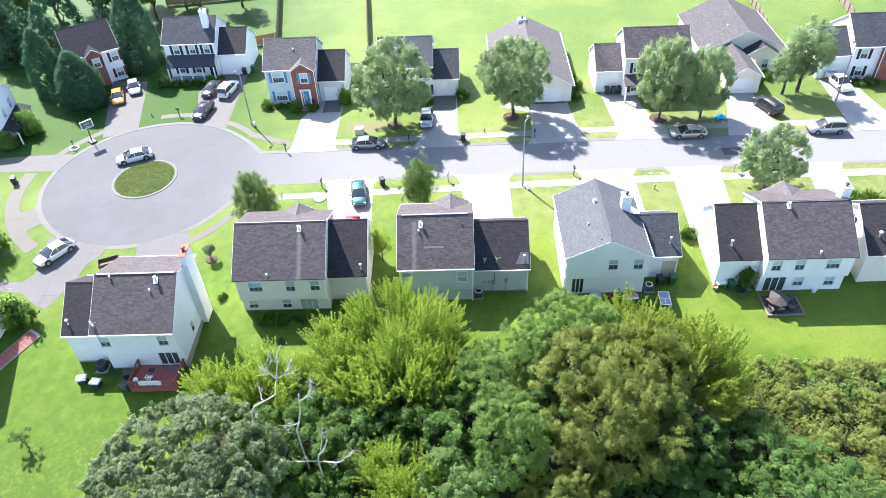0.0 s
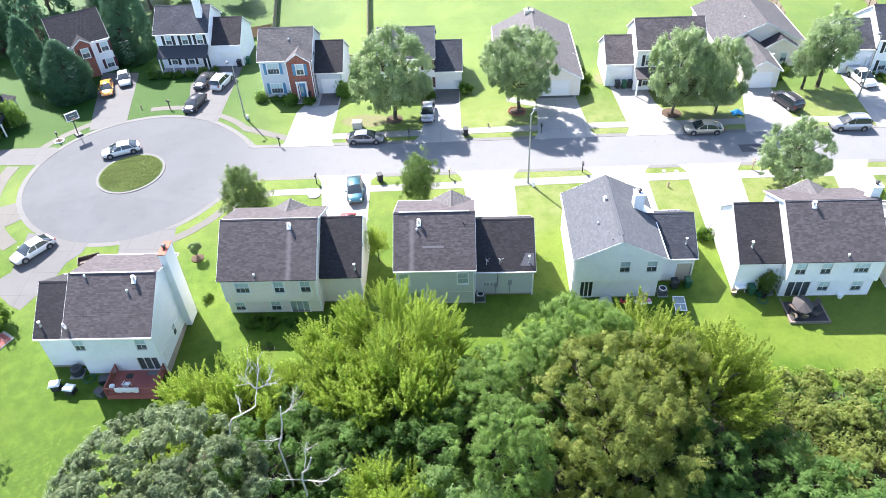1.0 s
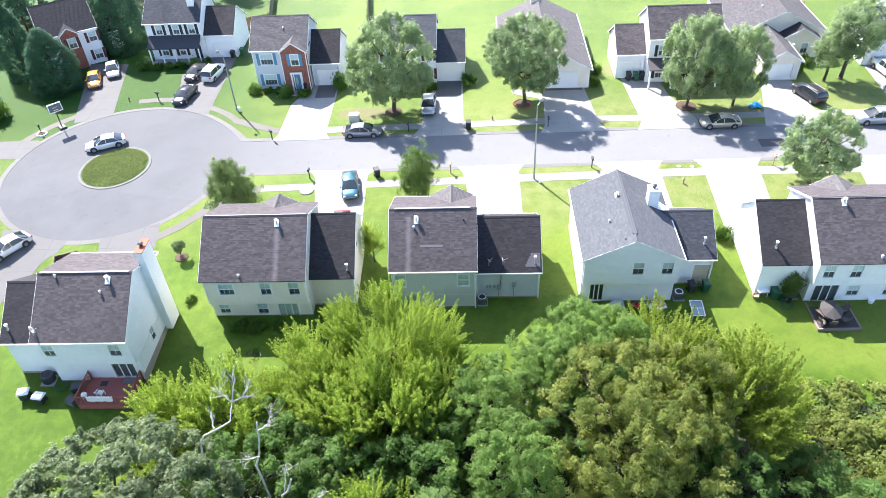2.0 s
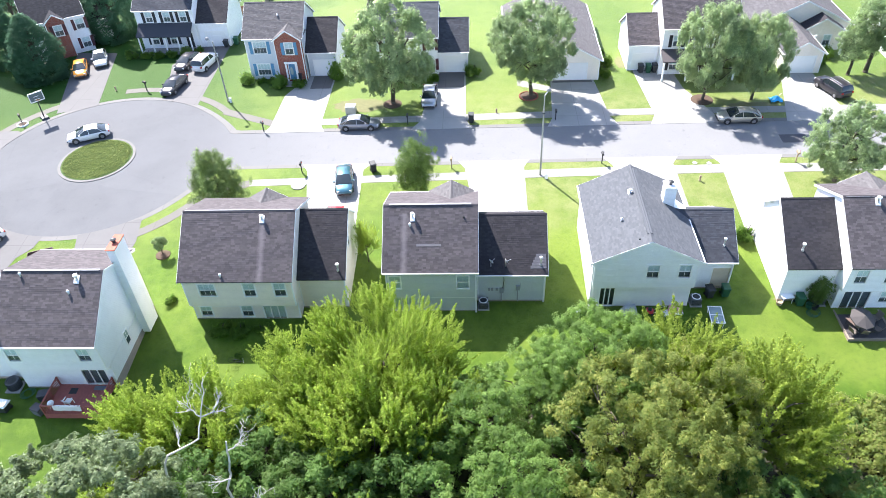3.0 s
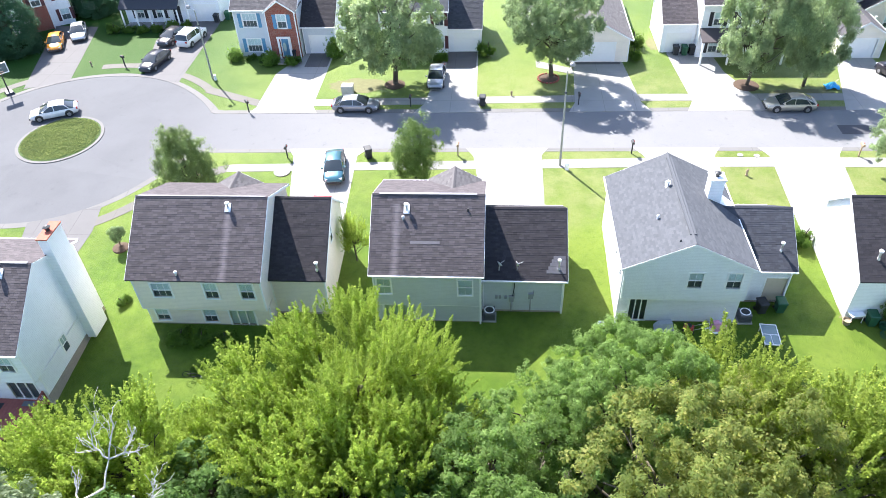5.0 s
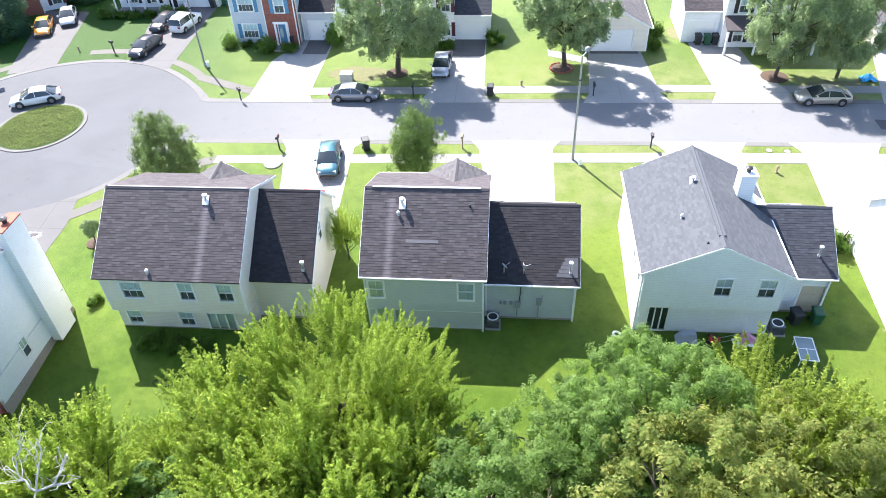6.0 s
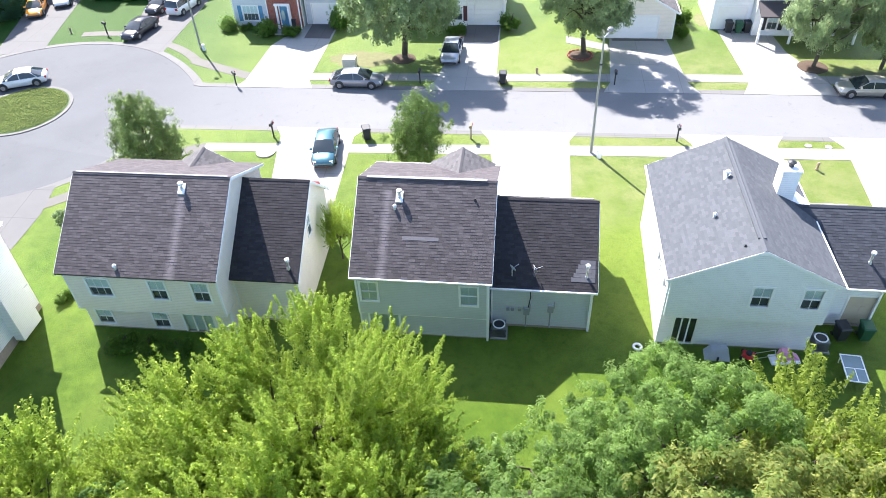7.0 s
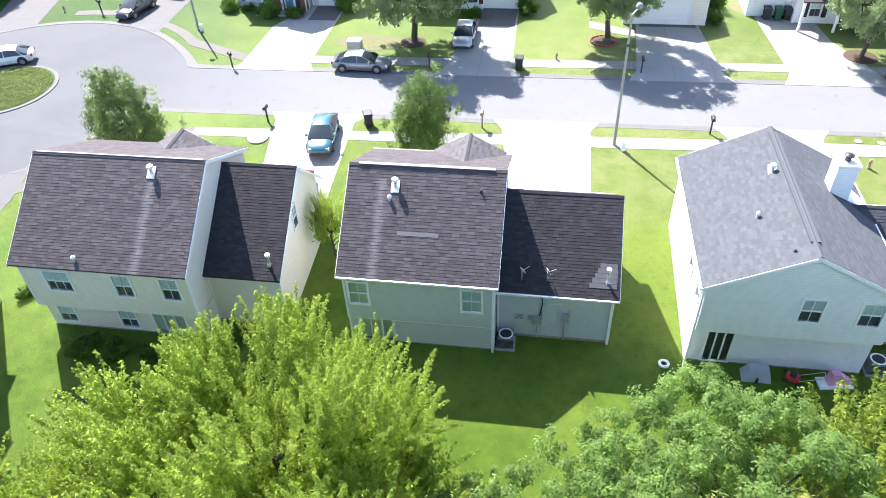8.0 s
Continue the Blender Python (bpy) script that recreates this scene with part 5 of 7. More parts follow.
FOREST = [
    (elm, -4.2, 46.2, 1.1, 1.0, "broad yellow-green tree with upright leafy shoots"),
    (elm_small, -0.4, 45.6, 1.1, 1.0, "yellow-green tree with upright shoots at the lawn's edge"),
    (elm_small, -9.4, 46.0, 1.15, 1.05, "yellow-green tree with upright shoots at the lawn's edge"),
    (locust, 10.5, 46.3, 0.95, 1.06, "feathery cool-green tree at the edge of the woods"),
    (locust_low, 6.6, 45.6, 0.92, 0.95, "feathery cool-green tree in the woods"),
    (locust_low, 3.7, 37.0, 1.0, 1.1, "feathery cool-green tree in the woods"),
    (olive, 11.6, 40.0, 1.0, 1.1, "tall olive-green tree with yellowing leaves"),
    (olive, 15.6, 43.2, 0.85, 1.1, "olive-green tree with yellowing leaves"),
    (bright, 15.0, 46.2, 1.05, 1.15, "yellow-green tree beside the feathery one"),
    (bright, 19.8, 42.6, 1.1, 1.1, "bright green spreading tree at the lawn's edge"),
    (bright, 23.4, 43.0, 0.8, 0.95, "bright green spreading tree at the lawn's edge"),
    (bright, 18.4, 46.4, 0.75, 1.1, "bright green spreading tree at the lawn's edge"),
    (dark, 25.4, 37.6, 0.9, 0.62, "dark green tree in the woods"),
    (dark, 18.2, 35.2, 0.9, 0.5, "dark green tree in the woods"),
    (dark, 12.8, 32.6, 0.9, 0.5, "dark green tree in the woods"),
    (dark, 21.6, 32.6, 1.0, 0.45, "dark green tree in the woods"),
    (olive, 8.8, 33.8, 0.72, 0.85, "olive-green tree in the woods"),
    (pale, 1.2, 33.8, 1.05, 1.0, "pale green tree in the woods"),
    (elm_small, -4.0, 33.8, 1.1, 1.05, "yellow-green bushy tree in the woods"),
    (dark, -0.6, 38.4, 1.0, 0.95, "dark green tree in the woods"),
    (elm_small, -1.6, 42.4, 1.1, 1.15, "yellow-green bushy tree at the lawn's edge"),
    (elm_small, -4.2, 41.8, 1.15, 1.22, "yellow-green bushy tree in the woods"),
    (elm_small, -6.4, 42.2, 1.1, 1.1, "yellow-green bushy tree at the lawn's edge"),
    (dark, -6.6, 38.4, 0.95, 0.9, "dark green tree in the woods"),
    (pale, -9.6, 39.8, 0.85, 0.95, "pale green tree tangled with vines"),
    (dark, -11.6, 41.8, 0.85, 0.85, "dark green tree in the woods"),
    (oak, -18.3, 31.5, 1.06, 1.04, "large grey-green oak with a broad crown"),
    (elm_small, -18.7, 41.6, 1.12, 1.08, "yellow-green bushy tree beside the deck"),
    (elm_small, -15.6, 42.4, 1.12, 1.1, "yellow-green bushy tree at the lawn's edge"),
    (dark, -13.4, 36.8, 1.0, 1.05, "dark green tree in the woods"),
    (dark, -8.4, 32.6, 0.95, 0.75, "dark green tree in the woods"),
    (bright, 16.6, 47.6, 0.62, 1.0, "bright green spreading tree at the lawn's edge"),
    (olive, 14.0, 37.8, 0.9, 1.0, "olive-green tree with yellowing leaves"),
    (elm_small, -6.6, 48.6, 0.8, 0.9, "yellow-green young tree at the lawn's edge"),
    (dark, 8.8, 42.4, 0.9, 0.9, "dark green tree in the woods"),
    (locust_low, 3.4, 42.6, 1.0, 0.95, "feathery cool-green tree in the woods"),
    (bright, 1.6, 46.4, 0.6, 0.7, "low bright green tree at the lawn's edge"),
    (elm_small, -12.8, 44.8, 0.8, 0.9, "yellow-green bushy tree at the lawn's edge"),
    (elm_small, -22.4, 40.2, 0.75, 0.8, "yellow-green bushy tree beside the deck"),
    (dark, 18.6, 38.6, 0.85, 0.85, "dark green tree in the woods"),
    (elm_small, -16.4, 45.6, 0.8, 0.62, "yellow-green bushy tree at the lawn's edge"),
    (elm_small, -14.2, 46.4, 0.72, 0.62, "yellow-green bushy tree at the lawn's edge"),
    (dark, 27.5, 33.0, 1.1, 0.75, "dark green tree in the woods"),
    (pale, 31.0, 30.0, 0.9, 0.7, "pale green tree in the woods"),
]
for i, (kind, x, y, s, hi, text) in enumerate(FOREST):
    plant(kind, x, y, text, turn=i * 67.0, scale=s, high=hi, group="trees of the woods")

for kind, x, y, w, high, t in ((street, -7.6, 90.5, 1.2, 1.2, 20), (street_round, 8.8, 91.8, 1.17, 1.14, 100), (street_round, 28.4, 90.0, 0.92, 1.58, 200), (street_round, 33.9, 89.8, 0.8, 1.6, 300), (street, 37.2, 73.6, 0.88, 1.08, 10)):
    plant(kind, x, y, "full round street tree in a mulch ring on the lawn", turn=t, scale=w, high=high, group="street trees", z=gz(y) - (0.8 if 25 < x < 36 else 0.0))
plant(airy, 49.2, 96.0, "tall airy tree with loose pale foliage on the lawn", turn=40, scale=1.08)
plant(airy, 46.9, 95.4, "low airy tree with loose foliage on the lawn", turn=170, scale=0.78, high=0.86)
plant(young, -3.6, 72.0, "small dense oval tree in the front lawn", turn=30, scale=0.88, high=1.22)
plant(young, 30.2, 58.0, "tall leafy bush growing against the white wall", "shrub", 0, 0.38, 1.3)
plant(young_ash, -22.0, 69.0, "small leafy tree with upright shoots beside the cream house", turn=80, scale=1.0, high=1.3)
plant(elm_small, -7.5, 63.2, "slim yellow-green young tree between two houses", turn=120, scale=0.36, high=1.55)
plant(scraggy, -38.0, 41.2, "lone spindly sapling on the rough lawn", turn=15, scale=0.5, high=1.0)
plant(sapling, -26.9, 64.2, "sapling in a mulch ring on the lawn", turn=60, scale=0.36)
for kind, x, y, s, hi in ((pine, -60.9, 103.0, 0.92, 0.95), (pine, -54.6, 99.2, 1.14, 0.62), (pine, -49.6, 111.4, 1.2, 0.94), (pine_far, -76, 120, 1.2, 1), (pine_far, -73, 115, 1.0, 1), (pine_far, -68, 124, 1.1, 1),
                          (pine_far, -84, 112, 1.1, 1), (pine_far, -60, 130, 1.1, 0.9), (pine_far, -84, 107, 1.0, 1), (pine_far, -80, 126, 1.2, 1), (pine_far, -66, 115, 0.8, 1)):
    plant(kind, x, y, "dense dark evergreen tree with a pointed crown", turn=x * 7, scale=s, high=hi, group="evergreens")
rng = random.Random(4)
for i in range(12):
    plant(wood, -95 + i * 5.0 + rng.uniform(-1.5, 1.5), 134 + rng.uniform(-4, 6) - max(0, i - 8) * 0.2, "broad-leaved tree at the far border of the field", turn=i * 50, scale=rng.uniform(0.85, 1.2), group="far trees")
for i, (x, y, s) in enumerate(((28, 46.6, 0.75), (31, 46.4, 0.8), (34.5, 46.0, 0.85), (38, 46.4, 0.75), (41.5, 45.8, 0.85), (45, 46.0, 0.8), (29.5, 43.4, 1.05), (33, 43.0, 1.1), (36.8, 42.6, 1.0), (40.5, 42.2, 1.1),
                               (27.2, 40.0, 1.1), (31.0, 39.6, 1.2), (35, 39.0, 1.1), (38.6, 38.4, 1.2), (29, 36.2, 1.2), (33.4, 35.6, 1.15), (37, 34.8, 1.2), (44.5, 42, 1.0), (48, 45, 0.9), (43, 38, 1.1),
                               (25.8, 45.6, 0.7), (-10.0, 36.6, 1.15), (-12.4, 34.4, 1.1), (-11.6, 38.8, 1.0), (-8.6, 36.0, 1.0))):
    plant(scrub, x, y + (0.9 if y > 45 else 0.2), "low tangle of scrub and vines with browning leaves", "shrub", i * 53.0, s, 1.0, "scrub beside the woods")


def undergrowth():
    """Low leafy growth that covers the floor of the woods."""
    rng = np.random.default_rng(21)
    pts, nor = [], []
    for _ in range(190):
        x, y = rng.uniform(-24, 44), rng.uniform(27, 47)
        r = rng.uniform(0.9, 1.8)
        e = rng.normal(size=(90, 3))
        e /= np.linalg.norm(e, axis=1, keepdims=True)
        e[:, 2] = np.abs(e[:, 2])
        pts.append(np.array([x, y, gz(y)]) + e * np.array([r, r, r * 0.9]) * rng.uniform(0.6, 1.05, (90, 1)))
        nor.append(e + np.array([0, 0, 0.5]))
    v = leaf_blades(np.concatenate(pts), np.concatenate(nor), 0.42, 0.24, rng)
    ob = new("undergrowth", array_mesh("undergrowth", v, np.arange(len(v)).reshape(-1, 3), L_DARK))
    tagged(ob, "leafy undergrowth on the floor of the woods", "undergrowth", kind="stuff")


undergrowth()


def scrub_tangle():
    """Heaps of low growth over the rough ground beside the woods."""
    rng = np.random.default_rng(22)
    pts, nor = [], []
    for _ in range(900):
        x, y = rng.uniform(24.5, 64), rng.uniform(28, 48.6)
        edge = np.clip((49.2 - y) / 3.0, 0.25, 1.0)
        r, h = rng.uniform(0.45, 1.05), rng.uniform(0.5, 2.3) * edge
        e = rng.normal(size=(80, 3))
        e /= np.linalg.norm(e, axis=1, keepdims=True)
        e[:, 2] = np.abs(e[:, 2])
        lump = 1 + 0.25 * np.sin(e[:, :1] * 7 + x * 3) * np.sin(e[:, 1:2] * 6 + y * 3)
        pts.append(np.array([x, y, gz(y)]) + e * np.array([r, r, h]) * rng.uniform(0.75, 1.05, (80, 1)) * lump)
        nor.append(e + np.array([0, 0, 0.4]) + rng.normal(size=(80, 3)) * 0.5)
    v = leaf_blades(np.concatenate(pts), np.concatenate(nor), 0.27, 0.17, rng)
    ob = new("scrub_tangle", array_mesh("scrub_tangle", v, np.arange(len(v)).reshape(-1, 3), L_VINE))
    tagged(ob, "low tangle of brambles and vines beside the woods", "brambles", kind="stuff")


def island_weeds():
    """Uneven weeds on the island of the round end."""
    rng = np.random.default_rng(23)
    n = 16000
    a, d = rng.uniform(0, 2 * math.pi, n), np.sqrt(rng.uniform(0, 1, n))
    x, y = -39.25 + 3.6 * d * np.cos(a), 79.35 + 3.85 * d * np.sin(a)
    tall = 0.1 + 0.12 * np.clip(np.sin(x * 2.3 + np.cos(y * 1.7) * 2) * np.sin(y * 2.9 + x), 0, 1)
    z = 0.06 + tall * rng.uniform(0.2, 1.0, n)
    v = leaf_blades(np.stack([x, y, z], 1), rng.normal(size=(n, 3)) * 0.8 + np.array([0, 0, 0.6]), 0.14, 0.05, rng)
    ob = new("island_weeds", array_mesh("island_weeds", v, np.arange(len(v)).reshape(-1, 3), L_WEED))
    tagged(ob, "uneven weeds and rough grass on the round island", "weeds", kind="stuff")


island_weeds()
scrub_tangle()


def dead_tree(trunk, limbs, r, seed, label):
    """A bleached crooked trunk along its bends, with bare limbs that end in twigs."""
    rng = np.random.default_rng(seed)
    foot = Vector((trunk[0][0], trunk[0][1], gz(trunk[0][1])))
    o = base("dead_tree", Matrix.Translation(foot), label, "tree")
    grey = bark("bleached_wood", (0.5, 0.47, 0.43))
    way = [Vector((0, 0, -0.3))] + [Vector(p) - foot for p in trunk[1:]]
    m = Mesh()
    for i, (p, q) in enumerate(zip(way, way[1:])):
        limb_tubes(m, p, q, r * (1 - 0.16 * i), r * (0.84 - 0.16 * i), rng, 4, 0.03)
    part("trunk", m, grey, o, "bleached bare trunk")
    for limb in limbs:
        b, pts, k = Mesh(), [Vector(p) - foot for p in limb], r * 0.48
        for p, q in zip(pts, pts[1:]):
            limb_tubes(b, p, q, k, k * 0.6, rng, 4, 0.04)
            for j in range(9):
                e = p.lerp(q, rng.uniform(0.25, 1.0))
                f = e + ((q - p).normalized() + Vector(rng.normal(size=3)) * 0.42).normalized() * rng.uniform(0.3, 0.9)
                limb_tubes(b, e, f, k * 0.26, 0.01, rng, 3, 0.06)
                b.rod(f, f + Vector(rng.normal(size=3)) * 0.16 + Vector((0, 0, 0.12)), 0.012, 0.006, 5)
            k *= 0.6
        part("branch", b, grey, o)


dead_tree([(-14.9, 35.2), (-14.5, 35.7, 7.6), (-13.9, 36.2, 9.5), (-12.6, 37.3, 9.4), (-12.56, 38.2, 10.1)],
          [[(-12.56, 38.2, 10.1), (-13.3, 38.6, 10.5), (-13.1, 39.2, 11.6)], [(-12.56, 38.2, 10.1), (-12.4, 39.2, 11.6)], [(-12.56, 38.2, 10.1), (-11.2, 38.4, 10.5)], [(-11.9, 38.3, 10.3), (-11.4, 39.0, 11.2)],
           [(-13.4, 36.7, 9.5), (-13.7, 37.4, 9.9)]], 0.085, 5, "bare bleached dead tree among green ones")
dead_tree([(-11.7, 36.0), (-11.3, 36.0, 6.0), (-10.6, 36.0, 9.2), (-10.45, 36.2, 10.8)], [[(-10.5, 36.1, 10.1), (-9.9, 36.3, 10.5), (-9.5, 36.5, 11.4)], [(-10.9, 36.0, 7.6), (-11.6, 35.6, 7.9)]],
          0.085, 9, "broken grey dead tree wrapped in vines")
dead_tree([(-10.2, 34.6), (-9.7, 34.4, 5.1), (-8.7, 34.5, 7.6)], [[(-9.6, 34.3, 5.2), (-7.9, 34.0, 5.6), (-6.9, 34.2, 6.4)], [(-9.7, 34.4, 5.1), (-11.6, 34.5, 5.0), (-12.9, 34.5, 4.7)], [(-9.4, 34.5, 6.0), (-9.0, 35.0, 8.3)]],
          0.085, 11, "fallen bleached dead tree leaning in the scrub")

# ---- shrubs and beds ----
for x, y, s, h in ((-25.0, 96.5, 0.75, 0.7), (-23.6, 96.4, 0.75, 0.7), (-19.7, 95.3, 1.0, 0.95), (1.9, 97.2, 1.1, 1.2), (-3.4, 96.0, 1.0, 0.9),
                   (-44.6, 104.4, 1.3, 1.0), (-42.6, 104.6, 1.2, 0.9), (-41.0, 104.6, 1.2, 0.9), (-39.4, 104.8, 1.2, 0.9), (-35.9, 105.5, 1.1, 1.0),
                   (18.0, 96.2, 0.9, 1.1), (18.4, 99.2, 1.1, 1.2), (18.2, 102.4, 1.0, 1.0), (56.6, 97.4, 1.1, 0.8), (58.4, 97.2, 1.0, 0.8), (60.2, 97.4, 1.2, 0.8), (46.2, 100.0, 1.3, 1.3), (44.2, 97.8, 0.9, 1.2),
                   (-52.4, 66.2, 2.6, 2.0), (-44.6, 55.8, 2.5, 1.6), (26.4, 65.6, 1.2, 1.5), (46.4, 70.2, 1.5, 1.2), (48.2, 70.0, 1.7, 1.3), (-24.4, 58.4, 0.75, 1.1),
                   (-19.0, 55.3, 1.2, 0.75), (-17.4, 55.2, 1.1, 0.7), (-15.6, 55.3, 1.0, 0.6), (-11.2, 56.6, 1.0, 1.0), (-56.5, 106.4, 1.0, 1.0), (-17.1, 52.6, 0.5, 0.4)):
    s, h = (s * 1.25, h * 1.15) if 93 < y < 100 else (s, h)
    plant(shrub, x, y, "rounded green shrub beside the house" if s < 1.4 else "large dense green shrub on the lawn", "shrub", x * 31, s, h, "garden shrubs")


for x, y, w, h in ((-26.7, 96.5, 1.0, 1.0), (-22.3, 95.4, 1.08, 1.05), (-15.3, 97.2, 1.15, 1.35), (-59.5, 91.6, 1.7, 1.5), (-60.9, 87.9, 1.4, 1.3), (-37.2, 104.9, 1.0, 0.9)):
    plant(ball, x, y, "clipped round green shrub beside the house", "shrub", x * 31, w, h, "clipped shrubs")


def ring_bed(x, y, r, edge=None):
    m = Mesh()
    m.ring((x, y, gz(y) - 0.1), (0, 0, 1), [(0, r), (0.14, r * 0.97), (0.2, r * 0.6), (0.22, 0.02)], 20)
    ob = tagged(new("mulch_ring", m.data("mulch_ring", MULCH)), "dark mulch ring around a tree trunk", "mulch bed")
    if edge:
        for i in range(18):
            a = 2 * math.pi * i / 18
            part("edging_brick", Mesh().box(-0.13, 0.13, -0.07, 0.07, 0, 0.16, 0.01), edge, ob).matrix_basis = pose(x + r * 1.05 * math.cos(a), y + r * 1.05 * math.sin(a), gz(y) - 0.02, 0, 0, math.degrees(a) + 90)


ring_bed(-7.7, 90.4, 1.15)
ring_bed(8.5, 91.6, 1.05, plain("red_edging", (0.28, 0.08, 0.06), 0.85))
ring_bed(-26.9, 64.2, 0.7)
ring_bed(28.4, 90.0, 1.3)
ring_bed(-51.6, 87.15, 0.55, TRIM)
for x, y, rx, ry in ((-11.5, 90.2, 3.2, 1.6), (33.5, 88.3, 3.0, 1.0), (20.6, 100.0, 0.7, 1.6), (28.2, 58.2, 1.4, 0.7)):
    m = Mesh()
    n = 26
    rim = [(x + rx * math.cos(2 * math.pi * i / n) * (1 + 0.14 * math.sin(i * 2.7)), y + ry * math.sin(2 * math.pi * i / n) * (1 + 0.14 * math.sin(i * 1.9))) for i in range(n)]
    m.face(*[(a, b, gz(b) + 0.012) for a, b in rim])
    tagged(new("ground_bare_patch", m.data("ground_bare_patch", WORN)), "worn patch of bare soil in the lawn", "soil", kind="structure")
# dark slabs before the garages paint in the house shadow along with stains
for x0, x1, y0, y1 in ((-18.4, -15.8, 94.6, 98.2), (-2.5, 0.8, 94.2, 98.4), (11.6, 16.4, 94.9, 95.6)):
    m = Mesh().box(x0, x1, y0, y1, 0.012, 0.02)
    tagged(new("driveway_apron", m.data("driveway_apron", APRON)), "dark concrete before the garage door, stain and house shade in one colour", "driveway", kind="structure")
m = Mesh().box(34.6, 37.4, 80.6, 82.2, -0.014, -0.01)
tagged(new("road_patch", m.data("road_patch", PATCH)), "fresh black asphalt patch in the street", "road", kind="structure")
for x, y in ((-15.9, 74.0), (24.6, 77.0), (26.0, 76.9)):
    m = Mesh().ring((x, y, gz(y) - 0.05), (0, 0, 1), [(0, 0.75 if x < 0 else 0.25), (0.1, 0.75 if x < 0 else 0.25), (0.11, 0.1)], 20)
    tagged(new("manhole_cover", m.data("manhole_cover", CONCRETE)), "round pale concrete utility cover in the grass", "manhole cover")


# ---- cars ----
def car(x, y, turn, paint, kind, label, z=None):
    """A parked car, its front towards +x of its own frame."""
    o = base("car", pose(x, y, (gz(y) if z is None else z), 0, 0, turn), label, "car", "parked cars")
    tall = {"sedan": 0.0, "coupe": -0.06, "suv": 0.27, "van": 0.3, "pickup": 0.28}[kind]
    belt, roof = 0.93 + tall * 0.55, 1.43 + tall
    back = -2.3 if kind != "pickup" else -2.65
    stations = [(back - 0.03, 0.66, 0.42, belt - 0.22), (back + 0.08, 0.80, 0.28, belt - 0.04), (back + 0.7, 0.88, 0.2, belt + 0.01), (-0.6, 0.9, 0.19, belt), (0.7, 0.9, 0.19, belt - 0.02),
                (1.1, 0.89, 0.19, belt - 0.05), (1.8, 0.85, 0.21, belt - 0.14 + tall * 0.2), (2.18, 0.75, 0.27, belt - 0.26 + tall * 0.3), (2.34, 0.58, 0.38, belt - 0.42 + tall * 0.3)]
    m = Mesh()
    rows = []
    for sx, w, lo, hi in stations:
        mid = lo + (hi - lo) * 0.55
        sec = [(-w * 0.86, lo), (-w * 0.98, lo + 0.1), (-w, mid), (-w * 0.95, hi - 0.06), (-w * 0.84, hi), (-w * 0.4, hi + 0.03), (w * 0.4, hi + 0.03), (w * 0.84, hi), (w * 0.95, hi - 0.06), (w, mid), (w * 0.98, lo + 0.1), (w * 0.86, lo)]
        rows.append([len(m.v) + i for i in range(len(sec))])
        m.v += [(sx, a, b) for a, b in sec]
    for r0, r1 in zip(rows, rows[1:]):
        for i in range(12):
            j = (i + 1) % 12
            m.f.append((r0[i], r1[i], r1[j], r0[j]))
    m.f += [tuple(rows[0]), tuple(reversed(rows[-1]))]
    body = part("body", m, paint, o, smooth=True)
    if kind in ("sedan", "coupe"):
        prof = [(-2.0, belt), (-1.62, belt + 0.2), (-1.2, roof - 0.1), (-0.65, roof - 0.01), (-0.15, roof), (0.28, roof - 0.04), (0.66, roof - 0.2), (1.0, belt + 0.13), (1.28, belt - 0.02)]
    elif kind == "pickup":
        prof = [(-0.98, belt), (-0.92, belt + 0.3), (-0.78, roof - 0.04), (-0.4, roof), (0.0, roof), (0.35, roof - 0.05), (0.65, roof - 0.25), (0.98, belt + 0.14), (1.2, belt)]
    else:
        prof = [(-2.24, belt), (-2.14, belt + 0.32), (-1.92, roof - 0.05), (-1.0, roof), (-0.1, roof), (0.4, roof - 0.05), (0.75, roof - 0.27), (1.05, belt + 0.14), (1.32, belt - 0.02)]
    wr, low = 0.64 if tall < 0.1 else 0.7, belt - 0.06
    secs = []
    for sx, hz in prof:
        k = max(0.0, (hz - belt) / (roof - belt))
        w = 0.83 + (wr - 0.83) * k
        secs.append([Vector(p) for p in ((sx, -0.84, low), (sx, -w, hz - 0.07 * k), (sx, -w * 0.84, hz), (sx, 0, hz + 0.03 * k), (sx, w * 0.84, hz), (sx, w, hz - 0.07 * k), (sx, 0.84, low))])

    def skin(name, spans, cols, mat):
        m = Mesh()
        base_at = {}
        for r in range(spans[0], spans[1] + 1):
            for c in range(cols[0], cols[1] + 1):
                base_at[(r, c)] = len(m.v)
                m.v.append(tuple(secs[r][c]))
        for r in range(*spans):
            for c in range(*cols):
                m.f.append((base_at[(r, c)], base_at[(r + 1, c)], base_at[(r + 1, c + 1)], base_at[(r, c + 1)]))
        part(name, m, mat, o, smooth=True)
    skin("rear_window", (0, 2), (1, 5), CARGLASS)
    skin("roof_panel", (2, 5), (1, 5), paint)
    skin("windshield", (5, 8), (1, 5), CARGLASS)
    for cols in ((0, 1), (5, 6)):
        skin("side_window", (0, 8), cols, CARGLASS)
    for r0, r1 in ((1, 2), (4, 4), (5, 7)):
        for a, b, out in ((0, 1, -1), (6, 5, 1)):
            lo_p, hi_p = (secs[r1][a].lerp(secs[r1][b], 0.55) if r0 == 5 else secs[r0][a]), secs[r0 if r0 == 5 else r1][b]
            part("pillar", Mesh().rod(lo_p, hi_p, 0.035, 0.03, 5), paint, o)
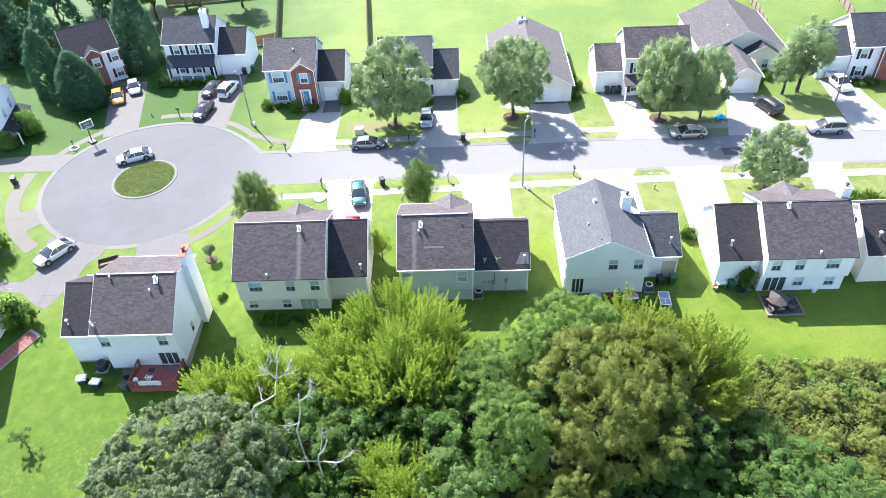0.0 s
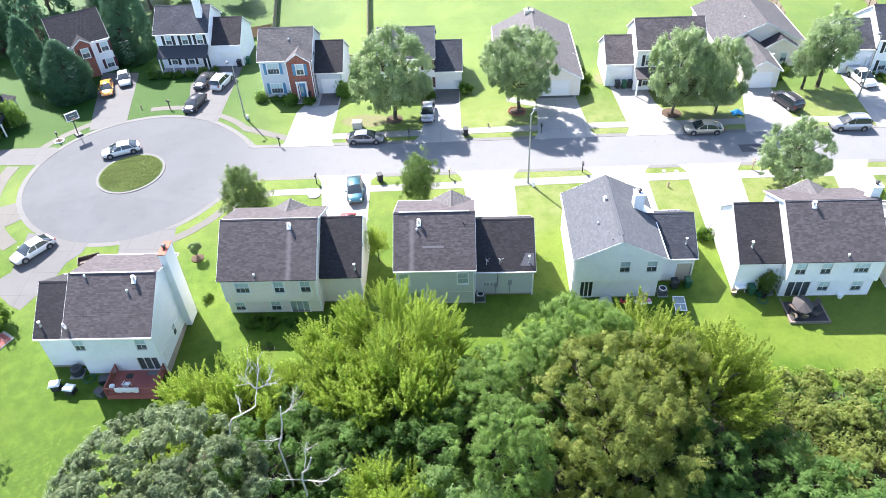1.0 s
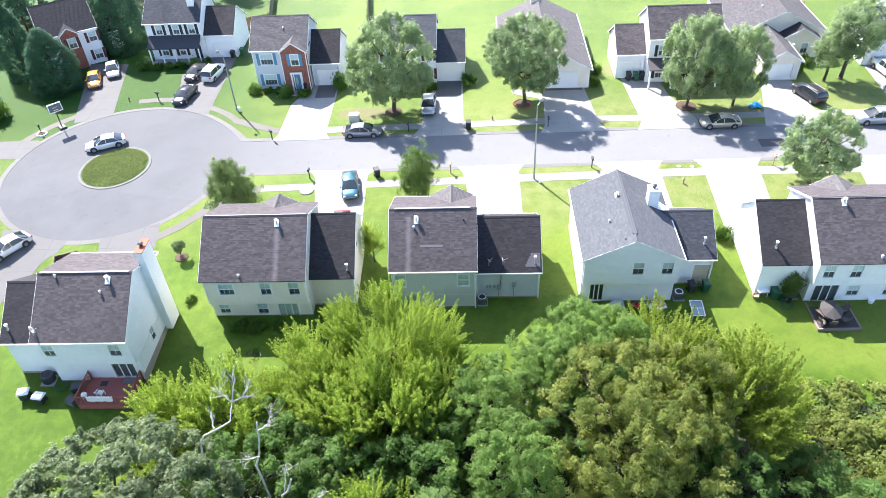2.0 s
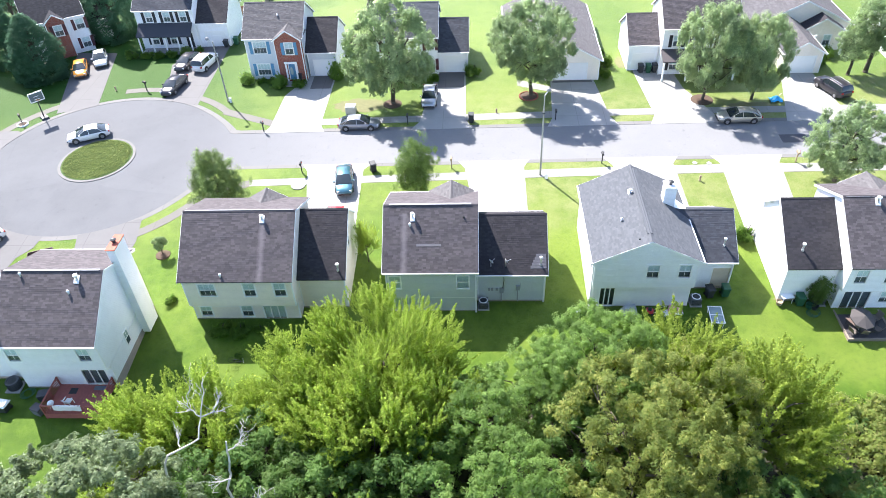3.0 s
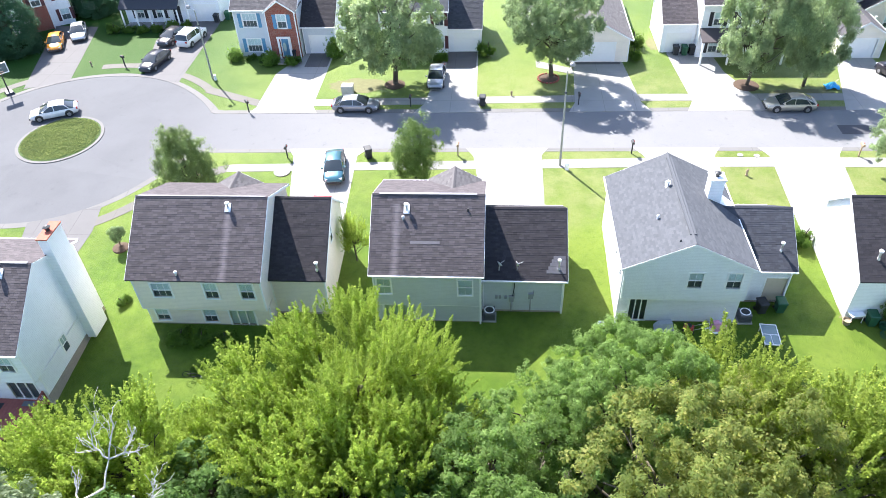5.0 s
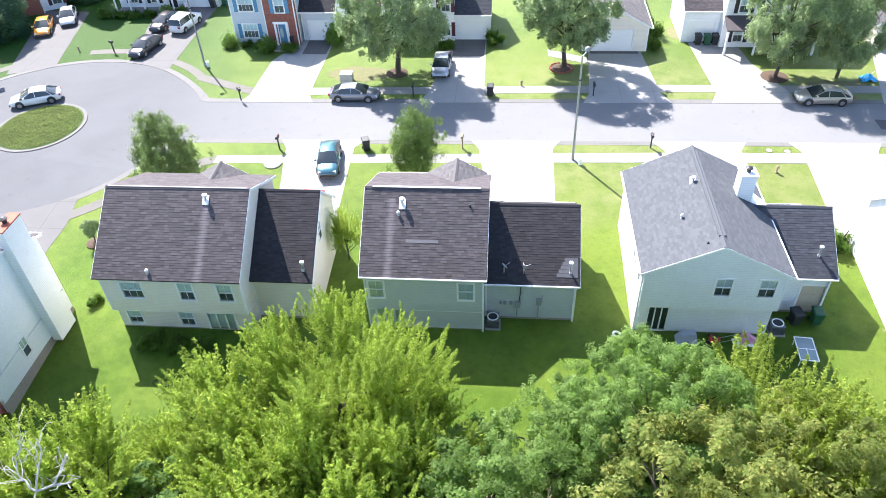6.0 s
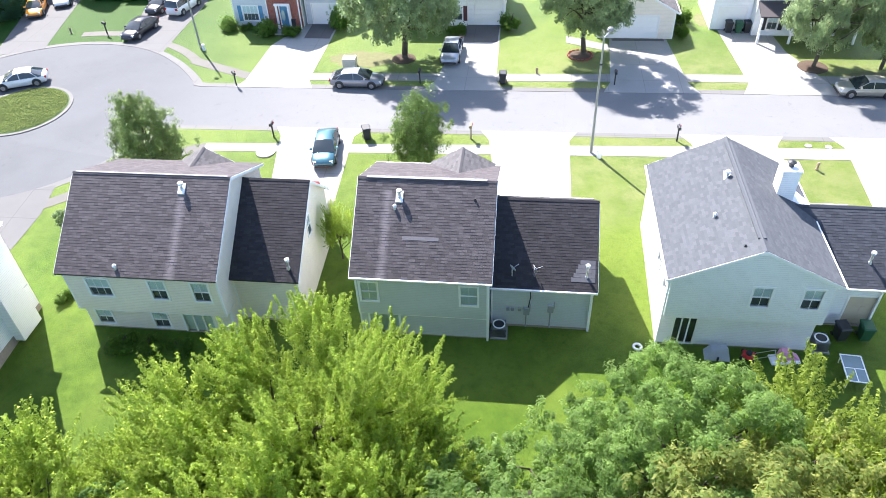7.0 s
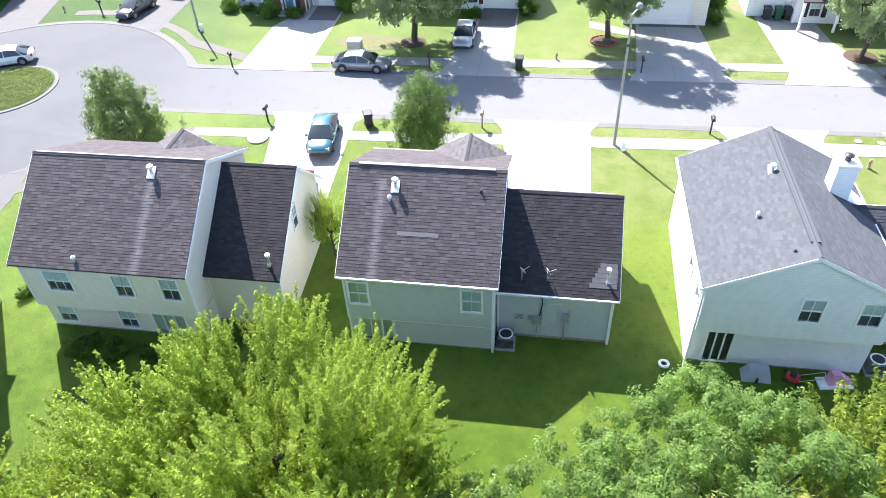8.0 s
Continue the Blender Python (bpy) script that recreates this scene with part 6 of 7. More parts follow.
    for sx in (-1.42 if kind != "pickup" else -1.6, 1.42):
        for sy in (-1, 1):
            w = part("wheel", Mesh().ring((sx, sy * 0.70, 0.33), (0, sy, 0), [(0, 0.29), (0.03, 0.33), (0.2, 0.33), (0.225, 0.29)], 16), RUBBER, o)
            part("rim", Mesh().ring((sx, sy * 0.90, 0.33), (0, sy, 0), [(0, 0.21), (0.03, 0.2), (0.035, 0.06)], 12), RIM, w)
            part("wheel_arch", Mesh().ring((sx, sy * 0.72, 0.37), (0, sy, 0), [(0, 0.4), (0.172, 0.4), (0.178, 0.37)], 16), DARK, o)
    for sy in (-1, 1):
        part("headlight", Mesh().box(2.02, 2.24, sy * 0.6 - 0.14, sy * 0.6 + 0.14, belt - 0.42 + tall * 0.3, belt - 0.24 + tall * 0.25, 0.03), LENS, o)
        part("taillight", Mesh().box(back - 0.03, back + 0.12, sy * 0.66 - 0.13, sy * 0.66 + 0.13, belt - 0.26, belt - 0.08, 0.02), TAIL, o)
        part("side_mirror", Mesh().box(0.78, 0.95, sy * 0.98 - 0.1, sy * 0.98 + 0.1, belt, belt + 0.14, 0.03), paint, o)
    part("bumper", Mesh().box(2.1, 2.4, -0.62, 0.62, 0.3, 0.45, 0.04), DARK, o)
    if kind == "pickup":
        bed = Mesh()
        for q in ((back + 0.15, -1.0, -0.85, -0.75), (back + 0.15, -1.0, 0.75, 0.85)):
            bed.box(q[0], q[1], q[2], q[3], belt, belt + 0.16)
        bed.box(back + 0.05, back + 0.14, -0.85, 0.85, belt, belt + 0.16)
        part("bed_rail", bed, paint, o)
    if kind in ("van", "suv"):
        for sy in (-1, 1):
            part("roof_rail", Mesh().box(-1.6, 0.2, sy * 0.55 - 0.02, sy * 0.55 + 0.02, roof + 0.05, roof + 0.1), METAL, o)
    return o


RIM = plain("wheel_rim", (0.3, 0.3, 0.31), 0.4, 0.6)
CARGLASS = plain("car_glass", (0.02, 0.028, 0.032), 0.05, var=0.05, spec=0.8)
LENS = plain("headlight_lens", (0.7, 0.72, 0.74), 0.1, 0.2)
TAIL = plain("taillight_lens", (0.35, 0.02, 0.02), 0.2)
P_WHITE = car_paint("paint_white", (0.68, 0.68, 0.68), 0.0)
P_SILVER = car_paint("paint_silver", (0.38, 0.4, 0.43), 0.4)
P_GREY = car_paint("paint_grey", (0.24, 0.25, 0.28), 0.5)
P_BLACK = car_paint("paint_black", (0.012, 0.014, 0.022), 0.0)
P_TEAL = car_paint("paint_blue", (0.05, 0.15, 0.19), 0.5)
P_GOLD = car_paint("paint_gold", (0.40, 0.38, 0.33), 0.5)
P_ORANGE = car_paint("paint_orange", (0.75, 0.28, 0.02), 0.0)
P_PLUM = car_paint("paint_plum", (0.02, 0.018, 0.024), 0.0)
P_RED = car_paint("paint_red", (0.5, 0.03, 0.04), 0.0)

car(-42.0, 83.9, 204, P_WHITE, "sedan", "white sedan parked beside the grass island", -0.015)
car(-50.3, 100.7, -68, P_ORANGE, "coupe", "orange coupe parked on the concrete driveway")
car(-48.8, 103.6, -66, P_WHITE, "sedan", "white sedan parked on the concrete driveway")
car(-35.8, 95.4, -100, P_BLACK, "sedan", "black sedan at the foot of the driveway")
car(-36.2, 102.0, -102, P_PLUM, "sedan", "dark sedan parked on the driveway")
car(-33.6, 101.6, 78, P_WHITE, "suv", "white sport utility car parked on the driveway")
car(-11.0, 85.2, 0, P_GREY, "sedan", "grey sedan parked along the kerb", -0.015)
car(-3.3, 91.2, -90, P_SILVER, "sedan", "silver sedan parked on the driveway")
car(-11.1, 74.1, -82, P_TEAL, "sedan", "blue metallic sedan parked on the driveway")
car(-11.5, 67.6, -94, P_RED, "sedan", "red car parked before the garage")
car(31.2, 85.3, 180, P_GOLD, "sedan", "champagne sedan parked along the kerb", -0.015)
car(43.5, 91.4, 110, P_PLUM, "suv", "dark sport utility car parked on the driveway")
car(49.0, 85.3, 180, P_SILVER, "van", "silver minivan parked along the kerb", -0.015)
car(55.4, 97.0, -82, P_WHITE, "pickup", "white pickup truck parked on the driveway")
car(-45.1, 65.4, 236, P_WHITE, "sedan", "white sedan parked on the driveway by the cul-de-sac")


# ---- street furniture ----
def street_lamp(x, y, h, turn, label):
    o = base("street_lamp", pose(x, y, gz(y), 0, 0, turn), label, "street lamp", "street lamps")
    m = Mesh().rod((0, 0, -0.1), (0.0, 0, h), 0.11, 0.06, 10)
    part("pole", m, plain("weathered_pole", (0.27, 0.275, 0.24), 0.7), o)
    part("collar", Mesh().ring((0, 0, h * 0.78), (0, 0, 1), [(0, 0.11), (0.06, 0.13), (0.12, 0.1)], 10), DARK, o)
    part("arm", Mesh().rod((0, 0, h - 0.05), (0.35, 0.35, h + 0.25), 0.045, 0.04), METAL, o)
    part("lamp_head", Mesh().ring((0.4, 0.4, h + 0.18), (0, 0, 1), [(0, 0.1), (0.05, 0.2), (0.16, 0.23), (0.3, 0.16), (0.36, 0.05)], 12), plain("lamp_head_grey", (0.22, 0.22, 0.22), 0.4), o)
    return o


street_lamp(8.75, 75.25, 9.0, 0, "tall grey street lamp with a small lamp head")
street_lamp(-28.0, 91.85, 7.7, 135, "tall grey street lamp with a small lamp head")
street_lamp(53.2, 92.6, 8.6, 160, "tall grey street lamp with a small lamp head")


def mailbox(x, y, turn, wood=False):
    o = base("mailbox", pose(x, y, gz(y), 0, 0, turn), "wooden mailbox post in the grass strip" if wood else "black mailbox on a post in the grass strip", "mailbox", "mailboxes")
    part("post", Mesh().box(-0.05, 0.05, -0.05, 0.05, -0.1, 1.15), SOIL if wood else DARK, o)
    m = Mesh()
    n = 7
    prof = [(-0.11, 0.0)] + [(-0.11 * math.cos(math.pi * i / n), 0.12 + 0.11 * math.sin(math.pi * i / n)) for i in range(n + 1)] + [(0.11, 0.0)]
    for (a, b), (c, d) in zip(prof, prof[1:]):
        m.face((a, -0.28, 1.1 + b), (c, -0.28, 1.1 + d), (c, 0.28, 1.1 + d), (a, 0.28, 1.1 + b))
    m.face(*[(a, -0.28, 1.1 + b) for a, b in reversed(prof)]).face(*[(a, 0.28, 1.1 + b) for a, b in prof])
    m.box(-0.11, 0.11, -0.28, 0.28, 1.09, 1.11)
    part("box", m, SOIL if wood else DARK, o)
    part("flag", Mesh().box(0.115, 0.13, -0.02, 0.1, 1.2, 1.35), TAIL, o)


for x, y, t, w in ((-15.9, 76.2, 0, 0), (-0.3, 76.7, 0, 1), (15.2, 77.2, 0, 0), (-21.9, 84.6, 40, 0), (-5.5, 85.6, 0, 0), (11.2, 86.0, 0, 0), (-39.3, 95.0, 60, 0), (-51.7, 87.3, 40, 0), (34.6, 76.9, 0, 1), (-24.8, 71.2, 30, 1)):
    mailbox(x, y, t, w)


def wheeled_bin(x, y, turn, mat, label):
    o = base("trash_bin", pose(x, y, gz(y), 0, 0, turn), label, "trash bin", "wheeled bins")
    m = Mesh().hexa([(-.24, -.28, .06), (.24, -.28, .06), (.24, .28, .06), (-.24, .28, .06), (-.3, -.36, 1.0), (.3, -.36, 1.0), (.3, .36, 1.0), (-.3, .36, 1.0)])
    m.box(-.33, .33, -.39, .39, .94, 1.0)
    part("body", m, mat, o)
    part("lid", Mesh().hexa([(-.33, -.4, 1.002), (.33, -.4, 1.002), (.33, .42, 1.002), (-.33, .42, 1.002), (-.28, -.34, 1.07), (.28, -.34, 1.07), (.28, .38, 1.1), (-.28, .38, 1.1)]), mat, o)
    part("handle", Mesh().rod((-.28, .47, .98), (.28, .47, .98), .025), mat, o)
    for s in (-1, 1):
        part("wheel", Mesh().ring((s * .26, .3, .12), (s, 0, 0), [(0, .12), (.06, .12)], 12), RUBBER, o)


BIN_GREEN = plain("bin_green", (0.02, 0.09, 0.045), 0.5)
for x, y, t, c in ((-8.4, 76.3, 20, 0), (1.7, 85.9, 0, 0), (22.6, 97.2, 0, 0), (23.5, 97.15, 0, 1), (24.3, 97.2, 0, 0), (-32.4, 107.4, 0, 0), (-31.2, 108.2, 0, 1), (-56.0, 79.0, 20, 0), (-20.0, 97.0, 0, 0), (23.1, 59.0, 0, 1), (21.8, 58.9, 10, 0), (28.9, 58.0, 0, 1)):
    wheeled_bin(x, y, t, BIN_GREEN if c else DARK, "dark green wheeled bin beside the wall" if c else "black wheeled trash bin with closed lid")

o = base("basketball_hoop", pose(-49.4, 88.4, 0, 0, 0, 45), "portable basketball hoop beside the kerb", "basketball hoop")
part("base", Mesh().box(-.45, .45, -.3, .8, 0, .25, .1), DARK, o)
part("pole", Mesh().rod((0, .4, .1), (0, 0, 3.0), .07, .06, 8), DARK, o)
part("backboard", Mesh().box(-.75, .75, -.3, -.27, 2.6, 3.55), plain("backboard_clear", (0.1, 0.13, 0.13), 0.5), o, "dim clear backboard")
part("backboard_frame", Mesh().box(-.82, .82, -.34, -.26, 3.55, 3.66).box(-.82, .82, -.34, -.26, 2.5, 2.6).box(-.82, -.73, -.34, -.26, 2.6, 3.55).box(.73, .82, -.34, -.26, 2.6, 3.55).box(-.28, .28, -.33, -.305, 2.75, 2.8).box(-.28, .28, -.33, -.305, 3.1, 3.15), TRIM, o, "white backboard frame")
part("rim", Mesh().ring((0, -.6, 2.75), (0, 0, 1), [(0, .23), (.025, .25), (.05, .23)], 14, False), P_ORANGE, o)
part("arm", Mesh().rod((0, 0, 2.95), (0, -.27, 2.95), .04), DARK, o)
o = base("utility_box", pose(-12.4, 88.6, 0), "tan steel utility box on the lawn", "utility box")
part("cabinet", Mesh().box(-.6, .6, -.45, .45, 0, .85, .02), plain("utility_tan", (0.50, 0.48, 0.42), 0.6), o)
part("lid", Mesh().box(-.64, .64, -.49, .49, .851, .93, .05), plain("utility_tan", (0.5, 0.48, 0.42)), o)
for x, y in ((9.3, 74.6), (-27.6, 91.6)):
    o = base("utility_pedestal", pose(x, y, gz(y), 0, 0, 20), "small white utility pedestal beside the lamp pole", "utility box")
    part("cabinet", Mesh().box(-.14, .14, -.12, .12, -.05, .55, .02), TRIM, o)
    part("cap", Mesh().box(-.16, .16, -.14, .14, .551, .62, .03), TRIM, o)
for x, y in ((4.6, 87.9), (24.4, 74.0), (-43.4, 95.2)):
    o = base("fire_hydrant" if x > 20 else "water_spigot", pose(x, y, gz(y)), "small metal standpipe in the lawn", "standpipe")
    part("barrel", Mesh().ring((0, 0, -.05), (0, 0, 1), [(0, .12), (.08, .12), (.1, .08), (.5, .08), (.52, .11), (.6, .08), (.64, .02)], 10), SOIL, o)
    part("outlet", Mesh().rod((-.13, 0, .38), (.13, 0, .38), .045), SOIL, o)

m = Mesh()
rng = random.Random(8)
g = 9
pts = [[(36.6 + (i - 4) * 0.17, 89.5 + (j - 4) * 0.14, gz(89.5) + 0.03 + max(0, 0.55 - 0.12 * math.hypot(i - 4, j - 4)) + rng.uniform(0, 0.16)) for j in range(g)] for i in range(g)]
for i in range(g - 1):
    for j in range(g - 1):
        m.face(pts[i][j], pts[i + 1][j], pts[i + 1][j + 1], pts[i][j + 1])
ob = tagged(new("tarpaulin", m.data("tarpaulin", plain("tarp_blue", (0.02, 0.32, 0.62), 0.35))), "crumpled bright blue tarpaulin on the lawn", "tarpaulin")
part("cord", Mesh().rod((35.9, 89.0, 0.03), (37.3, 90.1, 0.6), 0.015), TRIM, ob)


# ---- yards ----
def ac_unit(x, y, r=0.42):
    o = base("air_conditioner", pose(x, y, gz(y)), "grey outdoor air conditioning unit beside the wall", "air conditioner", "air conditioners")
    part("pad", Mesh().box(-.5, .5, -.5, .5, -.1, .06), CONCRETE, o)
    c = part("casing", Mesh().box(-.4, .4, -.4, .4, .061, .75, .02), plain("ac_grey", (0.16, 0.165, 0.165), 0.6), o)
    for i in range(7):
        part("louvre", Mesh().box(-.41, .41, -.405, -.395, .14 + i * .08, .17 + i * .08), DARK, c)
    part("fan_ring", Mesh().ring((0, 0, .751), (0, 0, 1), [(0, .37), (.03, .37), (.03, .3), (.0, .3)], 18, False), TRIM, o)
    part("fan", Mesh().ring((0, 0, .752), (0, 0, 1), [(0, .29), (.012, .29), (.03, .08)], 14), DARK, o)


for x, y in ((2.85, 57.9), (20.5, 58.2), (30.5, 58.2)):
    ac_unit(x, y)
o = base("air_conditioner", pose(-34.2, 49.7, gz(49.7)), "round dark grey outdoor air conditioning unit on the grass", "air conditioner", "air conditioners")
part("pad", Mesh().box(-.6, .6, -.6, .6, -.1, .06), CONCRETE, o)
c = part("casing", Mesh().ring((0, 0, .061), (0, 0, 1), [(0, .5), (.05, .53), (.72, .53), (.8, .5), (.8, .42), (.74, .4), (.72, .1)], 22), plain("ac_dark", (0.065, 0.07, 0.08), 0.55), o, "ribbed dark round casing")
for k in range(22):
    a = k * math.pi / 11
    part("rib", Mesh().box(.53, .55, -.02, .02, .12, .8), DARK, c).matrix_basis = pose(0, 0, 0, 0, 0, math.degrees(a))
part("fan", Mesh().ring((0, 0, .8), (0, 0, 1), [(0, .34), (.012, .34), (.04, .08)], 14), DARK, o)

# red deck behind the white house
RED = plain("deck_red", (0.30, 0.095, 0.08), 0.7, var=0.25, scale=5)
o = base("deck", pose(-30.35, 46.9, 0), "red-stained wooden deck with railing behind the house", "deck")
DECK_W, DECK_D = 4.42, 2.78
for i in range(17):
    part("board", Mesh().box(i * .26, i * .26 + .246, 0, DECK_D, -1.62, -1.57), RED, o)
part("fascia", Mesh().box(-.04, DECK_W + .04, -.04, -.005, -2.1, -1.56).box(-.04, -.005, 0, DECK_D, -2.1, -1.56), RED, o)
for u, v in ((0, 0), (1.47, 0), (2.95, 0), (DECK_W, 0), (0, 1.4), (0, 2.7), (DECK_W, 1.4), (DECK_W, 2.7)):
    part("post", Mesh().box(u - .05, u + .05, v - .05, v + .05, -2.3, -.6), RED, o)
for a in ((0.05, DECK_W - .05, -.04, .04), (-.04, .04, 0.05, 2.65), (DECK_W - .04, DECK_W + .04, 0.05, 2.65)):
    part("rail", Mesh().box(a[0], a[1], a[2], a[3], -.7, -.62), RED, o)
for i in range(1, 21):
    part("baluster", Mesh().box(i * .21 - .02, i * .21 + .02, -.02, .02, -1.57, -.7), RED, o)
    for u in (0.0, DECK_W):
        part("baluster", Mesh().box(u - .02, u + .02, i * .13 - .02, i * .13 + .02, -1.57, -.7), RED, o)
for x, y, t, c in ((-31.3, 48.7, 12, (0.03, 0.035, 0.04)), (-31.2, 47.4, -20, (0.1, 0.11, 0.13))):
    o = base("storage_tote", pose(x, y, gz(y), 0, 0, t), "dark plastic storage tote on the grass beside the deck", "storage box", "storage totes")
    part("body", Mesh().box(-.38, .38, -.3, .3, 0, .62, -.04), plain("tote_%d" % round(c[0] * 100), c, 0.5), o)
    part("lid", Mesh().box(-.44, .44, -.36, .36, .621, .7, .04), plain("tote_lid", (0.06, 0.06, 0.07), 0.5), o)


def garden_chair(x, y, z, turn):
    o = base("garden_chair", pose(x, y, z, 0, 0, turn), "white plastic garden chair on the deck", "chair")
    part("seat", Mesh().box(-.25, .25, -.24, .24, .4, .44), TRIM, o)
    part("backrest", Mesh().hexa([(-.25, .2, .44), (.25, .2, .44), (.25, .24, .44), (-.25, .24, .44), (-.2, .34, .88), (.2, .34, .88), (.2, .38, .88), (-.2, .38, .88)]), TRIM, o)
    for s in (-1, 1):
        part("armrest", Mesh().box(s * .27 - .03, s * .27 + .03, -.2, .26, .6, .64), TRIM, o)
        for v in (-.21, .21):
            part("leg", Mesh().rod((s * .24, v, .0), (s * .22, v, .42), .025), TRIM, o)


garden_chair(-28.75, 47.75, -1.57, 170)
m = Mesh().box(-29.35, -28.75, 48.75, 49.3, -1.566, -1.552)
tagged(new("door_mat", m.data("door_mat", DARK)), "dark rubber mat lying on the deck", "mat")
m = Mesh().box(-27.5, -26.6, 49.1, 49.5, -1.566, -1.545)
tagged(new("door_mat", m.data("door_mat_grey", plain("mat_grey", (0.16, 0.17, 0.18), 0.9))), "grey mat before the sliding door", "mat")
m, rng = Mesh(), random.Random(31)
drop = [(0.075, -0.98), (0.07, -0.8), (0.06, -0.62), (0.0, -0.6), (-0.06, -0.62), (-0.08, -0.85), (-0.09, -1.05)]
rows = [[(-29.4 + i * 0.24, 46.9 + v + rng.uniform(-0.012, 0.012), z + rng.uniform(-0.02, 0.02) - 0.05 * (i % 3) * (k in (0, 6))) for k, (v, z) in enumerate(drop)] for i in range(10)]
for r0, r1 in zip(rows, rows[1:]):
    for k in range(6):
        m.face(r0[k], r1[k], r1[k + 1], r0[k + 1])
tagged(new("towel", m.data("towel", plain("towel_white", (0.75, 0.72, 0.72), 0.9, var=0.1))), "long white cloth hung over the deck rail", "towel")
o = base("grill", pose(-29.85, 47.35, -1.57), "small white-lidded grill standing on the deck", "grill")
part("bowl", Mesh().ring((0, 0, .5), (0, 0, 1), [(0, .08), (.08, .22), (.18, .26), (.3, .2), (.36, .05)], 12), TRIM, o)
for a in range(3):
    part("leg", Mesh().rod((.1 * math.cos(a * 2.1), .1 * math.sin(a * 2.1), .55), (.25 * math.cos(a * 2.1), .25 * math.sin(a * 2.1), 0), .02), METAL, o)
for x, y, t in ((-35.5, 48.0, 12), (-34.0, 47.6, -8)):
    o = base("yard_cart", pose(x, y, gz(y), 0, 0, t), "dark barbecue cart with a white cover on the lawn", "barbecue", "barbecue carts")
    part("body", Mesh().box(-.35, .35, -.35, .35, .12, .8, .02), DARK, o)
    part("cover", Mesh().box(-.5, .5, -.42, .42, .801, .95, .1), TRIM, o)
    for s in (-1, 1):
        part("wheel", Mesh().ring((s * .3, .3, .12), (s, 0, 0), [(0, .12), (.06, .12)], 10), RUBBER, o)
for x, y in ((-33.0, 49.0), (29.7, 57.0)):
    o = base("garden_hose", pose(x, y, gz(y)), "coil of green garden hose in the grass", "hose")
    for k in range(3):
        part("loop", Mesh().ring((0.1 * k, 0.05 * k, 0.03 + 0.04 * k), (0, 0, 1), [(0, .45), (.03, .48), (.06, .45), (.03, .42), (0, .45)], 20, False), BIN_GREEN, o)

# brick edging by the corner house
BED = plain("paver_red", (0.26, 0.085, 0.07), 0.85, var=0.2)
o = base("brick_edging", pose(-45.2, 49.0, 0, 0, 0, 61), "sloping edge of red paving blocks with pale joints", "garden wall")
shared = Mesh().box(-.22, .22, -.11, .11, 0, .12, .012).data("paver", BED)
part("mortar_bed", Mesh().hexa([(-.3, -.2, gz(49) - .15), (5.8, -.2, gz(54) - .15), (5.8, 1.2, gz(54) - .1), (-.3, 1.2, gz(49) - .1), (-.3, -.2, gz(49) + .1), (5.8, -.2, gz(54) + .1), (5.8, 1.2, gz(54) + .34), (-.3, 1.2, gz(49) + .34)]), CONCRETE, o)
for r in range(5):
    for i in range(12):
        part("paver", shared, BED, o).matrix_basis = pose(i * .48 + .05, r * .25, gz(49.2 + i * .42) + .03 + r * .05, 10, -4)

# patio by the white house
o = base("patio", pose(31.6, 54.3, 0), "dark paved patio with a timber border", "patio")
z0 = gz(56)
part("slab", Mesh().box(0, 3.4, 0, 3.1, z0 - .3, z0 + .07), plain("patio_dark", (0.062, 0.055, 0.055), 0.85, var=0.25), o)
for a in ((-.15, 0, -.15, 3.1), (3.4, 3.55, -.15, 3.1), (0, 3.4, -.15, 0)):
    part("border", Mesh().box(a[0], a[1], a[2], a[3], z0 - .3, z0 + .12), plain("border_timber", (0.22, 0.18, 0.14), 0.85), o)
o = base("patio_table", pose(32.75, 55.65, z0 + .07, 0, 0, 25), "brown patio table under the umbrella", "table")
part("tabletop", Mesh().box(-.95, .95, -.65, .65, .7, .76, .03), plain("patio_brown", (0.14, 0.10, 0.085), 0.5), o)
for s in (-1, 1):
    for t in (-1, 1):
        part("leg", Mesh().rod((s * .8, t * .5, 0), (s * .8, t * .5, .7), .035), DARK, o)
o = base("patio_umbrella", pose(32.6, 55.15, z0 + .07, 0, 0, 20), "grey-brown patio umbrella tilted over the table", "umbrella")
part("base", Mesh().ring((0, 0, 0), (0, 0, 1), [(0, .26), (.05, .26), (.08, .06)], 14), DARK, o)
part("pole", Mesh().rod((0, 0, .06), (0, 0, 1.55), .025), METAL, o)
tilt = Matrix.Rotation(radians(16), 3, "X")
hub = Vector((0, 0, 1.6))
rim = [hub + tilt @ Vector((1.0 * math.cos(i * math.pi / 4 + .4), 1.0 * math.sin(i * math.pi / 4 + .4), -.3)) for i in range(8)]
m = Mesh()
for i in range(8):
    m.face(hub, rim[i], rim[(i + 1) % 8])
    m.face(rim[i], rim[i] - Vector((0, 0, .1)), rim[(i + 1) % 8] - Vector((0, 0, .1)), rim[(i + 1) % 8])
part("canopy", m, plain("canvas_taupe", (0.075, 0.066, 0.062), 0.85, var=0.1), o)
for i in range(8):
    part("rib", Mesh().rod(hub - Vector((0, 0, .03)), rim[i] - Vector((0, 0, .03)), .012, n=5), METAL, o)
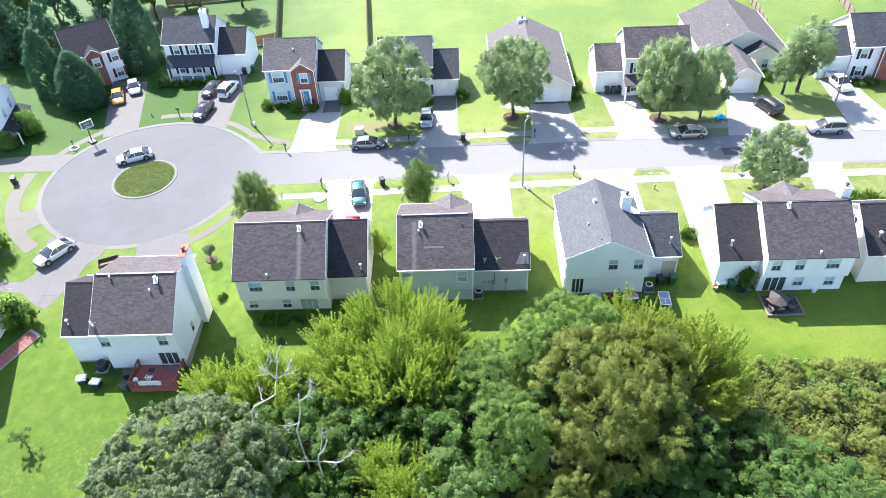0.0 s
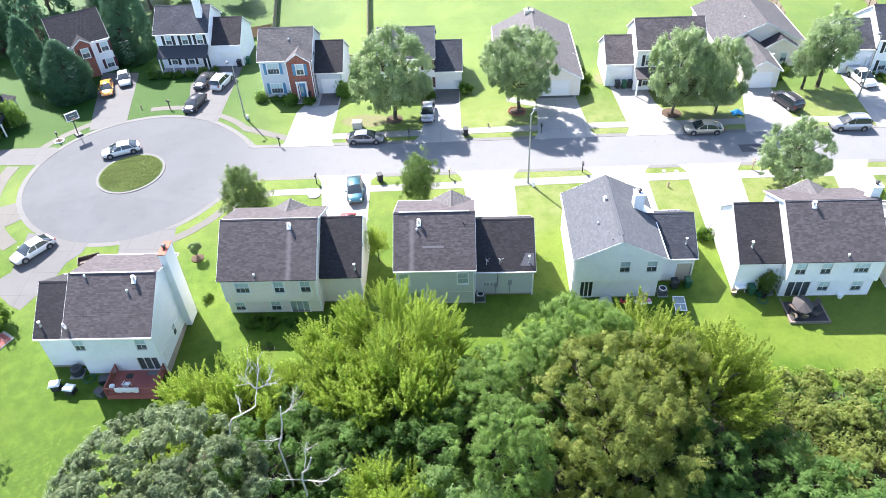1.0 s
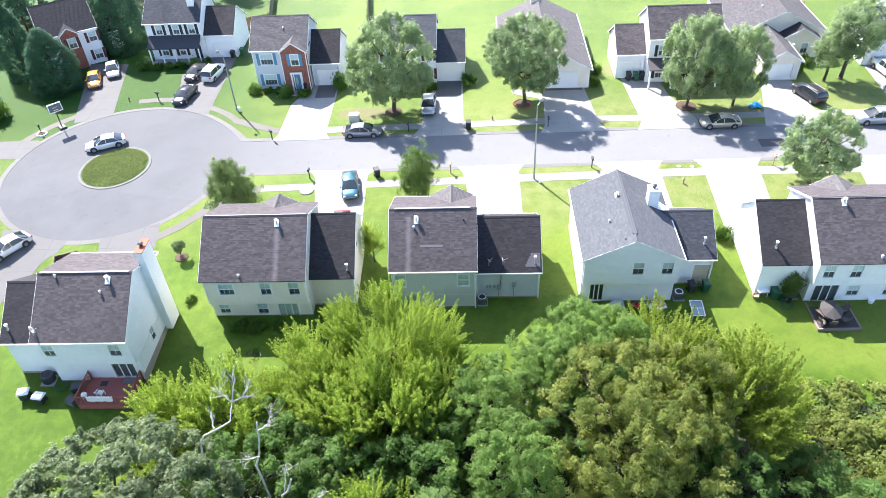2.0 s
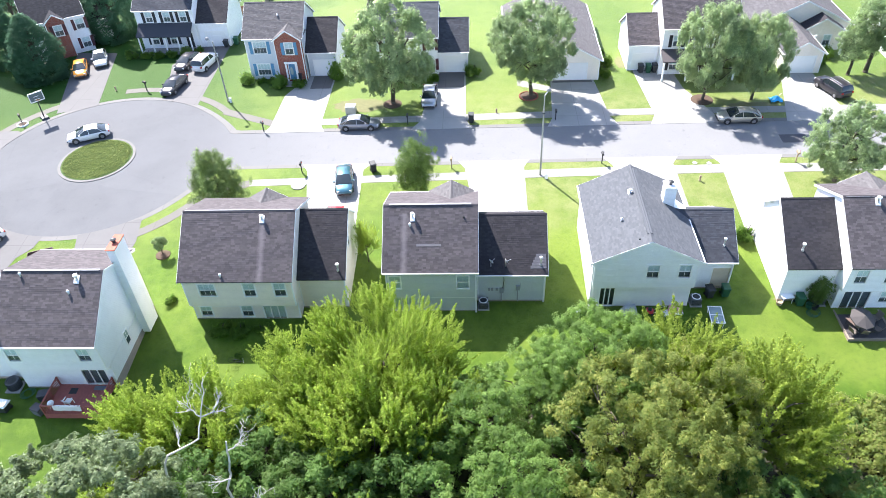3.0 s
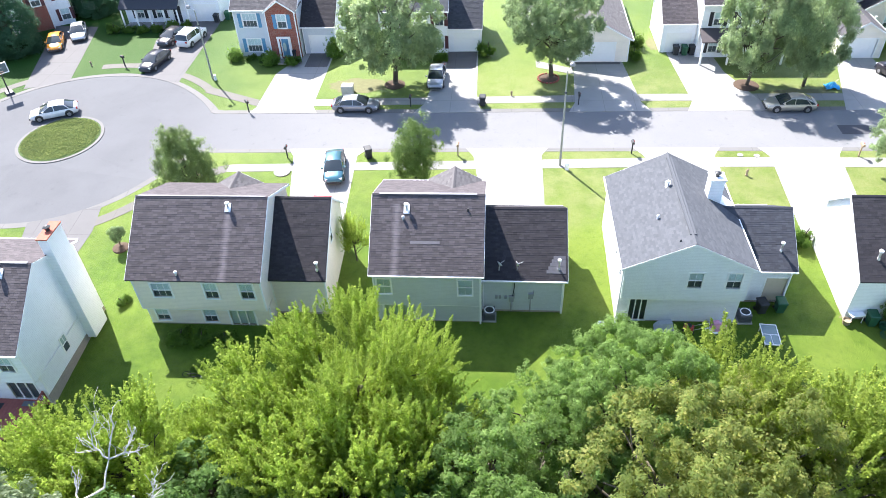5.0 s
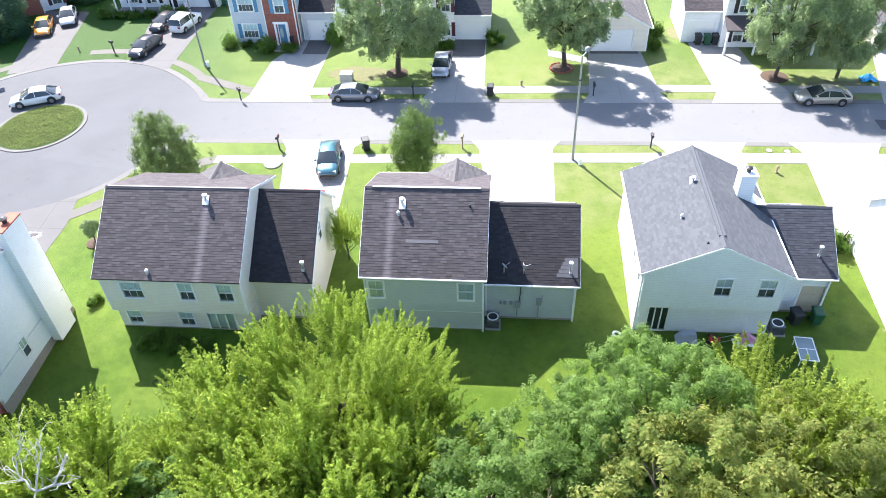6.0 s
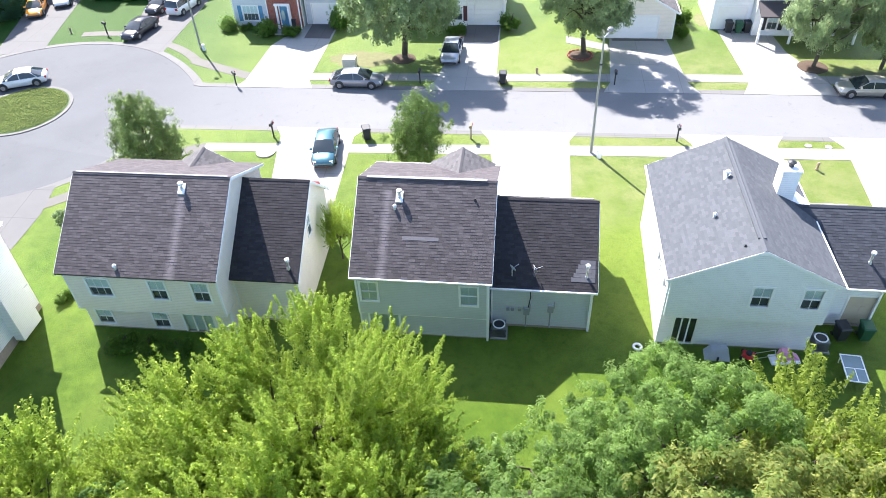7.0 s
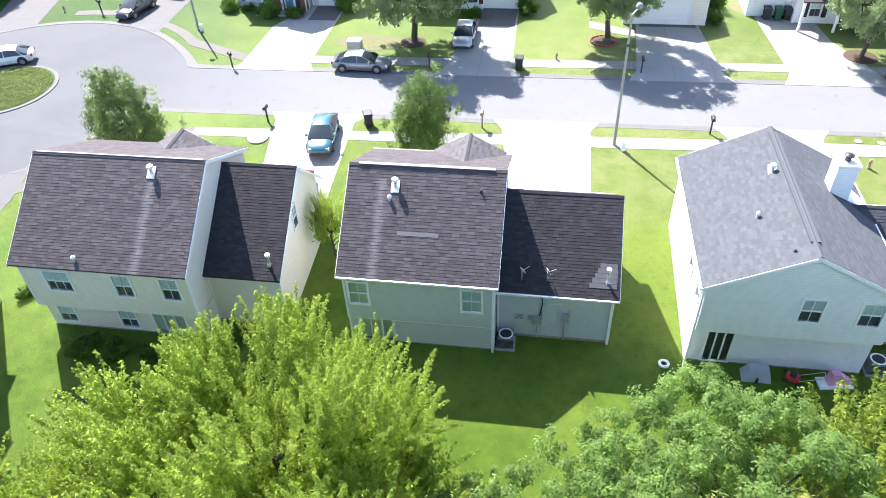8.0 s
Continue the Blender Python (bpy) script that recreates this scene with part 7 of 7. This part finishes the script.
for k, (u, v, t) in enumerate(((31.95, 54.7, 110), (32.7, 54.6, 170), (33.9, 54.9, 220), (34.2, 56.1, 290))):
    o = base("patio_chair", pose(u, v, z0 + .07, 0, 0, t), "sling patio chair pulled up to the table", "chair", "patio chairs")
    part("seat", Mesh().box(-.27, .27, -.25, .25, .4, .43), plain("sling_brown", (0.12, 0.1, 0.085), 0.7), o)
    part("backrest", Mesh().hexa([(-.27, .22, .43), (.27, .22, .43), (.27, .25, .43), (-.27, .25, .43), (-.25, .42, .95), (.25, .42, .95), (.25, .45, .95), (-.25, .45, .95)]), plain("sling_brown", (0.12, 0.1, 0.085)), o)
    for s in (-1, 1):
        part("frame", Mesh().rod((s * .28, -.28, 0), (s * .28, .26, .45), .02).rod((s * .28, .28, 0), (s * .28, -.24, .6), .02), DARK, o)
o = base("potting_table", pose(27.9, 58.3, gz(58), 0, 0, 10), "white garden table with clutter by the wall", "table")
part("tabletop", Mesh().box(-.5, .5, -.35, .35, .72, .77), TRIM, o)
for s in (-1, 1):
    for t in (-1, 1):
        part("leg", Mesh().rod((s * .42, t * .28, -.05), (s * .42, t * .28, .72), .03), TRIM, o)
for x, y, c, n in ((29.6, 57.7, BIN_GREEN, "green plastic tub by the wall"), (30.0, 57.5, DARK, "black plastic tub by the wall"), (27.3, 58.0, SOIL, "clay plant tub by the wall"), (37.1, 57.3, TRIM, "white plastic bucket by the wall")):
    o = base("plant_tub", pose(x, y, gz(y)), n, "plant pot")
    part("pot", Mesh().ring((0, 0, -.02), (0, 0, 1), [(0, .2), (.38, .28), (.42, .3), (.42, .25), (.3, .2)], 12), c, o)

# clutter behind the pale house
PINK = plain("toy_pink", (0.72, 0.33, 0.48), 0.5)
o = base("toy_house", pose(18.6, 57.2, gz(57), 0, 0, 8), "pink and white plastic play set against the wall", "toy")
part("base", Mesh().box(-.9, .7, -.35, .35, 0, .12, .03), TRIM, o)
part("tower", Mesh().box(-.5, .0, -.25, .25, .121, .8, .06), PINK, o)
part("slide", Mesh().hexa([(.0, -.2, .12), (.7, -.2, .12), (.7, .2, .12), (.0, .2, .12), (.0, -.2, .7), (.65, -.2, .16), (.65, .2, .16), (.0, .2, .7)]), PINK, o)
o = base("lawn_mower", pose(16.6, 57.2, gz(57), 0, 0, 160), "red push mower parked by the wall", "lawn mower")
part("deck", Mesh().box(-.35, .35, -.28, .28, .12, .3, .06), P_RED, o)
part("engine", Mesh().ring((0, 0, .3), (0, 0, 1), [(0, .16), (.16, .16), (.2, .1)], 10), DARK, o)
part("handle", Mesh().rod((-.3, -.22, .25), (-1.2, -.22, .95), .02).rod((-.3, .22, .25), (-1.2, .22, .95), .02).rod((-1.2, -.22, .95), (-1.2, .22, .95), .02), METAL, o)
for s in (-1, 1):
    for t in (-1, 1):
        part("wheel", Mesh().ring((s * .3, t * .28, .12), (0, t, 0), [(0, .12), (.06, .12)], 10), RUBBER, o)
o = base("garden_bags", pose(14.9, 57.2, gz(57), 0, 0, 0), "grey covered heap against the back wall", "garden storage")
part("cover", Mesh().hexa([(-.7, -.4, -.05), (.7, -.4, -.05), (.7, .4, -.05), (-.7, .4, -.05), (-.4, -.2, .6), (.5, -.15, .75), (.45, .3, .7), (-.35, .3, .55)]), plain("cover_grey", (0.36, 0.38, 0.42), 0.7), o)
part("strap", Mesh().box(-.05, .05, -.43, -.36, 0, .3), DARK, o)
o = base("glass_table", pose(21.7, 56.3, gz(56.3), 0, 0, -4), "rectangular patio table with a clear glass top and white frame", "table")
part("tabletop", Mesh().box(-.5, .5, -.9, .9, .66, .675), plain("table_glass", (0.2, 0.26, 0.27), 0.12), o, "dim glass pane")
part("frame", Mesh().box(-.55, -.49, -.95, .95, .65, .7).box(.49, .55, -.95, .95, .65, .7).box(-.49, .49, -.95, -.89, .65, .7).box(-.49, .49, .89, .95, .65, .7).box(-.49, .49, -.025, .025, .676, .69).box(-.02, .02, -.89, -.03, .676, .69), TRIM, o, "white metal frame")
for u in (-1, 1):
    for v in (-1, 1):
        part("leg", Mesh().rod((u * .45, v * .82, 0), (u * .48, v * .86, .65), .025), TRIM, o)
m = Mesh().ring((10.65, 57.4, gz(57.4) + 0.02), (0, 0, 1), [(0, .23), (.05, .28), (.12, .28), (.15, .23), (.12, .15), (.05, .15), (0, .23)], 18, False)
tagged(new("tyre", m.data("tyre", TRIM)), "white-painted tyre lying on the grass", "tyre")
o = base("bicycle", pose(-17.3, 51.9, gz(52), 0, 60, 20), "small bicycle lying in the grass", "bicycle")
for s in (-1, 1):
    part("wheel", Mesh().ring((s * .42, 0, .28), (0, 1, 0), [(-.02, .27), (.0, .3), (.02, .27), (0, .25), (-.02, .27)], 16, False), RUBBER, o)
part("frame", Mesh().rod((-.42, 0, .28), (0, 0, .3), .025).rod((0, 0, .3), (.32, 0, .68), .025).rod((-.42, 0, .28), (-.12, 0, .65), .02).rod((-.12, 0, .65), (.32, 0, .66), .025).rod((.42, 0, .28), (.32, 0, .8), .025), P_BLACK, o)
part("handlebar", Mesh().rod((.32, -.25, .82), (.32, .25, .82), .02), METAL, o)


o = base("utility_trailer", pose(-38.2, 63.6, gz(63.6), 0, 0, 22), "small brown open utility trailer on the driveway edge", "trailer")
BROWN = plain("trailer_brown", (0.09, 0.06, 0.05), 0.7)
part("floor", Mesh().box(-1.1, 1.1, -.6, .6, .42, .48), BROWN, o)
for a in ((-1.1, 1.1, -.6, -.55), (-1.1, 1.1, .55, .6), (-1.1, -1.05, -.55, .55), (1.05, 1.1, -.55, .55)):
    part("side_panel", Mesh().box(*a, .481, .85), BROWN, o)
for sy in (-1, 1):
    part("wheel", Mesh().ring((0, sy * .66, .28), (0, sy, 0), [(0, .24), (.04, .28), (.14, .28), (.17, .24)], 14), RUBBER, o)
part("tongue", Mesh().rod((1.1, -.4, .42), (2.0, 0, .42), .035).rod((1.1, .4, .42), (2.0, 0, .42), .035).rod((1.95, 0, .42), (1.95, 0, .0), .025), BROWN, o)


# ---- fences ----
def fence(p, q, h, mat, label, board=0.16, gap=0.02):
    d = Vector((q[0] - p[0], q[1] - p[1], 0))
    o = base("fence", pose(p[0], p[1], gz(p[1]), 0, 0, math.degrees(math.atan2(d.y, d.x))), label, "fence")
    n = int(d.length / 2.4)
    for i in range(n + 1):
        part("post", Mesh().box(i * d.length / n - .05, i * d.length / n + .05, .02, .12, -.1, h + .1), mat, o)
    for z in (.3, h - .3):
        part("rail", Mesh().box(0, d.length, .0, .05, z, z + .09), mat, o)
    shared = Mesh().box(0, board, -.025, -.002, 0.05, h).data("slat", mat)
    for i in range(min(290, int(d.length / (board + gap)))):
        part("slat", shared, mat, o).matrix_basis = pose(i * (board + gap), 0, 0)


F_GREY = plain("fence_weathered", (0.2, 0.165, 0.125), 0.9, var=0.3)
F_RED = plain("fence_brown", (0.22, 0.12, 0.08), 0.9, var=0.3)
fence((-13.2, 112.0), (-16.2, 142.0), 1.7, F_GREY, "weathered board fence between the back yards")
fence((-29.4, 119.0), (-33.2, 142.0), 1.7, F_GREY, "weathered board fence between the back yards")
fence((-54.0, 137.0), (-38.0, 139.5), 1.8, F_RED, "brown board fence along the field")
fence((-15.4, 106.6), (-10.5, 106.8), 1.7, F_GREY, "weathered board fence beside the house")
fence((51.8, 117.0), (53.4, 134.0), 1.7, F_GREY, "weathered board fence between the back yards")
fence((66.5, 117.0), (68.6, 132.0), 1.7, F_GREY, "weathered board fence between the back yards")
fence((-34.6, 117.0), (-29.6, 119.0), 1.7, F_RED, "brown board fence behind the white house")
